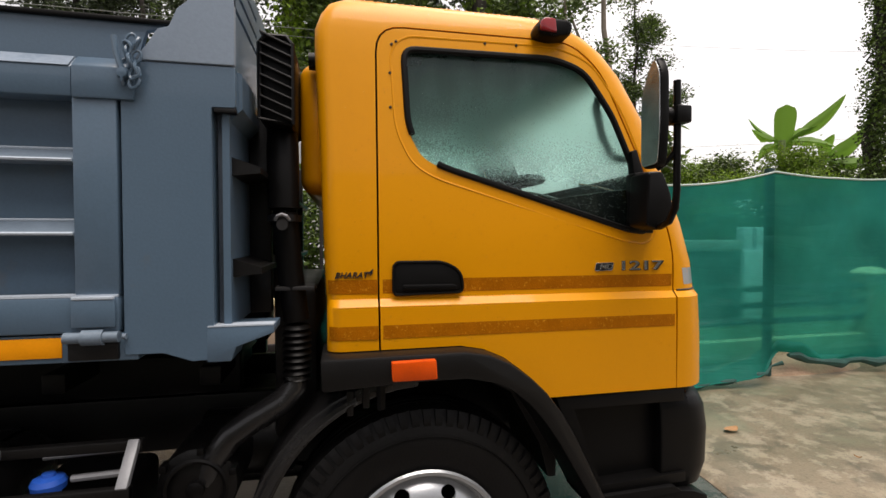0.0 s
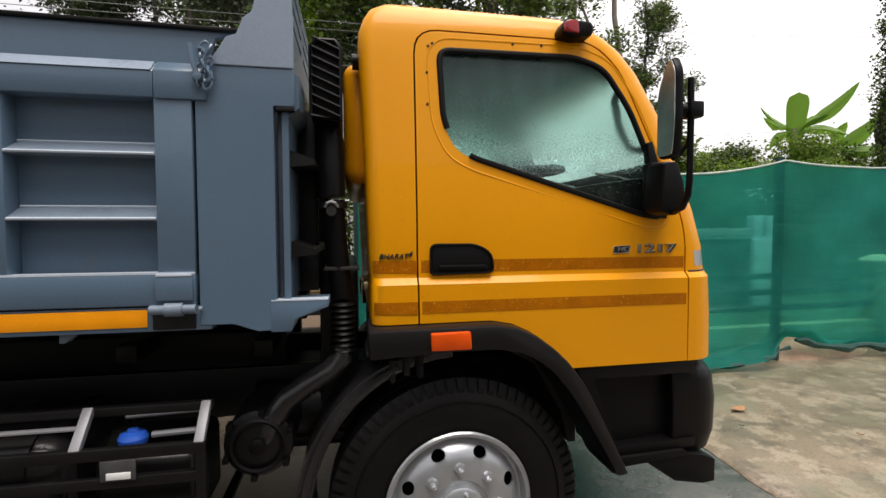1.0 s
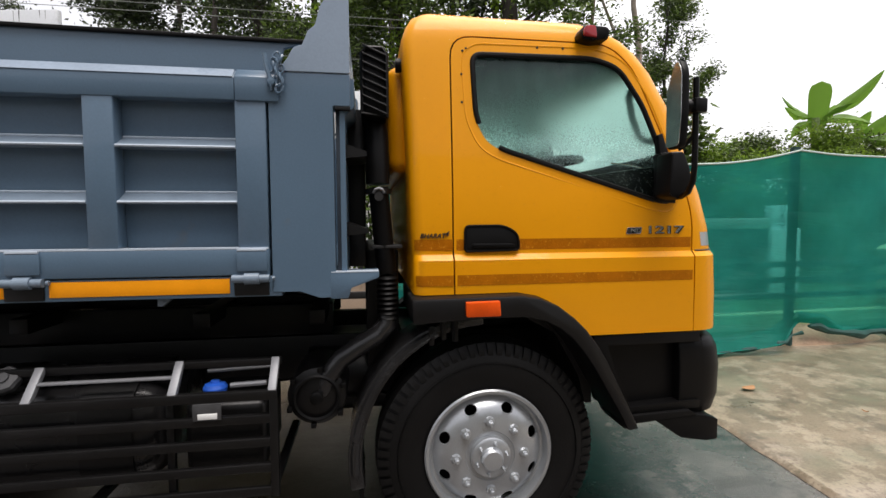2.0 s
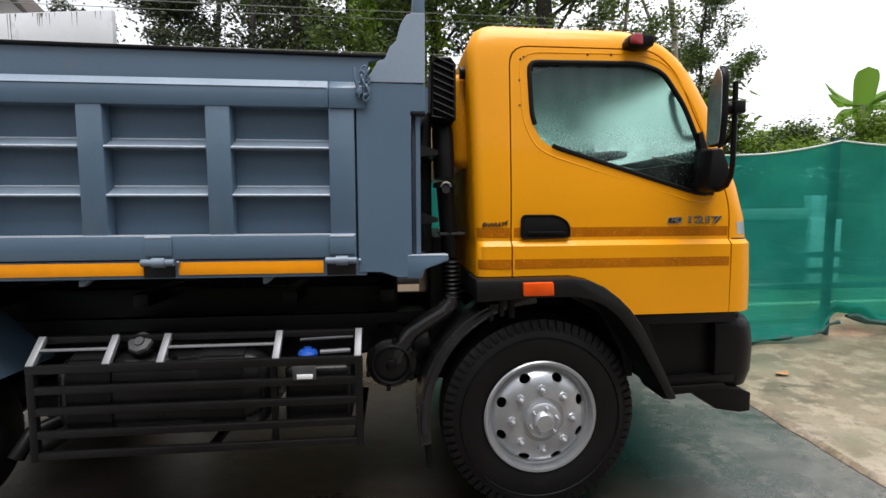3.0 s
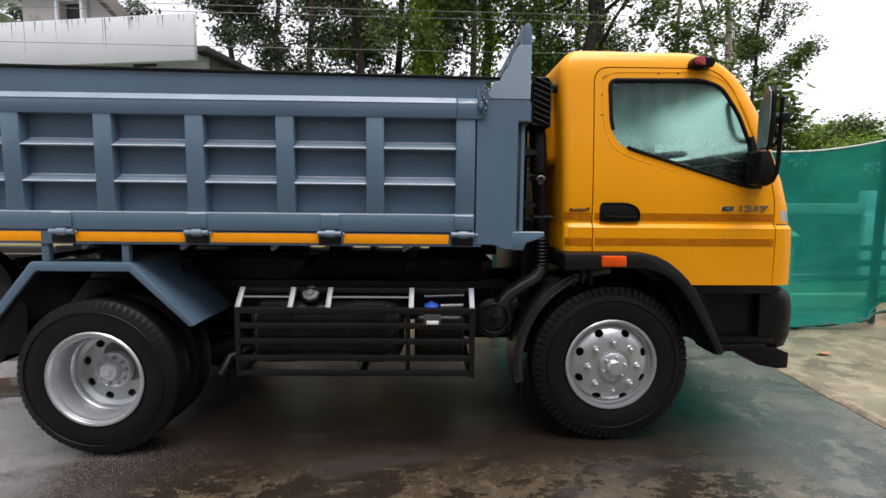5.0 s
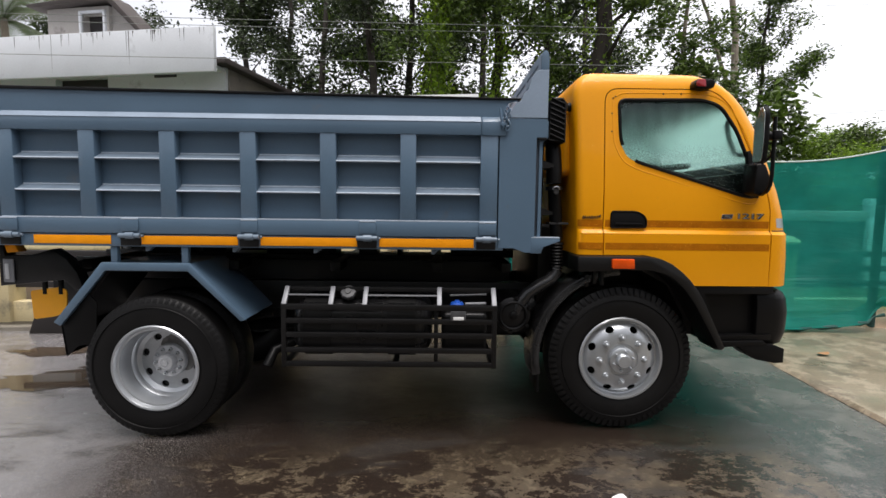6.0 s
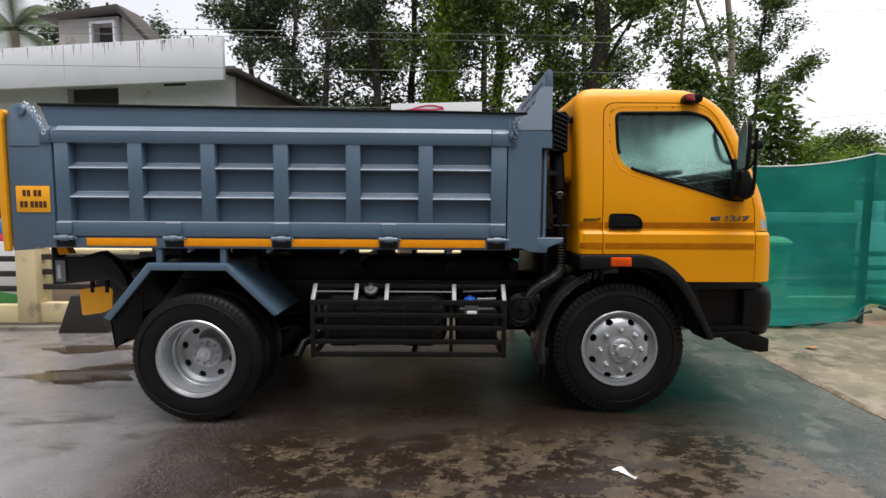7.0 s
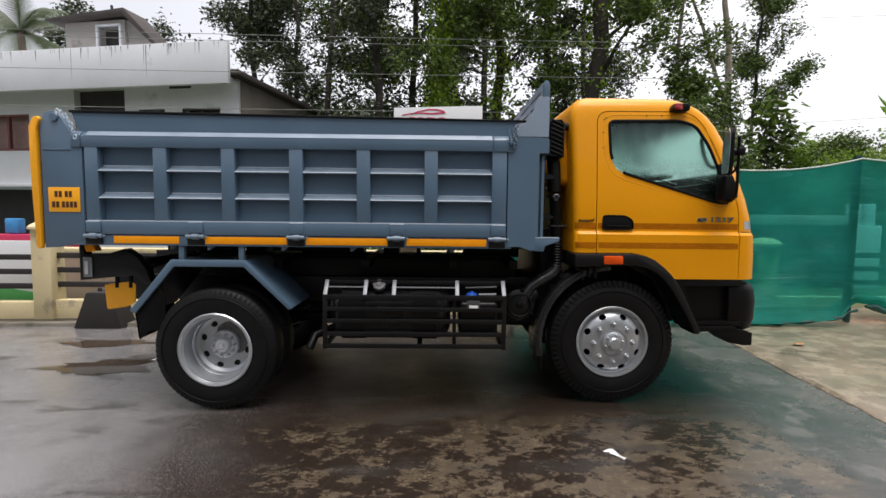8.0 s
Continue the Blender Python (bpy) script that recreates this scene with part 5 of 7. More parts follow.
def build_cab():
    cab = sub("cab", truck, "yellow painted truck cab beaded with rain")
    shell = as_bm(carve(cab_solid(), [cab_solid(0.035, 1.16, 2.56), prism(ARCH, -0.2, 2.6), box(2.8, 5, -0.2, 2.6, 0.9, 1.102)]))
    both = [prism(DOOR, -0.2, 0.6), prism(DOOR, W - 0.6, W + 0.2)]
    screen = rounded([(0.36, 1.80), (0.30, 1.84), (0.40, 2.46), (W - 0.40, 2.46), (W - 0.30, 1.84), (W - 0.36, 1.80)], 0.05, 4)
    body_cut = [prism(grow(DOOR, 0.0075), -0.2, 0.6), prism(grow(DOOR, 0.0075), W - 0.6, W + 0.2), prism(screen, 4.0, 5.2, plane="yz")]
    part("cab_shell", carve(shell.copy(), body_cut), YELLOW, cab, smooth=32)
    for i, d in enumerate(both):
        y0, y1 = ((-0.2, 0.6), (W - 0.6, W + 0.2))[i]
        dm = as_bm(carve(shell.copy(), [d], "INTERSECT"))
        dr = part("door", carve(dm, [prism(WINDOW, y0, y1)]), YELLOW, truck, "yellow cab door with a fogged window and two amber stripes", smooth=32)
        s = 1 if i == 0 else -1

        def Y(y):
            return y if i == 0 else W - y

        pane = [(x, Y(cab_y(z, x) + 0.016), z) for x, z in grow(WINDOW, 0.006)]
        bm = bmesh.new()
        a = [bm.verts.new(p) for p in pane]
        b = [bm.verts.new((p[0], p[1] + s * 0.004, p[2])) for p in pane]
        bm.faces.new(a), bm.faces.new(b[::-1])
        for k in range(len(a)):
            j = (k + 1) % len(a)
            bm.faces.new((a[j], a[k], b[k], b[j]))
        glass = part("window_pane", bm, FOGGED if i == 0 else MISTED, dr, "fogged glass beaded with rain", smooth=0)
        glass.visible_shadow = False
        inner = [(x, Y(cab_y(z, x) + 0.034), z) for x, z in grow(WINDOW, 0.03)]
        part("door_trim", tube(inner, 0.016, 6, closed=True), SEAT, dr, "dark inner door trim")
        path = grow(WINDOW, -0.008)
        gap = [x < 3.41 and z < 2.10 for x, z in path]
        k0 = next(k for k in range(len(path)) if gap[k] and not gap[(k + 1) % len(path)]) + 1
        path = path[k0:] + path[:k0]
        seal = [(x, Y(cab_y(z, x) + 0.002), z) for x, z in path if not (x < 3.41 and z < 2.10)]
        part("window_seal", tube(seal, 0.013, 8), BLACK, dr, "black rubber window seal")
        part("quarter_trim", prism([(4.205, 1.75), (4.31, 1.745), (4.315, 1.80), (4.287, 1.93), (4.232, 2.085), (4.208, 2.075), (4.225, 1.95)], Y(0.145), Y(0.185), 0.003), BLACK, dr)
        # Black tube added behind the gap, so that no light leaks through.
        jamb = [(x, Y(cab_y(z, x) + 0.026), z) for x, z in DOOR if z > 1.05]
        part("gap_backing", tube(jamb, 0.017, 6), BLACK, cab, "black tube added behind the door gap to stop light")
        # recessed pull handle
        cup = rounded([(3.243, 1.532), (3.243, 1.638), (3.43, 1.638), (3.497, 1.60), (3.502, 1.525), (3.25, 1.52)], [0.02, 0.025, 0.06, 0.05, 0.02, 0.02], 4)
        part("door_handle", prism(cup, Y(0.134), Y(0.150), 0.003), BLACK, dr, "black recessed pull handle")
        rim = [(x, Y(0.134), z) for x, z in cup]
        part("handle_rim", tube(rim, 0.006, 6, closed=True), BLACK, dr)
        part("handle_bar", prism(rounded([(3.275, 1.538), (3.275, 1.556), (3.47, 1.556), (3.48, 1.538)], 0.006, 2), Y(0.122), Y(0.138), 0.003), BLACK, dr)
        # stripes: one above the crease, one below
        for z0, z1 in ((1.526, 1.576), (1.363, 1.412)):
            bm = bmesh.new()
            xs = [3.204 + (4.406 - 3.204) * k / 24 for k in range(25)]
            rows = [[bm.verts.new((x, Y(cab_y(z, x) - 0.0015), z)) for x in xs] for z in (z0, (z0 + z1) / 2, z1)]
            for p, q in zip(rows, rows[1:]):
                for k in range(len(xs) - 1):
                    bm.faces.new((p[k], p[k + 1], q[k + 1], q[k]))
            part("stripe", bm, STRIPE, dr, "translucent amber stripe, drop glints painted as pale specks")
            bm = bmesh.new()
            rows = []
            for z in (z0, (z0 + z1) / 2, z1):
                xb, xf, ys = lerp_rows(CAB, z)
                line = [(xb + 0.055 - 0.0565 * math.cos(q), ys + 0.055 - 0.0565 * math.sin(q)) for q in [radians(35 + 11 * k) for k in range(6)]] + [(3.14, ys - 0.0015), (3.186, ys - 0.0015)]
                rows.append([bm.verts.new((x, Y(y), z)) for x, y in line])
            for p, q in zip(rows, rows[1:]):
                for k in range(len(p) - 1):
                    bm.faces.new((p[k], p[k + 1], q[k + 1], q[k]))
            part("stripe", bm, STRIPE, cab, "translucent amber stripe, drop glints painted as pale specks")
        crease = [(x, Y(cab_y(z, x) + 0.0035), z) for x, z in grow(WINDOW, 0.042)]
        part("pressed_crease", tube(crease, 0.006, 6, closed=True), YELLOW, dr)
        # visor screws
        for x, z in ((3.61, 2.485), (3.74, 2.488), (3.245, 2.45), (3.262, 2.462), (3.238, 2.34), (3.238, 2.21)):
            part("screw", lathe([(0.001, -0.004), (0.005, -0.003), (0.006, 0.002)], x, Y(cab_y(z, x) - 0.001), z, 8), INK, dr)
    return cab


cab = build_cab()


def lettering(text, x, y, z, size, material, parent, name, label, shear=0.0, wide=1.0):
    """Raised letters on the near side, read from the near side."""
    cu = bpy.data.curves.new("tmp_text", "FONT")
    cu.body, cu.size, cu.extrude, cu.shear, cu.offset = text, size, 0.004, shear, size * 0.015
    ob = new("tmp_text", cu)
    dg = bpy.context.evaluated_depsgraph_get()
    dg.update()
    me = bpy.data.meshes.new_from_object(ob.evaluated_get(dg))
    bpy.data.objects.remove(ob)
    bpy.data.curves.remove(cu)
    me.transform(Matrix.Translation((x, y, z)) @ Euler((radians(90), 0, 0)).to_matrix().to_4x4() @ Matrix.Diagonal((wide, 1, 1, 1)))
    return part(name, me, material, parent, label, smooth=0)


lettering("1217", 4.152, cab_y(1.61, 4.15) - 0.002, 1.597, 0.052, CHROME, truck, "model_badge", "chrome model badge letters", 0.0, 1.95)
# Offset dark copy of the figures paints their shadowed sides.
lettering("1217", 4.1545, cab_y(1.61, 4.15) + 0.0005, 1.5945, 0.054, INK, truck, "badge_shadow", "painted shadow behind the badge letters", 0.0, 1.95)
lettering("MD", 4.068, cab_y(1.61, 4.15) - 0.006, 1.602, 0.026, CHROME, truck, "class_badge", "small chrome badge letters", 0.2, 1.5)
part("badge_plate", prism(rounded([(4.052, 1.594), (4.058, 1.624), (4.135, 1.626), (4.129, 1.596)], 0.006, 2), cab_y(1.61, 4.15) - 0.003, cab_y(1.61, 4.15) + 0.002), INK, truck, "black badge plate")
rim = rounded([(4.052, 1.594), (4.058, 1.624), (4.135, 1.626), (4.129, 1.596)], 0.006, 3)
part("badge_rim", tube([(x, cab_y(1.61, 4.15) - 0.003, z) for x, z in rim], 0.0022, 6, closed=True), CHROME, truck, "thin chrome badge rim")
lettering("BHARAT", 3.033, cab_y(1.6) - 0.001, 1.584, 0.029, INK, truck, "decal", "black BHARAT decal letters", 0.3, 1.05)
lettering("4", 3.148, cab_y(1.6) - 0.001, 1.592, 0.032, INK, truck, "decal", "dark figure on the decal", 0.3, 1.1)


def cab_fittings():
    # wheel arch flare
    for flip in (False, True):
        def Y(y):
            return W - y if flip else y
        top = [(2.985, 1.318), (3.49, 1.322), (3.58, 1.306), (3.66, 1.27), (3.74, 1.21), (3.80, 1.152), (3.86, 1.075), (3.915, 0.98), (3.97, 0.87), (4.03, 0.75), (4.075, 0.66)]
        low = [(4.02, 0.655), (3.965, 0.76), (3.90, 0.87), (3.845, 0.965), (3.79, 1.045), (3.735, 1.11), (3.67, 1.165), (3.60, 1.20), (3.50, 1.222), (3.30, 1.222), (2.99, 1.205)]
        ar = part("wheel_arch", prism(top + low, Y(0.035), Y(0.32), 0.012), ARCHBLACK, truck, "black plastic wheel arch flare")
        part("marker_lamp", prism(rounded([(3.225, 1.236), (3.222, 1.303), (3.378, 1.305), (3.382, 1.236)], 0.006, 2), Y(0.012), Y(0.04), 0.004), LENS, ar, "orange side marker lamp")
        part("inner_arch", prism([(3.0, 1.2), (3.5, 1.215), (3.75, 1.08), (3.88, 0.85), (3.92, 0.70), (3.955, 0.70), (3.955, 1.3), (3.0, 1.32)], Y(0.3), Y(0.75), 0), CHASSIS, ar)
        # lower step panel
        well = prism([(3.96, 1.045), (4.50, 1.045), (4.50, 0.745), (4.085, 0.725), (4.04, 0.83)], min(Y(0.05), Y(0.21)), max(Y(0.05), Y(0.21)))
        sk = part("step_panel", carve(prism([(3.88, 1.098), (4.46, 1.098), (4.47, 0.70), (4.05, 0.68), (4.0, 0.80)], Y(0.14), Y(0.8), 0.006), [well]), BLACK, truck, "black plastic step panel")
        part("step_lip", prism([(4.05, 0.69), (4.40, 0.70), (4.44, 0.672), (4.06, 0.645)], Y(0.12), Y(0.5), 0.004), BLACK, sk)
        part("arch_foot", prism([(4.0, 0.68), (4.09, 0.675), (4.085, 0.635), (4.03, 0.64)], Y(0.09), Y(0.3), 0.004), BLACK, ar)
        part("step", prism([(4.2, 0.665), (4.40, 0.68), (4.50, 0.665), (4.565, 0.64), (4.565, 0.535), (4.50, 0.53), (4.36, 0.555)], Y(0.125), Y(0.34), 0.006), BLACK, truck, "black metal foot step below the bumper")
        # corner lamp strip
        # door mirror on its arm
        mi = sub("door_mirror", truck, "black door mirror on a tubular arm")
        bs = rounded([(4.186, 1.972), (4.25, 1.978), (4.285, 1.90), (4.303, 1.80), (4.24, 1.754), (4.180, 1.772)], 0.012, 3)
        part("mirror_base", prism(bs, Y(0.005), Y(0.12), 0.008), BLACK, mi)
        arm = [(4.29, Y(0.08), 1.772), (4.235, Y(0.0), 1.768), (4.20, Y(-0.10), 1.785), (4.192, Y(-0.14), 1.83), (4.19, Y(-0.15), 1.89), (4.19, Y(-0.15), 2.1), (4.188, Y(-0.15), 2.265)]
        part("base_foot", prism(rounded([(4.20, 1.985), (4.31, 1.995), (4.335, 1.86), (4.31, 1.765), (4.21, 1.765)], 0.012, 3), Y(0.11), Y(0.175), 0.006), BLACK, mi)
        part("arm", tube(arm, 0.0125, 12), BLACK, mi)
        part("stay", tube([(4.135, Y(-0.12), 1.965), (4.16, Y(-0.13), 1.985), (4.182, Y(-0.145), 2.02), (4.19, Y(-0.15), 2.07)], 0.009, 8), BLACK, mi)
        part("arm_clamp", tube([(4.14, Y(-0.14), 2.145), (4.215, Y(-0.152), 2.145)], 0.027, 12), BLACK, mi)
        part("clamp_cap", box(4.165, 4.222, min(Y(-0.185), Y(-0.12)), max(Y(-0.185), Y(-0.12)), 2.115, 2.175, 0.008), BLACK, mi)
        hs = rounded([(-0.06, 2.0), (-0.078, 2.15), (-0.075, 2.37), (-0.035, 2.43), (0.0, 2.41), (0.075, 2.30), (0.075, 2.0)], [0.03, 0.04, 0.04, 0.02, 0.03, 0.05, 0.03], 4)
        tilt = Matrix.Translation((4.125, Y(-0.115), 0)) @ pose(0, 0, 0, 0, 0, -3 if not flip else 3)
        hs = [((y if not flip else -y) * 0.76, 1.97 + (z - 2.0) * 0.87) for y, z in hs]
        sh = prism(hs, -0.012, 0.022, 0.01, plane="yz")
        sh.transform(tilt)
        part("mirror_housing", sh, BLACK, mi, "black mirror shell")
        gl = prism([(y * 0.93, 2.155 + (z - 2.155) * 0.96) for y, z in hs], -0.016, -0.0125, 0, plane="yz")
        gl.transform(tilt)
        part("mirror_glass", gl, MIRROR, mi, "mirror glass beaded with rain")
        # roof marker lamp
        rl = rounded([(3.808, 2.520), (3.804, 2.548), (3.826, 2.584), (3.938, 2.580), (3.953, 2.558), (3.943, 2.520), (3.87, 2.508)], 0.015, 3)
        rm = part("roof_marker_lamp", prism(rl, Y(0.145), Y(0.25), 0.012), BLACK, truck, "black roof marker lamp with a red lens")
        part("lens", prism(rounded([(3.813, 2.528), (3.813, 2.562), (3.832, 2.579), (3.876, 2.578), (3.882, 2.522)], 0.008, 2), Y(0.138), Y(0.2), 0.006), REDLENS, rm, "red lens")
    # bumper with rounded ends
    plan = rounded([(4.36, 0.15), (4.60, 0.15), (4.74, 0.42), (4.79, YC), (4.74, W - 0.42), (4.60, W - 0.15), (4.36, W - 0.15)], [0.01, 0.11, 0.2, 0.2, 0.2, 0.11, 0.01], 6)
    bm = bmesh.new()
    rings = []
    for z, d in ((0.655, 0.05), (0.67, 0.025), (0.75, 0.004), (0.9, 0.0), (1.0, 0.012), (1.04, 0.03), (1.065, 0.07)):
        rings.append([bm.verts.new((x - (d if x > 4.5 else 0), YC + (y - YC) * (1 - d * 0.55), z)) for x, y in plan])
    for p, q in zip(rings, rings[1:]):
        for i in range(len(p)):
            j = (i + 1) % len(p)
            bm.faces.new((p[i], p[j], q[j], q[i]))
    bm.faces.new(rings[0][::-1]), bm.faces.new(rings[-1])
    part("bumper", bm, BLACK, truck, "black plastic front bumper with rounded corners")
    # corner indicator set in the front panel
    for flip in (False, True):
        pts = []
        for z in (1.53, 1.60):
            xb, xf, ys = lerp_rows(CAB, z)
            for k in range(5):
                a = radians(12 + 12 * k)
                x, y = xf - 0.18 + 0.202 * math.sin(a), ys + 0.02 + 0.272 - 0.272 * math.cos(a) - 0.002
                pts.append((x, W - y if flip else y, z))
        bm = bmesh.new()
        v = [bm.verts.new(p) for p in pts]
        for k in range(4):
            bm.faces.new((v[k], v[k + 1], v[k + 6], v[k + 5]))
        part("corner_lamp", bm, SILVER, cab, "clear corner indicator lens")
    for flip in (False, True):
        for z in (1.508,):
            xb, xf, ys = lerp_rows(CAB, z)
            P = []
            for k in range(8):
                a = radians(11 * k)
                x, y = xf - 0.18 + 0.201 * math.sin(a), ys + 0.019 + 0.27 - 0.271 * math.cos(a)
                P.append((x, W - y if flip else y, z))
            part("panel_gap", tube(P, 0.0045, 6), INK, cab)
    bulge = box(2.90, 3.03, 0.34, W - 0.34, 1.90, 2.42, 0.06, seg=5)
    part("rear_bulge", bulge, YELLOW, cab, "pressed bulge of the cab's rear wall")
    part("rear_bracket", tube([(2.94, 0.30, 2.40), (2.99, 0.30, 2.40)], 0.032, 12), BLACK, cab)
    # wiper arms, placed inside the screen to fit the camera's view
    for y0, y1, z0, z1 in ((1.28, 1.85, 1.978, 2.08), (0.62, 0.95, 1.962, 2.035)):
        part("wiper", tube([(4.43, y0, z0), (4.425, (y0 + y1) / 2, (z0 + z1) / 2 + 0.004), (4.40, y1, z1)], 0.007, 6), CHROME, cab, "pale wiper line set inside the windscreen")
    # windscreen
    bm = bmesh.new()
    rows = []
    for k in range(9):
        z = 1.78 + 0.70 * k / 8
        xb, xf, ys = lerp_rows(CAB, z)
        row = []
        for i in range(13):
            u = -1 + 2 * i / 12
            row.append(bm.verts.new((xf + 0.035 - 0.05 * u * u * u * u - 0.02 * u * u, YC + u * (YC - ys - 0.14), z)))
        rows.append(row)
    for p, q in zip(rows, rows[1:]):
        for i in range(12):
            bm.faces.new((p[i], p[i + 1], q[i + 1], q[i]))
    ws = part("windscreen", bm, GLASS, cab, "laminated windscreen")
    ws.visible_shadow = False


cab_fittings()


def cab_inside():
    dash = prism(rounded([(3.80, 1.3), (3.77, 1.83), (3.95, 1.895), (4.2, 1.93), (4.40, 1.95), (4.42, 1.3)], 0.05, 3), 0.26, W - 0.26, 0.01)
    part("dashboard", dash, BLACK, cab, "dark grey dashboard")
    ring = [(3.80 + 0.205 * math.cos(a), 0.62 + 0.21 * math.sin(a), 1.985 + 0.02 * math.cos(a)) for a in [2 * math.pi * k / 32 for k in range(32)]]
    sw = tube(ring, 0.019, 8, closed=True)
    for a in (0.5, 2.6, 4.7):
        sw = tube([(3.82, 0.62, 1.96), (3.80 + 0.205 * math.cos(a), 0.62 + 0.21 * math.sin(a), 1.985 + 0.02 * math.cos(a))], 0.012, 6, sw)
    sw = tube([(3.82, 0.62, 1.965), (4.15, 0.62, 1.6)], 0.03, 8, sw)
    part("steering_wheel", sw, BLACK, cab, "black steering wheel")
    for y0, y1 in ((0.35, 0.85), (1.05, 1.9)):
        part("seat", box(3.2, 3.75, y0, y1, 1.45, 1.62, 0.05, seg=3), SEAT, cab, "dark cloth seat")
        part("backrest", prism(rounded([(3.12, 1.6), (3.07, 1.93), (3.14, 1.97), (3.28, 1.62)], 0.04, 3), y0, y1, 0.03), SEAT, cab)
    part("headliner", box(3.1, 4.10, 0.27, W - 0.27, 2.435, 2.51, 0.01), SEAT, cab, "dark grey roof lining")
    part("rear_lining", box(3.045, 3.058, 0.26, W - 0.26, 1.3, 2.48, 0.003), SEAT, cab)
    part("side_lining", box(3.05, 3.285, W - 0.262, W - 0.248, 1.3, 2.48, 0.003), SEAT, cab)
    # Black strip added inside the screen to darken the lower window.
    rows = []
    bm = bmesh.new()
    for z in (1.79, 1.92, 2.04):
        xf = lerp_rows(CAB, z)[1]
        rows.append([bm.verts.new((xf + 0.02 - 0.05 * (i / 8 - 1) ** 4 - 0.02 * (i / 8 - 1) ** 2, YC + (i / 8 - 1) * (YC - 0.27), z)) for i in range(17)])
    for p, q in zip(rows, rows[1:]):
        for i in range(16):
            bm.faces.new((p[i], p[i + 1], q[i + 1], q[i]))
    part("screen_dark_strip", bm, INK, cab, "black strip added to darken the foot of the windscreen")
    pillar = prism([(4.08, 2.47), (4.20, 2.47), (4.36, 2.2), (4.47, 1.9), (4.49, 1.3), (4.40, 1.3), (4.29, 1.93), (4.17, 2.24), (4.06, 2.42)], W - 0.30, W - 0.275)
    part("pillar_lining", pillar, SEAT, cab, "dark lining of the far screen pillar")
    part("pillar_lining", tube([(4.415, W - 0.33, 1.88), (4.34, W - 0.345, 2.15), (4.235, W - 0.375, 2.44)], 0.058, 10), SEAT, cab, "dark lining of the far screen pillar")
    lining = carve(prism(grow(DOOR, -0.01), W - 0.262, W - 0.25), [prism(WINDOW, W - 0.4, W - 0.1), box(3.0, 5.0, W - 0.4, W - 0.1, 0.8, 1.31)])
    part("door_lining", lining, SEAT, cab, "dark inner lining of the far door")
    part("grab_handle", tube([(4.175, 0.27, 2.335), (4.13, 0.258, 2.325), (4.11, 0.255, 2.28), (4.135, 0.255, 2.17), (4.175, 0.255, 2.085), (4.205, 0.255, 2.065), (4.255, 0.265, 2.06)], 0.017, 10), BLACK, cab, "black pillar grab handle")
    part("cab_floor", box(3.06, 4.4, 0.24, W - 0.24, 1.24, 1.30), SEAT, cab)


cab_inside()


# ---- boundary wall, net, house ----
def wall_y(x):
    return 3.72 + 0.03 * (x + 4)


def boundary():
    posts = [-9.9, -7.1, -4.32, -1.5, 1.4, 4.35, 7.33, 10.86, 13.9]
    plinth = thing("boundary_wall", 0, 3.8, 0, "cream plinth wall with posts and dark horizontal rails", "wall", kind="structure")
    for a, b in zip(posts, posts[1:]):
        pts = [(a, wall_y(a) - 0.09), (b, wall_y(b) - 0.09), (b, wall_y(b) + 0.09), (a, wall_y(a) + 0.09)]
        part("plinth", prism(pts, ground_z(a) - 0.1, ground_z(a) + 0.30, 0.01, plane="xy"), CREAM, plinth)
        for z in (0.50, 0.73, 0.96) if a < -2 or a > 4 else (0.50, 0.73):
            q = [(a, wall_y(a) - 0.03), (b, wall_y(b) - 0.03), (b, wall_y(b) + 0.03), (a, wall_y(a) + 0.03)]
            part("rail", prism(q, ground_z(a) + z, ground_z(a) + z + 0.085, 0.006, plane="xy"), RAIL, plinth, "dark painted horizontal rail")
    for x in posts:
        y, g = wall_y(x), ground_z(x) + (0.26 if x < -4 else 0)
        part("post", box(x - 0.15, x + 0.15, y - 0.15, y + 0.15, ground_z(x) - 0.05, g + 1.16, 0.015), CREAM, plinth, "cream plastered square post")
        part("cap", lathe([(0.001, 0.13), (0.12, 0.115), (0.2, 0.075), (0.245, 0.035), (0.245, 0.0), (0.001, 0.0)], x, y, g + 1.16, 24, axis="z"), CREAM, plinth, "domed plaster cap")


boundary()


def gutter():
    """Kerb and muddy channel along the foot of the wall, with weeds."""
    for nm, y0, y1, z, mat, lab in (("kerb", 3.08, 3.26, 0.05, KERB, "low worn concrete kerb"), ("gutter", 3.26, 3.64, 0.008, MUD, "dark muddy channel at the foot of the wall")):
        bm = bmesh.new()
        rows = []
        for k in range(61):
            x = -10 + 8.6 * k / 60
            w0, w1 = 0.03 * noise.noise((x * 2, 1, z)), 0.04 * noise.noise((x * 2.4, 7, z))
            g = ground_z(x)
            rows.append([bm.verts.new((x, y0 + w0, g - 0.01)), bm.verts.new((x, y0 + w0 + 0.02, g + z)), bm.verts.new((x, y1 + w1 - 0.02, g + z)), bm.verts.new((x, y1 + w1, g - 0.01))])
        for p, q in zip(rows, rows[1:]):
            for j in range(3):
                bm.faces.new((p[j], p[j + 1], q[j + 1], q[j]))
        tagged(part(nm, bm, mat), lab, nm, kind="structure")


BLOCK = shade("dark_weathered_block", (0.016, 0.0125, 0.0115), 0.7, var=0.3, scale=5, fine=60, bump=0.4)
KERB = shade("worn_kerb", (0.14, 0.125, 0.10), 0.7, var=0.3, scale=3, fine=50, bump=0.4, stain=(0.06, 0.06, 0.035), stain_scale=4, stain_cut=0.52)
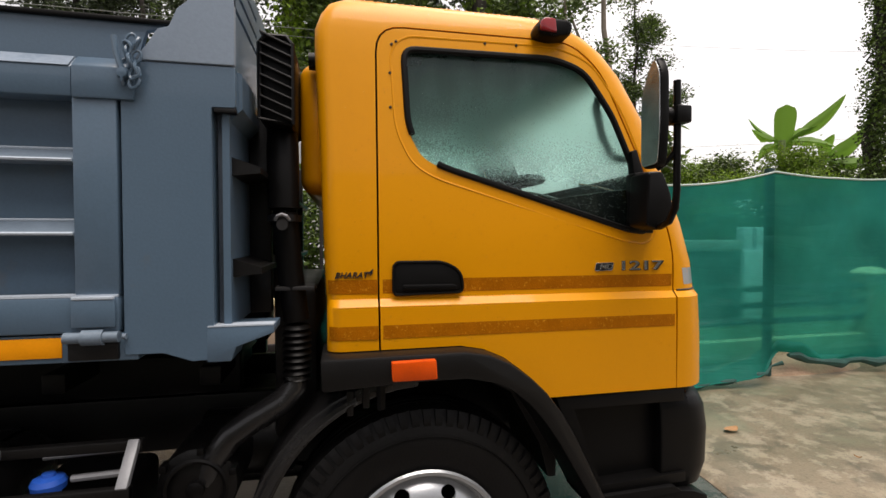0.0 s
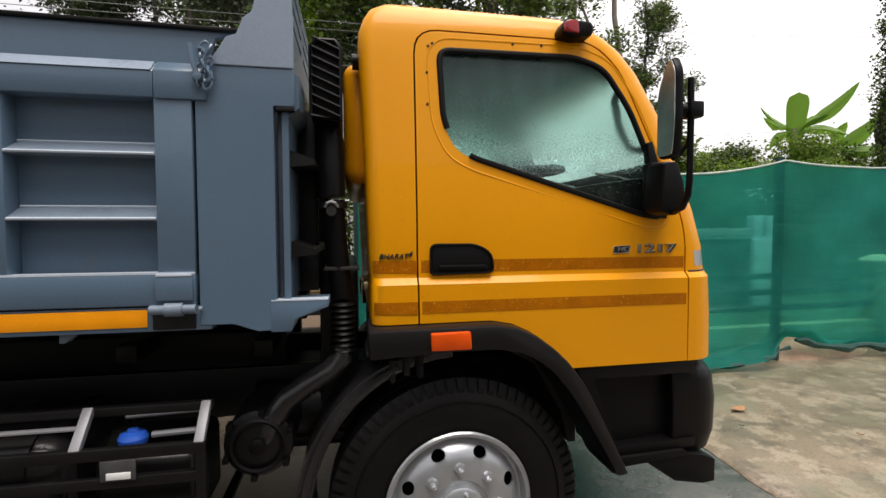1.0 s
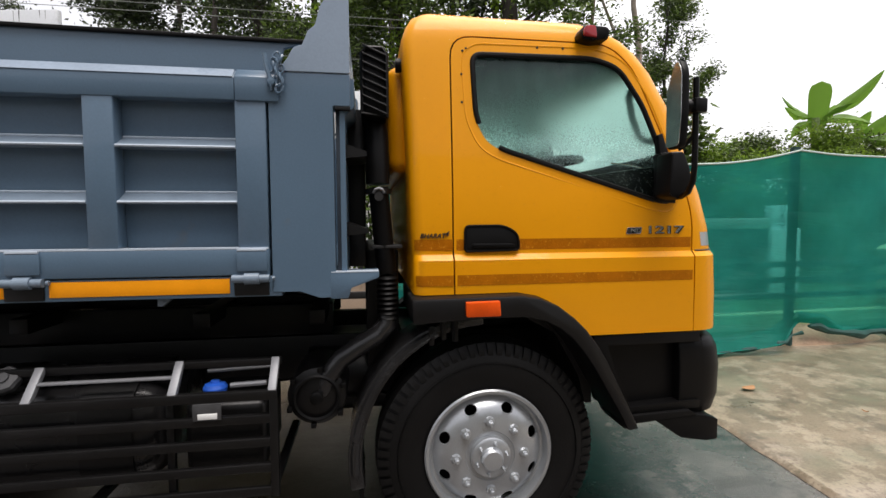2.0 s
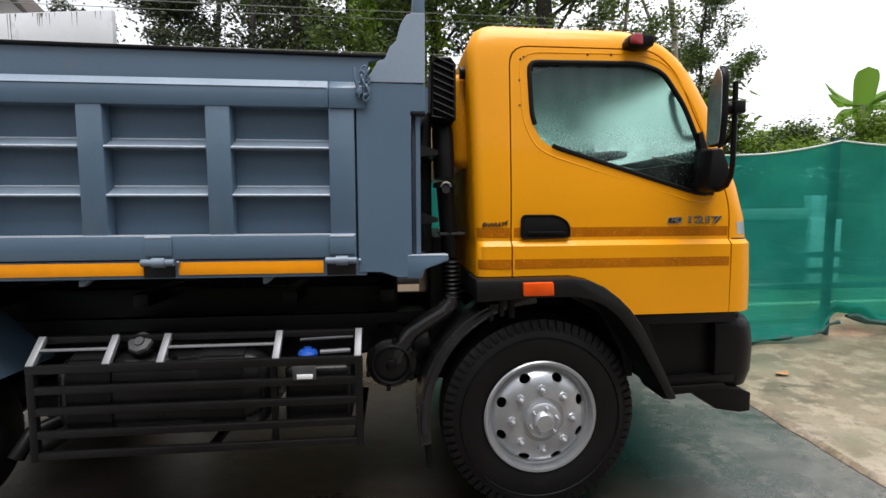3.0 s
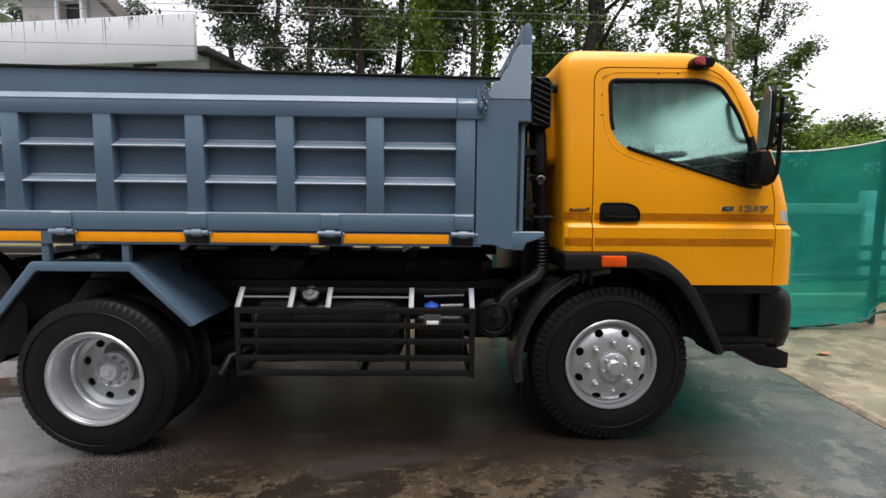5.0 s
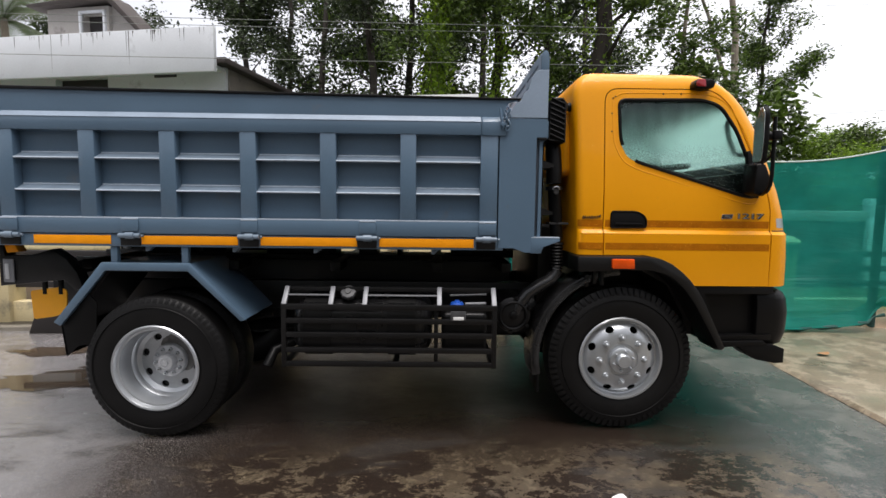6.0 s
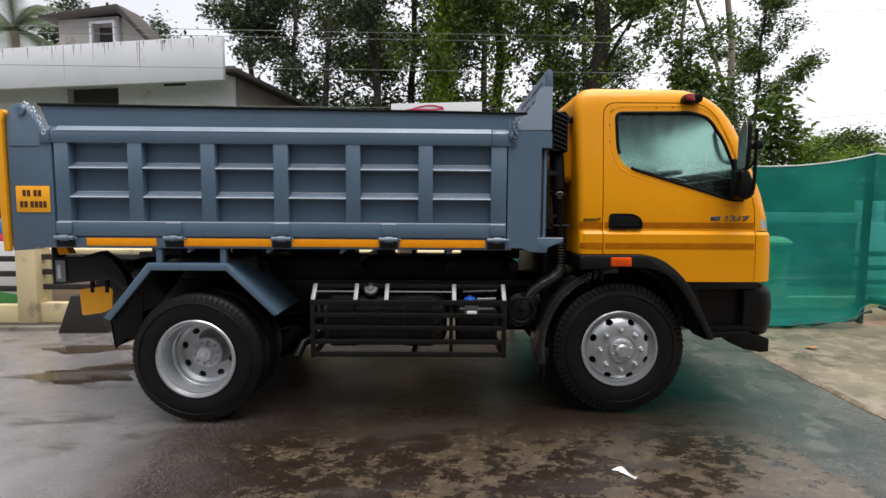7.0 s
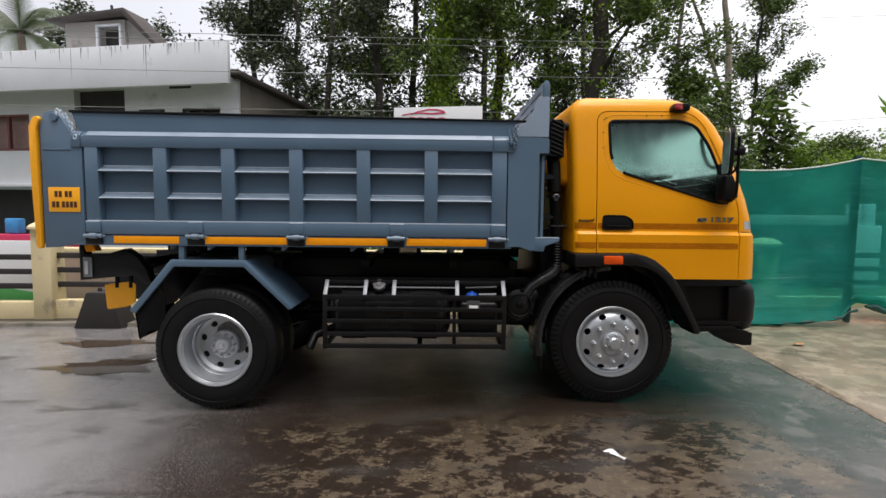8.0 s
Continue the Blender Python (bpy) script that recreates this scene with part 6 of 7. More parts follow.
MUD = shade("wet_mud", (0.035, 0.03, 0.022), 0.5, var=0.4, scale=4, fine=40, bump=0.5)
gutter()


def garden_pillar():
    """Whitewashed pillar with twin uprights and a low wall beyond the net."""
    p = thing("garden_pillar", 11.5, 7.0, ground_z(9), "whitewashed pillar with twin uprights and low garden wall", "pillar")
    part("pier", box(11.2, 11.9, 6.85, 7.25, 0.0, 1.46, 0.02), WHITEWALL, p)
    for x in (11.27, 11.6):
        part("upright", box(x, x + 0.22, 6.95, 7.15, 1.46, 1.95, 0.015), WHITEWALL, p)
    part("low_wall", box(8.9, 11.2, 6.95, 7.15, 0.0, 1.46, 0.02), BLOCK, p)
    part("coping", box(8.9, 11.2, 6.9, 7.2, 1.45, 1.68, 0.02), PLASTER, p)


garden_pillar()


def garden_wall():
    """Low tan wall in the yard behind the rails."""
    g = thing("garden_wall", 1.3, 5.2, 0, "low tan plastered wall standing behind the rails", "wall")
    part("wall_body", box(-6.2, 6.0, 5.15, 5.35, -0.1, 0.83, 0.01), TAN, g)
    part("coping", box(-6.25, 6.05, 5.1, 5.4, 0.83, 0.92, 0.015), CREAM, g)


TAN = shade("tan_plaster", (0.36, 0.26, 0.19), 0.8, var=0.2, scale=2, fine=40, bump=0.3, stain=(0.16, 0.11, 0.08), stain_scale=2.5)
garden_wall()


def net_fence():
    """Shade net slung between bamboo poles, sagging on top and gathered at the foot."""
    nf = thing("net_fence", 8.1, 3.25, ground_z(8.1), "green shade net slung between poles, sagging and see-through", "net fence")
    poles = [(3.0, 3.35, 2.3), (5.55, 3.3, 2.42), (8.16, 3.25, 2.52), (10.9, 3.3, 2.56), (13.8, 3.5, 2.5), (16.5, 3.7, 2.5)]
    for x, y, h in poles:
        part("pole", tube([(x, y + 0.09, ground_z(x) - 0.1), (x + 0.01, y + 0.09, h + 0.05)], 0.055, 10), POLE, nf, "dark upright pole")
    for (x0, y0, h0), (x1, y1, h1) in zip(poles, poles[1:]):
        nx, nz = 48, 22
        bm = bmesh.new()
        rows = []
        for k in range(nz + 1):
            t = k / nz
            row = []
            for i in range(nx + 1):
                u = i / nx
                x, y = x0 + (x1 - x0) * u, y0 + (y1 - y0) * u
                top = h0 + (h1 - h0) * u - 0.62 * u * (1 - u) * (0.5 if x0 > 8 else 0.9)
                low = np.interp(x, HEM_X, HEM_Z)
                bag = 0.07 * math.sin(math.pi * u) * math.sin(math.pi * t)
                lean = t * 1.2 - x * 0.32
                fold = 0.16 * noise.noise((x * 0.35, lean * 4.2, 21)) + 0.07 * noise.noise((x * 1.1, t * 2.2 + x * 0.8, 4)) + 0.03 * noise.noise((x * 2.3 + t * 3, t * 3.5 - x, 9)) + 0.03 * noise.noise((x * 1.5, t * 9 + x * 2, 14)) * (1 - t)
                foot = -0.30 * (1 - t) ** 6 * (1 - smoothstep(7.6, 8.3, x))
                row.append(bm.verts.new((x, y + bag + fold * (0.05 + math.sin(math.pi * u)) * (0.4 + 0.6 * math.sin(math.pi * min(1, t * 1.1))) + foot, low + (top - low) * t)))
            rows.append(row)
        for p, q in zip(rows, rows[1:]):
            for i in range(nx):
                bm.faces.new((p[i], p[i + 1], q[i + 1], q[i]))
        skirt = bmesh.new()
        sr = []
        for k in range(5):
            row = []
            for i, v in enumerate(rows[0]):
                w = rows[min(nz, 2 + k)][i].co if k else v.co
                up = 0.11 + 0.09 * noise.noise((v.co.x * 0.9, 3, 8)) + 0.05 * noise.noise((v.co.x * 3.1, 5, 8))
                row.append(skirt.verts.new((v.co.x, w.y - 0.02 - 0.03 * math.sin(math.pi * k / 4) + 0.02 * noise.noise((v.co.x * 4, k, 2)), v.co.z + 0.008 + up * k / 4)))
            sr.append(row)
        for p, q in zip(sr, sr[1:]):
            for i in range(nx):
                skirt.faces.new((p[i], p[i + 1], q[i + 1], q[i]))
        hem = [tuple(v.co) for v in rows[-1]]
        part("net_panel", bm, NET, nf, "green woven shade net", smooth=180)
        part("net_turn_up", skirt, NET, nf, "doubled green net along the foot", smooth=180)
        part("hem", tube(hem, 0.012, 6), HEM, nf, "pale stitched hem cord")
    bun = [(8.35 + 0.16 * k, 3.22 + 0.05 * math.sin(k * 1.3), 0.30 - 0.13 * min(1, k / 4) + 0.02 * math.sin(k * 2.1)) for k in range(20)]
    part("gathered_net", tube(bun, 0.05, 8, None, False, [0.02] + [0.045 + 0.015 * math.sin(k * 1.7) for k in range(1, 20)]), BUNDLE, nf, "dark folds of net gathered at the foot")
    lay = [(6.3 + 0.115 * k, 3.0 + 0.03 * math.sin(k * 1.9), float(np.interp(6.3 + 0.115 * k, HEM_X, HEM_Z)) + 0.012 * math.sin(k * 2.3)) for k in range(16)]
    part("gathered_net", tube(lay, 0.03, 8, None, False, [0.022 + 0.012 * math.sin(k * 1.7) for k in range(16)]), BUNDLE, nf, "dark folds of net gathered at the foot")
    m = bmesh.new()
    rr = []
    for k in range(9):
        for_r = 0.75 * (1 - k / 8)
        rr.append([m.verts.new((8.75 + 1.5 * for_r * math.cos(a), 3.6 + 0.5 * for_r * math.sin(a), ground_z(9) + 0.02 + 0.19 * (1 - (for_r / 0.75) ** 2) + 0.03 * noise.noise((math.cos(a) * 3, math.sin(a) * 3, for_r * 4)))) for a in [2 * math.pi * i / 24 for i in range(24)]])
    for p, q in zip(rr, rr[1:]):
        for i in range(24):
            m.faces.new((p[i], p[(i + 1) % 24], q[(i + 1) % 24], q[i]))
    bmesh.ops.remove_doubles(m, verts=m.verts[:], dist=1e-4)
    tagged(part("earth_mound", m, EARTH), "low heap of reddish earth under the net", "earth mound")


HEM_X, HEM_Z = (3.0, 6.9, 7.4, 7.76, 8.19, 8.57, 8.9, 16.5), (0.06, 0.075, 0.11, 0.17, 0.35, 0.30, 0.16, 0.16)
BUNDLE = shade("folded_net", (0.008, 0.055, 0.045), 0.6, var=0.4, scale=12, fine=90, bump=0.4)
POLE = shade("dark_pole", (0.012, 0.05, 0.045), 0.6, var=0.2, scale=4)
HEM = shade("pale_hem", (0.45, 0.55, 0.50), 0.7, var=0.1, scale=8)
net_fence()


def house():
    """Two-storey white house with a deep parapet and a loft room, turned a little from the road."""
    m = pose(-4.98, 12.0, 0, 0, 0, -10)
    h = thing("house", -8, 15, 0, "white two-storey house with a stained parapet and loft room", "house")

    def put(name, bm, mat, label=""):
        bm.transform(m)
        return part(name, bm, mat, h, label)

    # local: x runs left from the corner at 0; y runs back from the parapet's face
    openings = [box(-6.95, -4.83, 0.5, 2.6, 4.3, 6.02), box(-13.0, -8.95, 0.5, 2.6, 3.84, 5.2), box(-16.0, -8.2, 0.5, 3.5, 0.1, 2.47), box(-2.53, -1.04, 0.5, 1.9, 4.1, 5.25), box(-4.28, -3.21, 0.5, 1.9, 4.1, 5.25)]
    put("wall", as_bm(carve(box(-20, -0.36, 1.1, 8.5, 0, 6.2), openings)), WHITEWALL, "stained white plaster wall")
    # Dark boards close behind the openings stand in for unlit rooms.
    put("room", box(-7.1, -4.7, 1.36, 1.44, 4.2, 6.1), OPENSHADE)
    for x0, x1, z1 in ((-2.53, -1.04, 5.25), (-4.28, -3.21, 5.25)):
        put("window_back", box(x0 - 0.05, x1 + 0.05, 1.5, 1.55, 4.05, z1 + 0.05), OPENSHADE)
        for x in (x0, (x0 + x1) / 2 - 0.03, x1 - 0.06):
            put("window_frame", box(x, x + 0.06, 1.13, 1.2, 4.1, z1, 0.006), RAIL, "dark window frame")
        put("window_frame", box(x0, x1, 1.12, 1.21, z1 - 0.07, z1, 0.006), RAIL)
    put("curtain", box(-13.1, -8.8, 1.45, 1.5, 3.7, 5.3), CURTAIN)
    for i in range(5):
        x = -12.9 + i * 0.97
        put("window_frame", box(x, x + 0.1, 1.12, 1.24, 3.84, 5.2, 0.01), WINFRAME, "red-brown window frame")
    for z in (3.84, 5.11):
        put("window_frame", box(-13.0, -8.95, 1.1, 1.23, z, z + 0.09, 0.01), WINFRAME)
    put("shop_back", box(-16.1, -8.1, 3.2, 3.3, 0.0, 2.6), OPENSHADE)
    put("band", box(-16.2, -8.1, 0.95, 1.1, 2.47, 2.6, 0.02), WHITEWALL)
    put("vent", box(-3.0, -2.15, 1.08, 1.11, 5.94, 6.03, 0.01), OPENSHADE)
    # parapet hung over the front, with a slab behind it
    put("parapet", box(-20, 0.0, 0.0, 0.16, 5.76, 7.13, 0.03), WHITEWALL, "white parapet streaked with black mould")
    put("slab", box(-20, -0.37, 0.16, 1.4, 6.03, 6.16, 0.01), WHITEWALL)
    for i in range(44):
        x = -9.6 + 9.3 * random.random()
        L = random.choice((0.1, 0.14, 0.2, 0.25, 0.4)) if i > 4 else (1.05, 1.2, 0.8, 0.6, 0.5)[i]
        if i < 5:
            x = (-2.97, -5.85, -3.05, -4.7, -6.3)[i]
        w0 = 0.012 + 0.025 * random.random()
        put("mould_streak", prism([(x, 7.10), (x + w0, 7.10), (x + w0 * 0.8, 7.1 - L * 0.6), (x + w0 * 0.5, 7.1 - L), (x + w0 * 0.3, 7.1 - L * 0.7)], -0.003, -0.0015), STREAK)
    # loft room with a pitched roof, kept shallow to fit the camera's view
    put("loft_wall", as_bm(carve(box(-8.36, -5.72, 2.2, 2.9, 6.2, 8.9), [box(-6.84, -5.9, 1.8, 3.6, 7.6, 8.66)])), PLASTER, "bare grey plaster loft wall")
    put("loft_side", prism([(-5.72, 6.2), (-5.72, 8.95), (-5.55, 8.95), (-4.35, 7.72), (-4.35, 6.2)], 2.35, 2.9), PLASTER)
    put("loft_shade_board", box(-6.95, -5.8, 2.5, 2.56, 7.55, 8.7), OPENSHADE)
    for x0, x1, z0, z1 in ((-6.92, -6.84, 7.5, 8.73), (-5.9, -5.82, 7.5, 8.73), (-6.92, -5.82, 8.66, 8.74)):
        put("loft_window_frame", box(x0, x1, 2.1, 2.26, z0, z1, 0.01), WHITEWALL, "white loft window frame")
    put("roof", prism([(-8.95, 9.0), (-8.4, 9.03), (-5.5, 9.22), (-4.15, 7.86), (-4.25, 7.76), (-5.6, 9.04), (-8.4, 8.88), (-8.95, 8.92)], 1.9, 3.0, 0.01), ROOFTILE, "weathered dark roof sheet")
    # side wall and eave running back from the street
    put("side_wall", box(-0.36, -0.30, 1.25, 9.0, 0, 6.18), SIDEPLASTER, "bare plaster side wall")
    put("eave", box(-0.6, -0.02, 0.6, 9.5, 6.20, 6.38, 0.01), ROOFTILE, "dark weathered eave")


SIDEPLASTER = shade("brown_plaster", (0.21, 0.185, 0.16), 0.85, var=0.2, scale=1.2, fine=25, bump=0.3, stain=(0.12, 0.105, 0.09), stain_scale=1.5)
STREAK = shade("black_mould", (0.10, 0.10, 0.10), 0.9, var=0.4, scale=10)
house()


def shop_goods():
    """Shelf goods in the open shop front, seen under the tipper's tail."""
    for x, y, w_, h_, mat, lab in ((-11.15, 10.6, 0.4, 0.45, BLUEBOX, "blue plastic container"), (-12.4, 10.6, 0.4, 0.6, SIGN, "white plastic container")):
        tagged(part("container", box(x, x + w_, y, y + 0.3, 0.9, 0.9 + h_, 0.04), mat), lab + " on the shop counter", "container")
    ct = box(-14.5, -9.0, 10.4, 10.9, 0.0, 0.88, 0.02)
    tagged(part("counter", ct, MAGENTA), "crimson shop counter with a plain front", "counter")


BLUEBOX = shade("blue_plastic", (0.05, 0.25, 0.55), 0.4, var=0.3, scale=5)
shop_goods()


def sign_board():
    sg = thing("sign_board", 1.8, 7.2, 0, "white sign board with a crimson car-shaped swoosh", "sign")
    bm = prism([(0.80, 3.05), (0.82, 4.02), (2.83, 4.085), (2.83, 3.05)], 7.2, 7.24, 0.004)
    part("board", bm, SIGN, sg)
    # a thin roof line and a longer sill line of a car
    for line in ([(1.20, 3.865), (1.36, 3.93), (1.60, 3.985), (1.78, 3.985), (1.97, 3.945)], [(1.00, 3.845), (1.18, 3.885), (1.45, 3.90), (1.70, 3.895), (1.99, 3.925)]):
        pts = [(x, z + 0.018) for x, z in line] + [(x, z - 0.018 * (k + 1) / 5) for k, (x, z) in reversed(list(enumerate(line)))]
        part("swoosh", prism(rounded(pts, 0.02, 2), 7.19, 7.199), MAGENTA, sg)
    for x in (1.16, 1.36, 1.56, 1.70, 1.84):
        part("logo_bar", box(x, x + (0.05 if x == 1.70 else 0.13), 7.19, 7.199, 3.66, 3.815, 0), MAGENTA, sg)
    part("logo_bar", box(2.1, 2.4, 7.19, 7.199, 3.72, 3.74, 0), MAGENTA, sg)
    for x in (0.95, 2.65):
        part("leg", box(x, x + 0.06, 7.245, 7.30, 0, 3.9, 0.004), RAIL, sg)


sign_board()


# ---- plants ----
def cloud(name, blobs, count, size, material, parent, seed, droop=0.3, ratio=0.45):
    """Leaves scattered through blobs (centre, radii); each leaf a folded diamond."""
    rng = np.random.default_rng(seed)
    vol = np.array([b[1][0] * b[1][1] * b[1][2] for b in blobs])
    pick = rng.choice(len(blobs), count, p=vol / vol.sum())
    C = np.array([b[0] for b in blobs])[pick]
    R = np.array([b[1] for b in blobs])[pick]
    d = rng.normal(size=(count, 3))
    d /= np.linalg.norm(d, axis=1)[:, None]
    # leaves gather in sprays, so that gaps stay between them
    sprays = rng.normal(size=(max(8, count // 7), 3))
    sprays /= np.linalg.norm(sprays, axis=1)[:, None]
    sprays *= (rng.random((len(sprays), 1)) ** 0.42)
    k = rng.integers(0, len(sprays), count)
    P = C + R * sprays[k] + rng.normal(size=(count, 3)) * size * 1.1
    ax = d.copy()
    ax[:, 2] = ax[:, 2] * 0.5 - droop
    ax /= np.linalg.norm(ax, axis=1)[:, None]
    side = np.cross(ax, rng.normal(size=(count, 3)))
    side /= np.linalg.norm(side, axis=1)[:, None]
    nrm = np.cross(side, ax)
    L = size * (0.6 + 0.8 * rng.random((count, 1)))
    a, b = P - ax * L * 0.5, P + ax * L * 0.5
    c = P + side * L * ratio * 0.5 + nrm * L * 0.08 - ax * L * 0.06
    e = P - side * L * ratio * 0.5 + nrm * L * 0.08 - ax * L * 0.06
    V = np.stack([a, c, b, e], 1).reshape(-1, 3)
    F = np.arange(count * 4).reshape(-1, 4)
    tri = np.concatenate([F[:, [0, 1, 2]], F[:, [0, 2, 3]]], 1).reshape(-1, 3)
    me = bpy.data.meshes.new(name)
    me.from_pydata(V.tolist(), [], tri.tolist())
    return part(name, me, material, parent, smooth=0)


def limb(p0, p1, r0, r1, n, wob, rng):
    P = []
    for i in range(n + 1):
        t = i / n
        P.append(tuple(Vector(p0).lerp(Vector(p1), t) + Vector((rng.uniform(-wob, wob), rng.uniform(-wob, wob), 0)) * (1 if 0 < i < n else 0)))
    return P, [r0 + (r1 - r0) * i / n for i in range(n + 1)]


def tree(x, y, h, r, seed, crown, leaves=5000, size=0.22, leaf=None, bark=None, lean=(0, 0), spread=2.4, label="tall tree with dark bark and a loose green crown", blobs_n=9, vine=0, forks=6, ratio=0.45, vine_leaf=0.125):
    """Tapered trunk, limbs out to the leaf masses, crown of single leaves. crown: (lowest, highest) height."""
    rng = random.Random(seed)
    leaf, bark = leaf or LEAF, bark or BARK
    g = ground_z(x)
    t = thing("tree", x, y, g, label, "tree", "trees behind the wall")
    P, T = limb((x, y, g - 0.1), (x + lean[0], y + lean[1], h), r, r * 0.35, 9, r * 0.8, rng)
    trunk = tube(P, r, 10, None, False, T)
    blobs = []
    for i in range(blobs_n):
        z = crown[0] + (crown[1] - crown[0]) * (i + rng.random()) / blobs_n
        a = rng.uniform(0, 2 * math.pi)
        d = spread * rng.uniform(0.25, 1.0)
        f = min(1, z / h)
        c = (x + lean[0] * f + d * math.cos(a), y + lean[1] * f + d * math.sin(a), z)
        k = spread * rng.uniform(0.32, 0.56)
        blobs.append((c, (k, k, k * rng.uniform(0.45, 0.8))))
        if i < forks:
            f0 = max(0.1, min(0.95, (z - 1.2) / h))
            s = (x + lean[0] * f0, y + lean[1] * f0, h * f0)
            Q, U = limb(s, c, r * 0.4 * (1.1 - f0), r * 0.08, 5, 0.12, rng)
            trunk = tube(Q, r, 6, trunk, False, U)
    part("trunk", trunk, bark, t)
    loose = []
    for c, k in blobs:
        for q in range(5):
            e = [rng.gauss(0, 0.55) for _ in range(3)]
            u = rng.uniform(0.32, 0.6)
            loose.append(((c[0] + e[0] * k[0], c[1] + e[1] * k[1], c[2] + e[2] * k[2] * 1.3), (k[0] * u, k[1] * u, k[2] * u * 0.9)))
    blobs = loose
    cloud("crown", blobs, int(leaves * 1.9), size * 0.74, leaf, t, seed, ratio=ratio)
    if vine:
        vb = [((x + lean[0] * k / 8, y + lean[1] * k / 8 - 0.1, 0.8 + (h * 0.75) * k / 8), (r + 0.30, r + 0.26, h * 0.07)) for k in range(9)]
        cloud("creeper", vb, int(vine * 1.8 * (0.125 / vine_leaf) ** 1.5), vine_leaf, LEAF_VINE if vine_leaf > 0.1 else LEAF, t, seed + 77, droop=0.8, ratio=0.7)
    return t


def shrub(x, y, z, rx, ry, rz, count, size, leaf, seed, label="leafy green shrub behind the wall", ratio=0.5):
    rng = random.Random(seed)
    t = thing("shrub", x, y, ground_z(x), label, "shrub", "shrubs behind the wall")
    bm = None
    blobs = []
    for i in range(6):
        c = (x + rng.uniform(-0.7, 0.7) * rx, y + rng.uniform(-0.6, 0.6) * ry, z + rng.uniform(-0.5, 0.6) * rz)
        blobs.append((c, (rx * 0.5, ry * 0.5, rz * 0.45)))
        bm = tube([(x, y, ground_z(x) - 0.05), ((x + c[0]) / 2, (y + c[1]) / 2, c[2] * 0.6), c], 0.03, 5, bm, False, [0.035, 0.025, 0.008])
    part("stem", bm, BARK, t)
    for i in range(3):
        blobs.append(((x + (i - 1) * 0.6 * rx, y, z * 0.45), (rx * 0.5, ry * 0.5, z * 0.4)))
    cloud("foliage", blobs, int(count * 2.4), size * 0.66, leaf, t, seed, ratio=ratio)


def banana(x, y, h, leaves):
    """leaves: (start, tip, half width, bend), in metres across the view and up from the crown."""
    t = thing("banana_plant", x, y, ground_z(x), "banana plant with broad bright green leaves", "banana plant")
    part("trunk", tube([(x, y, 0), (x + 0.05, y, h * 0.5), (x, y, h + 0.1)], 0.12, 10, None, False, [0.17, 0.15, 0.10]), GREENSTEM, t)
    r, fwd = Vector((0.68, -0.73, 0)), Vector((0.73, 0.68, 0))
    for i, (p0, p1, wd, bend, torn) in enumerate(leaves):
        bm = bmesh.new()
        A, B = Vector(p0), Vector(p1)
        d = (B - A).normalized()
        nrm = Vector((-d.y, d.x))
        rows = []
        for k in range(17):
            s = k / 16
            c = A.lerp(B, s) + nrm * bend * math.sin(math.pi * s)
            w0 = wd * (min(1, 0.7 + 0.4 * s) * max(0.0, 1 - s ** 12) ** 0.45 if wd > 0.26 else min(1, 2.2 * s + 0.12) * max(0.0, 1 - s ** 2.4) ** 0.8)
            row = []
            for q in (-1, -0.5, 0, 0.5, 1):
                e = c + nrm * w0 * q * (1 + torn * noise.noise((k * 1.7, q * 3, i)))
                depth = 0.12 * abs(q) * w0 / wd + 0.25 * s * ((i % 3) - 1)
                row.append(bm.verts.new(Vector((x, y, h)) + r * e.x + fwd * depth + Vector((0, 0, e.y))))
            rows.append(row)
        for p, q in zip(rows, rows[1:]):
            for j in range(4):
                bm.faces.new((p[j], p[j + 1], q[j + 1], q[j]))
        part("leaf", bm, BANANA, t, smooth=60)


def palm(x, y, h, seed):
    rng = random.Random(seed)
    t = thing("palm", x, y, 0, "coconut palm with drooping fronds behind the house", "palm")
    part("trunk", tube([(x, y, 0), (x + 0.3, y, h * 0.5), (x, y, h)], 0.2, 10, None, False, [0.24, 0.17, 0.14]), PALEBARK, t)
    for i in range(14):
        a, up, L = 2 * math.pi * i / 14 + rng.uniform(-0.15, 0.15), rng.uniform(-0.1, 1.2), rng.uniform(3.2, 4.2)
        V, F, n = [], [], 40
        sd = Vector((-math.sin(a), math.cos(a), 0))
        fw = Vector((math.cos(a), math.sin(a), -0.4))
        for k in range(n + 1):
            q = k / n
            V.append(Vector((x + L * q * math.cos(up) * math.cos(a), y + L * q * math.cos(up) * math.sin(a), h + L * (q * math.sin(up) - 0.6 * q * q))))
        for k in range(n):
            ln = 0.95 * math.sin(math.pi * (0.12 + 0.85 * k / n))
            for q in (-1, 1):
                V.append(V[k] + sd * q * ln * 0.75 + fw * ln * 0.45 + Vector((0, 0, -0.35 * ln)))
                F.append((k, k + 1, len(V) - 1))
        me = bpy.data.meshes.new("frond")
        me.from_pydata([tuple(v) for v in V], [], F)
        part("frond", me, PALM, t, smooth=0)


GREENSTEM = shade("green_stem", (0.16, 0.22, 0.08), 0.6, var=0.2, scale=6)
tree(3.8, 12.0, 15, 0.19, 11, (5.5, 14), 6500, 0.24, spread=2.6, vine=2200)
tree(5.5, 13.0, 15, 0.15, 12, (5.0, 14), 6000, 0.24, spread=2.4, vine=1400, leaf=LEAF_DARK)
tree(6.9, 12.0, 16, 0.33, 13, (6.5, 15), 5200, 0.24, spread=1.9, vine=1400)
tree(1.9, 10.5, 13, 0.10, 14, (5.5, 12), 4200, 0.2, spread=1.5, vine=3000, leaf=LEAF, bark=PALEBARK)
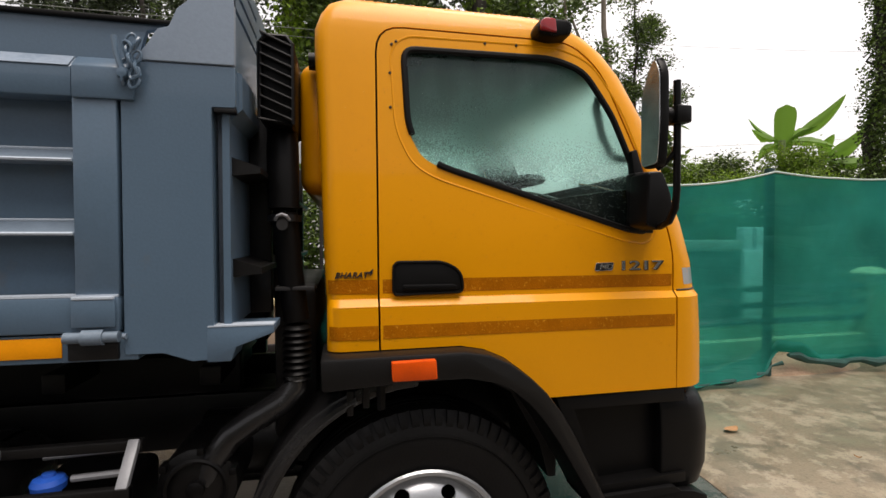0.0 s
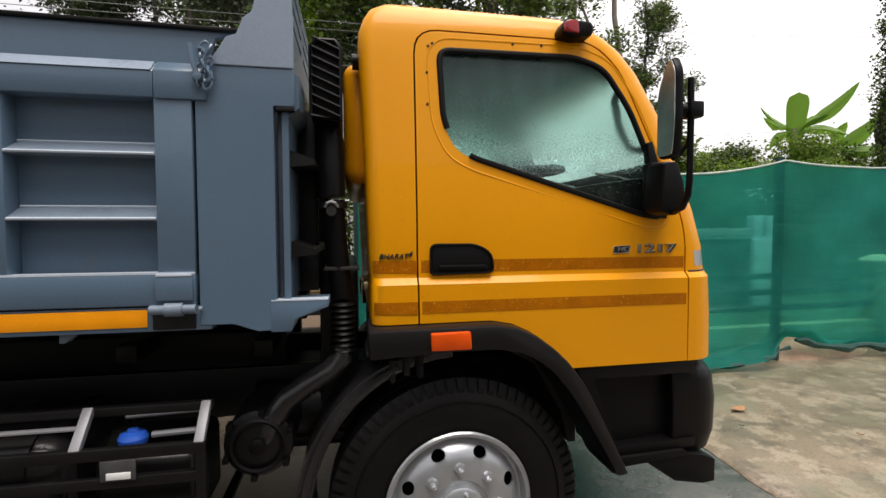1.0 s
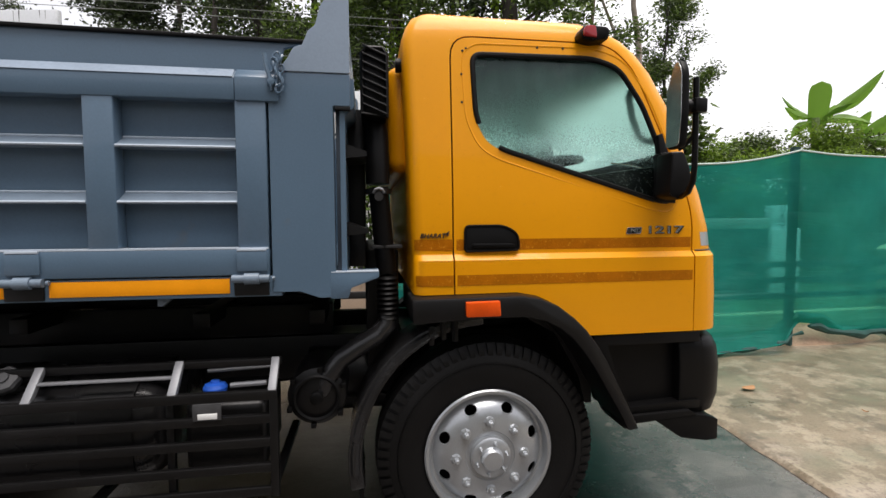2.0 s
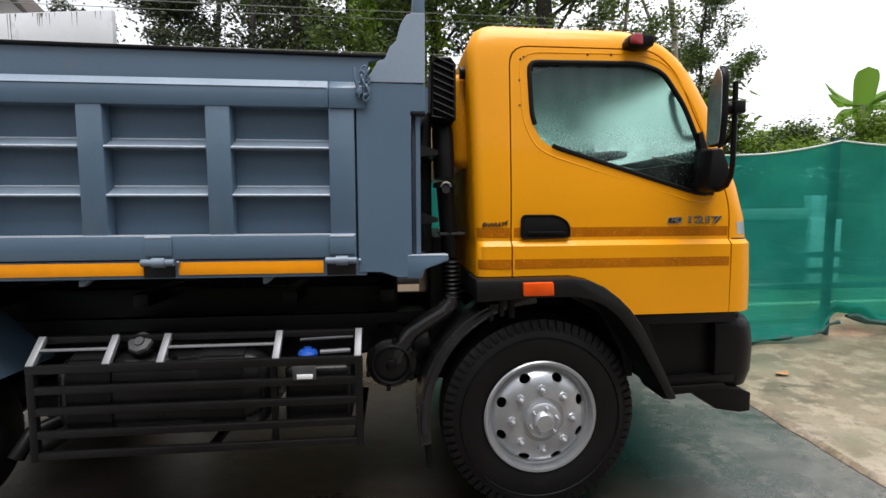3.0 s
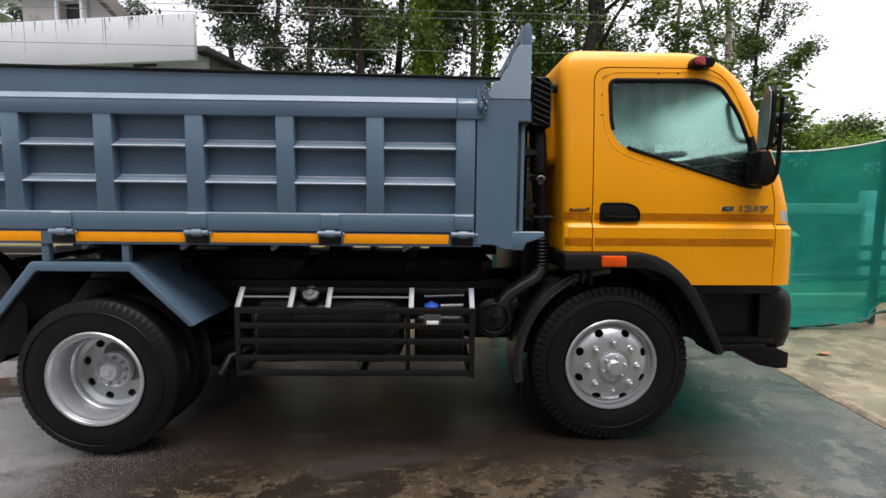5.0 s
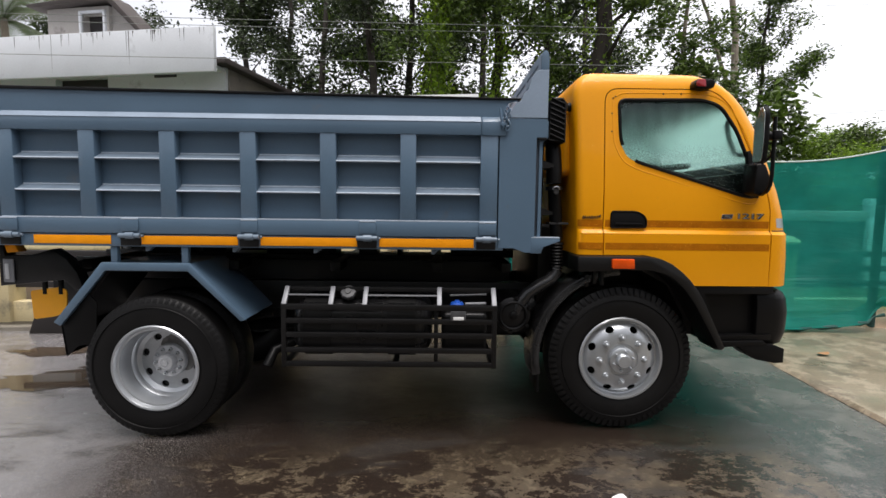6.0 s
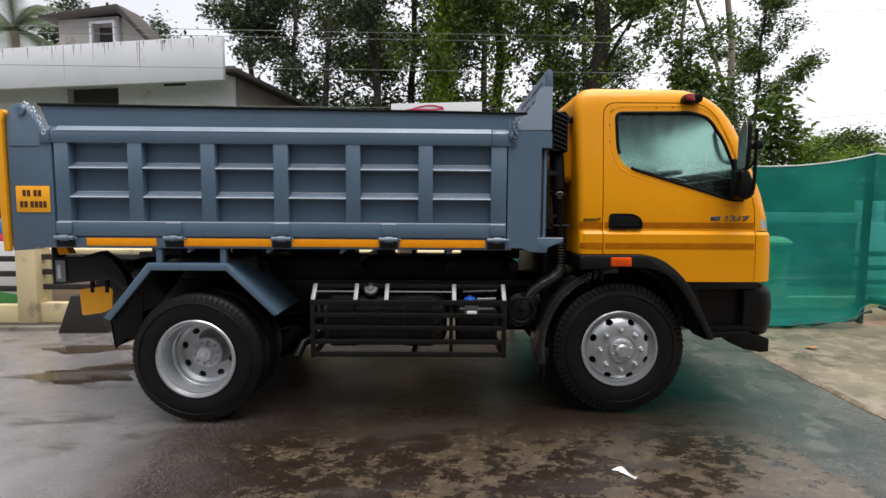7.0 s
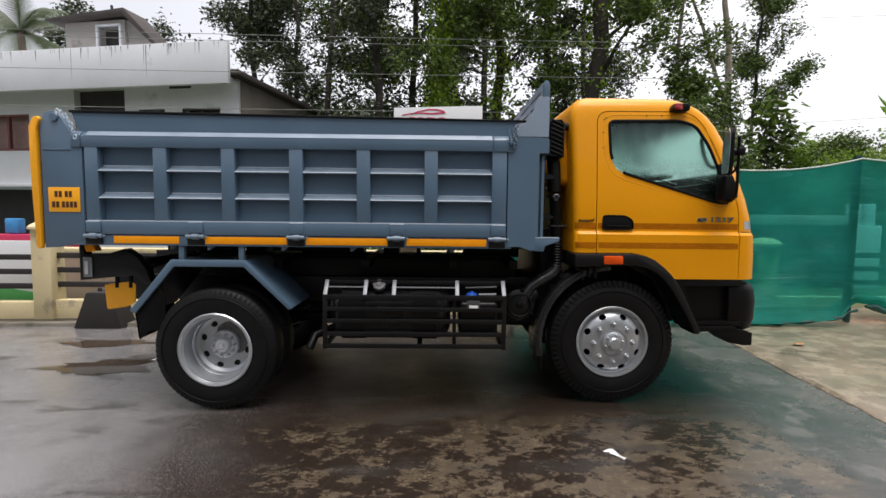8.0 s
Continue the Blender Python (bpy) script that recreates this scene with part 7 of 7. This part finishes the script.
tree(-0.6, 15.0, 15, 0.2, 15, (4.0, 14.5), 6200, 0.26, spread=3.0, leaf=LEAF_DARK)
tree(-3.2, 19.0, 15, 0.2, 16, (4.0, 15), 6000, 0.3, spread=3.4, leaf=LEAF)
tree(-6.0, 23.0, 15, 0.22, 17, (4.0, 15), 6000, 0.32, spread=3.0, leaf=LEAF_DARK)
tree(0.6, 20.0, 17, 0.22, 18, (3.0, 17), 6500, 0.3, spread=3.5, leaf=LEAF_DARK)
tree(4.0, 19.0, 17, 0.2, 19, (3.0, 17), 7000, 0.3, spread=3.5, leaf=LEAF)
tree(8.0, 17.0, 15, 0.16, 20, (4.0, 14), 3000, 0.26, spread=2.4, leaf=LEAF)
tree(10.6, 14.0, 14, 0.10, 21, (7.0, 9.5), 1500, 0.22, spread=1.3, bark=PALEBARK, leaf=LEAF)
tree(16.0, 19.9, 18, 0.22, 22, (15, 18), 1200, 0.3, spread=2.4, bark=PALEBARK, lean=(-0.6, 0), label="bare pale leaning trunk with a high sparse crown")
tree(19.6, 21.3, 14.5, 0.16, 23, (13.8, 15), 500, 0.26, spread=1.2, bark=PALEBARK, lean=(-5.6, 0), label="thin bare pale trunk leaning over the shrubs")
tree(19.3, 23.0, 16, 0.13, 24, (8.2, 15.5), 6500, 0.25, spread=1.75, blobs_n=13, forks=13, leaf=LEAF, ratio=0.42, label="slender tree with drooping feathery leaves")
tree(15.0, 7.2, 12, 0.18, 25, (4.5, 11.5), 900, 0.12, spread=0.5, vine=5200, vine_leaf=0.075, lean=(0.8, 0.3), label="leaning trunk wrapped in creeper")
tree(-7.6, 21.0, 15, 0.2, 27, (6.0, 15), 8500, 0.28, spread=2.7, blobs_n=12, leaf=LEAF_DARK)
tree(-16.5, 24.0, 13, 0.2, 26, (7.0, 13), 5000, 0.3, spread=3.2, leaf=LEAF_DARK)
tree(10.6, 13.4, 7.2, 0.09, 51, (4.4, 6.6), 2300, 0.26, spread=0.95, leaf=LEAF, ratio=0.5)
for x, y, z, rx, ry, rz, c, s, lf, sd in ((12.4, 13.0, 3.0, 1.8, 1.4, 1.6, 4500, 0.2, LEAF, 31), (15.9, 13.3, 3.3, 1.9, 1.2, 1.3, 6000, 0.17, LEAF_LIGHT, 32), (19.3, 13.0, 3.2, 2.4, 1.5, 1.3, 6000, 0.18, LEAF, 33), (10.0, 11.0, 3.6, 1.4, 1.2, 2.0, 5000, 0.2, LEAF, 34),
                                  (23.0, 12.0, 2.6, 2.6, 1.5, 1.2, 5000, 0.17, LEAF_LIGHT, 35), (16.4, 10.1, 3.6, 1.5, 0.7, 1.0, 4500, 0.15, LEAF_LIGHT, 43), (14.0, 10.4, 3.3, 1.3, 0.8, 0.9, 4500, 0.15, LEAF, 44), (18.5, 10.0, 3.5, 1.6, 0.8, 1.0, 4500, 0.16, LEAF, 45), (13.2, 8.9, 2.6, 1.3, 0.7, 0.9, 4200, 0.13, LEAF_LIGHT, 36), (15.6, 8.6, 2.7, 1.4, 0.8, 0.9, 4200, 0.13, LEAF_LIGHT, 37), (18.0, 8.8, 2.8, 1.8, 0.8, 1.0, 4200, 0.14, LEAF, 38), (11.1, 13.2, 4.9, 1.15, 1.0, 1.5, 4300, 0.18, LEAF, 46), (7.2, 14.5, 6.0, 1.9, 1.0, 2.0, 6500, 0.17, LEAF_DARK, 48), (9.6, 15.0, 5.2, 1.5, 1.0, 1.5, 5000, 0.17, LEAF_DARK, 49), (14.0, 13.6, 4.5, 0.95, 0.8, 1.5, 750, 0.46, LEAF, 47),
                                  (3.0, 9.0, 2.0, 2.4, 1.0, 1.4, 2400, 0.2, LEAF, 39), (-0.5, 8.0, 1.2, 2.0, 0.9, 0.9, 1800, 0.16, LEAF_LIGHT, 40), (6.5, 9.0, 2.2, 2.2, 1.0, 1.6, 2400, 0.22, LEAF_DARK, 41), (-3.0, 9.0, 1.1, 1.6, 0.8, 0.8, 1200, 0.16, LEAF, 42)):
    shrub(x, y, z, rx, ry, rz, c, s, lf, sd)
banana(16.2, 10.7, 4.6, [((0, -0.3), (0.10, 1.12), 0.29, 0.0, 0), ((0.15, 0.1), (1.5, 1.25), 0.21, -0.14, 0), ((-0.1, 0.15), (-0.9, 0.95), 0.07, 0.1, 0.3), ((-0.1, 0.1), (-0.78, 0.5), 0.14, 0.08, 0.5),
                           ((0.1, 0.0), (0.85, 0.42), 0.14, 0.1, 0.4), ((0.0, 0.0), (1.3, -0.2), 0.16, 0.12, 0.2), ((0, 0), (-0.6, -0.5), 0.16, -0.15, 0.2)])
banana(17.3, 10.4, 4.1, [((0, 0), (1.05, 0.85), 0.25, -0.15, 0.1), ((0, 0), (1.6, 0.15), 0.2, -0.25, 0.2), ((0, 0), (-0.8, 0.2), 0.2, 0.2, 0.2), ((0, 0), (0.3, 0.7), 0.2, 0.05, 0.2)])
palm(-17.0, 18.5, 9.6, 6)


def woods():
    """The far edge of the wood, too dense to tell tree from tree."""
    rng = random.Random(5)
    blobs = []
    while len(blobs) < 300:
        x, y, z = rng.uniform(-12, 14), rng.uniform(19, 27), 1 + 16 * rng.random() ** 0.9
        if x < -7 and z > 8.5 + 1.2 * (x + 12):
            continue
        if x > 8.5 and (z > 13 - 1.3 * (x - 8.5) or rng.random() < 0.45):
            continue
        if abs(x - (1.85 - 0.38 * (y + 3.9))) < 0.7:
            continue
        r = rng.uniform(0.5, 1.15)
        blobs.append(((x, y, z), (r, r, r * 0.75)))
    w = cloud("woods", blobs, 13500, 0.25, LEAF_DARK, None, 91, ratio=0.5)
    tagged(w, "dense dark green wood behind the house", "woods", kind="stuff")
    far = [((17 + 3.4 * i, 30 + rng.uniform(-2, 2), 2.6 + rng.uniform(-0.4, 0.6)), (2.6, 1.6, 1.9)) for i in range(9)]
    w = cloud("woods", far, 9000, 0.3, LEAF_LIGHT, None, 92, ratio=0.5)
    tagged(w, "low far line of bright green trees", "woods", kind="stuff")


woods()


def lawn():
    bm = bmesh.new()
    bm.faces.new([bm.verts.new((x, y, ground_z(x) + 0.02)) for x, y in [(-40, 4.0), (-7, 4.0), (9, 4.3), (40, 4.5), (60, 70), (9, 70), (-7, 70), (-60, 70)]])
    bmesh.ops.triangulate(bm, faces=bm.faces[:])
    tagged(part("lawn", bm, GRASSY, smooth=0), "rough grass and earth behind the boundary wall", "lawn", kind="structure")


GRASSY = shade("rough_grass", (0.042, 0.075, 0.022), 0.9, var=0.4, scale=1.5, fine=40, bump=0.6, stain=(0.14, 0.10, 0.06), stain_scale=0.8)
lawn()


def cables():
    for i, (a, b, sag) in enumerate((((-30, 9.5, 6.78), (8, 9.5, 6.33), 0.08), ((-30, 9.7, 6.68), (8, 9.7, 6.23), 0.08), ((-30, 9.4, 5.61), (8, 9.4, 5.36), 0.06), ((-30, 9.6, 4.60), (8, 9.6, 4.45), 0.06),
                                     ((8, 16, 5.0), (60, 22, 11.5), 0.8), ((8, 16, 4.4), (60, 22, 10.0), 0.8), ((8, 16, 4.0), (60, 22, 9.2), 0.8), ((8, 15, 9.0), (60, 22, 16.0), 0.8))):
        P = [tuple(Vector(a).lerp(Vector(b), k / 24) - Vector((0, 0, sag * 4 * (k / 24) * (1 - k / 24)))) for k in range(25)]
        tagged(part("power_cable", tube(P, 0.008, 5), WIRE), "thin grey overhead power cable", "cable", "overhead cables")


cables()


def light_block_wall():
    """Plain dark wall added unseen behind the camera; it darkens reflections and side light."""
    w = part("unseen_wall", box(-40, 45, -11.4, -11.0, -0.2, 5.2, 0.02), UNSEENWALL)
    tagged(w, "plain dark wall added unseen to darken reflections", "wall", kind="structure")


UNSEENWALL = shade("unseen_wall_plaster", (0.09, 0.095, 0.075), 0.85, var=0.35, scale=0.8, fine=20, bump=0.3, stain=(0.04, 0.05, 0.03), stain_scale=0.6, stain_cut=0.5)
light_block_wall()


# ---- small things on the ground ----
def litter():
    bm = bmesh.new()
    rows = []
    for k in range(12):
        s = k / 11
        x, y = 3.045 + 0.085 * s, -0.695 - 0.13 * s + 0.012 * math.sin(7 * s)
        w0 = 0.042 * max(0, 1 - 1.8 * s) ** 0.7 + 0.008 + (0.007 if k > 9 else 0)
        rows.append([bm.verts.new((x + w0 * q * 0.8, y + w0 * q * 0.4, ground_z(x) + 0.006 + 0.012 * noise.noise((s * 6, q * 2, 1)) + 0.01 * (1 - abs(q)))) for q in (-1, -0.3, 0.3, 1)])
    for p, q in zip(rows, rows[1:]):
        for j in range(3):
            bm.faces.new((p[j], p[j + 1], q[j + 1], q[j]))
    tagged(part("paper_scrap", bm, PAPER), "crumpled wet white paper scrap on the asphalt", "paper scrap")
    for x, y, s, a in ((6.38, 1.96, 0.17, 0.3), (-1.35, 1.42, 0.07, 1.0), (6.9, 1.3, 0.05, 2.0)):
        bm = bmesh.new()
        rows = []
        for k in range(7):
            t = k / 6
            w0 = s * 0.28 * math.sin(math.pi * (0.05 + 0.9 * t))
            cx, cy = x + (t - 0.5) * s * math.cos(a), y + (t - 0.5) * s * math.sin(a)
            z = ground_z(x) + (0.045 if x > 5 else 0.006) + 0.012 * (2 * t - 1) ** 2
            rows.append([bm.verts.new((cx - w0 * q * math.sin(a), cy + w0 * q * math.cos(a), z + 0.006 * abs(q))) for q in (-1, 0, 1)])
        for p, q in zip(rows, rows[1:]):
            for j in range(2):
                bm.faces.new((p[j], p[j + 1], q[j + 1], q[j]))
        tagged(part("fallen_leaf", bm, DRYLEAF if x > 5 else PAPER), "curled dry brown leaf on the ground" if x > 5 else "pale fallen leaf beside the puddle", "leaf", "fallen leaves")


litter()


def by_the_wall():
    b = prism([(-3.72, 0.0), (-3.52, 0.53), (-3.18, 0.53), (-3.02, 0.0)], 2.95, 3.3, 0.015)
    b = lathe([(0.03, 0.0), (0.03, 0.03), (0.02, 0.05), (0.001, 0.05)], -3.42, 3.1, 0.53, 10, b, axis="z")
    b.transform(Matrix.Translation((0.32, 0, ground_z(-3.4))))
    tagged(part("concrete_block", b, BLOCK), "dark tapered concrete block standing by the wall", "block")
    for y0 in (0.30,):
        pl = part("reflector_plate", prism(rounded([(-1.07, 0.765), (-1.085, 0.985), (-0.86, 1.015), (-0.81, 0.99), (-0.82, 0.83), (-0.90, 0.79)], 0.02, 3), y0, y0 + 0.012, 0.002), PLATE, truck, "orange painted plate hung under the tail")
        for x in (-0.99, -0.87):
            part("strap", box(x, x + 0.03, y0 - 0.004, y0 + 0.016, 0.96, 1.09, 0.002), BLACK, pl)


by_the_wall()


def rain_drops():
    """Beads of rain on the near door and along the roof edge."""
    rng = random.Random(9)
    V, F = [], []
    for i in range(1500):
        if i < 260:
            x, z = rng.uniform(3.1, 3.95), rng.uniform(2.625, 2.652)
        else:
            x, z = rng.uniform(3.05, 4.4), rng.uniform(1.15, 2.6)
        if z < 1.34 and x < 3.95:
            continue
        y = cab_y(z, x) - 0.0005
        r = rng.choice((0.0012, 0.0016, 0.002, 0.0028)) * (1.7 if i < 260 else 1)
        if any((x - 3.37) ** 2 < 0.016 and abs(z - 1.58) < 0.07 for _ in (0,)):
            continue
        if 3.27 < x < 4.27 and z > 2.0 - (x - 3.42) * 0.285 - 0.03 and z < 2.46:
            y += 0.016
        b = len(V)
        V.append((x, y - r * 0.8, z))
        for k in range(6):
            a = math.pi * k / 3
            V.append((x + r * math.cos(a), y, z + r * math.sin(a)))
            F.append((b, b + 1 + k, b + 1 + (k + 1) % 6))
    me = bpy.data.meshes.new("rain_drops")
    me.from_pydata(V, [], F)
    d = part("rain_drops", me, DROP, None, smooth=180)
    tagged(d, "clear beads of rain on the cab's side", "rain drops", kind="stuff")


def window_beads():
    """Beads on the near window, thickest towards its lower front corner; their pale colour stands in for sky light."""
    rng = random.Random(21)
    V, F = [], []
    n = 0
    while n < 1500:
        x, z = rng.uniform(3.29, 4.28), rng.uniform(1.75, 2.45)
        if z < 1.985 - (x - 3.43) * 0.302 + 0.02 or x > 4.28 - (z - 1.925) * 0.42 - 0.02:
            continue
        if rng.random() > 0.25 + 0.75 * smoothstep(0.1, 0.75, (x - 3.3) * 0.8 + (2.25 - z) * 0.7):
            continue
        n += 1
        y, r = cab_y(z, x) + 0.0152, rng.choice((0.0005, 0.0005, 0.0006, 0.0007, 0.0008, 0.001, 0.0013))
        b = len(V)
        V.append((x, y - r * 0.6, z))
        for k in range(6):
            a = math.pi * k / 3
            V.append((x + r * math.cos(a), y, z + r * math.sin(a) * 1.25))
            F.append((b, b + 1 + k, b + 1 + (k + 1) % 6))
    me = bpy.data.meshes.new("rain_drops")
    me.from_pydata(V, [], F)
    tagged(part("rain_drops", me, BEAD, None, smooth=180), "rain beads on the cab window, sky glint in their pale colour", "rain drops", kind="stuff")


# Pale colour in place of the sky seen through each drop.
BEAD = shade("sky_glint_bead", (0.42, 0.54, 0.52), 0.12, var=0.2, scale=40, bump=0.0)
window_beads()
DROP = bpy.data.materials.new("water_bead")
DROP.use_nodes = True
DROP.node_tree.nodes["Principled BSDF"].inputs["Transmission Weight"].default_value = 1.0
DROP.node_tree.nodes["Principled BSDF"].inputs["Roughness"].default_value = 0.02
DROP.node_tree.nodes["Principled BSDF"].inputs["IOR"].default_value = 1.33
rain_drops()


def hoarding():
    """White sheet boards standing behind the rails, with a green painted curve."""
    h = part("hoarding", box(-10.5, -4.38, 4.02, 4.06, 0.02, 1.12, 0.004), SIGN)
    tagged(h, "white sheet boards standing behind the wall's rails", "hoarding")
    cv = [(-6.9 + 0.1 * k, 0.20 + 0.16 * math.sin(math.pi * k / 24)) for k in range(25)] + [(-4.5, 0.10), (-6.9, 0.10)]
    part("painted_curve", prism(cv, 4.012, 4.017), GREENPAINT, h, "green painted curve")


hoarding()
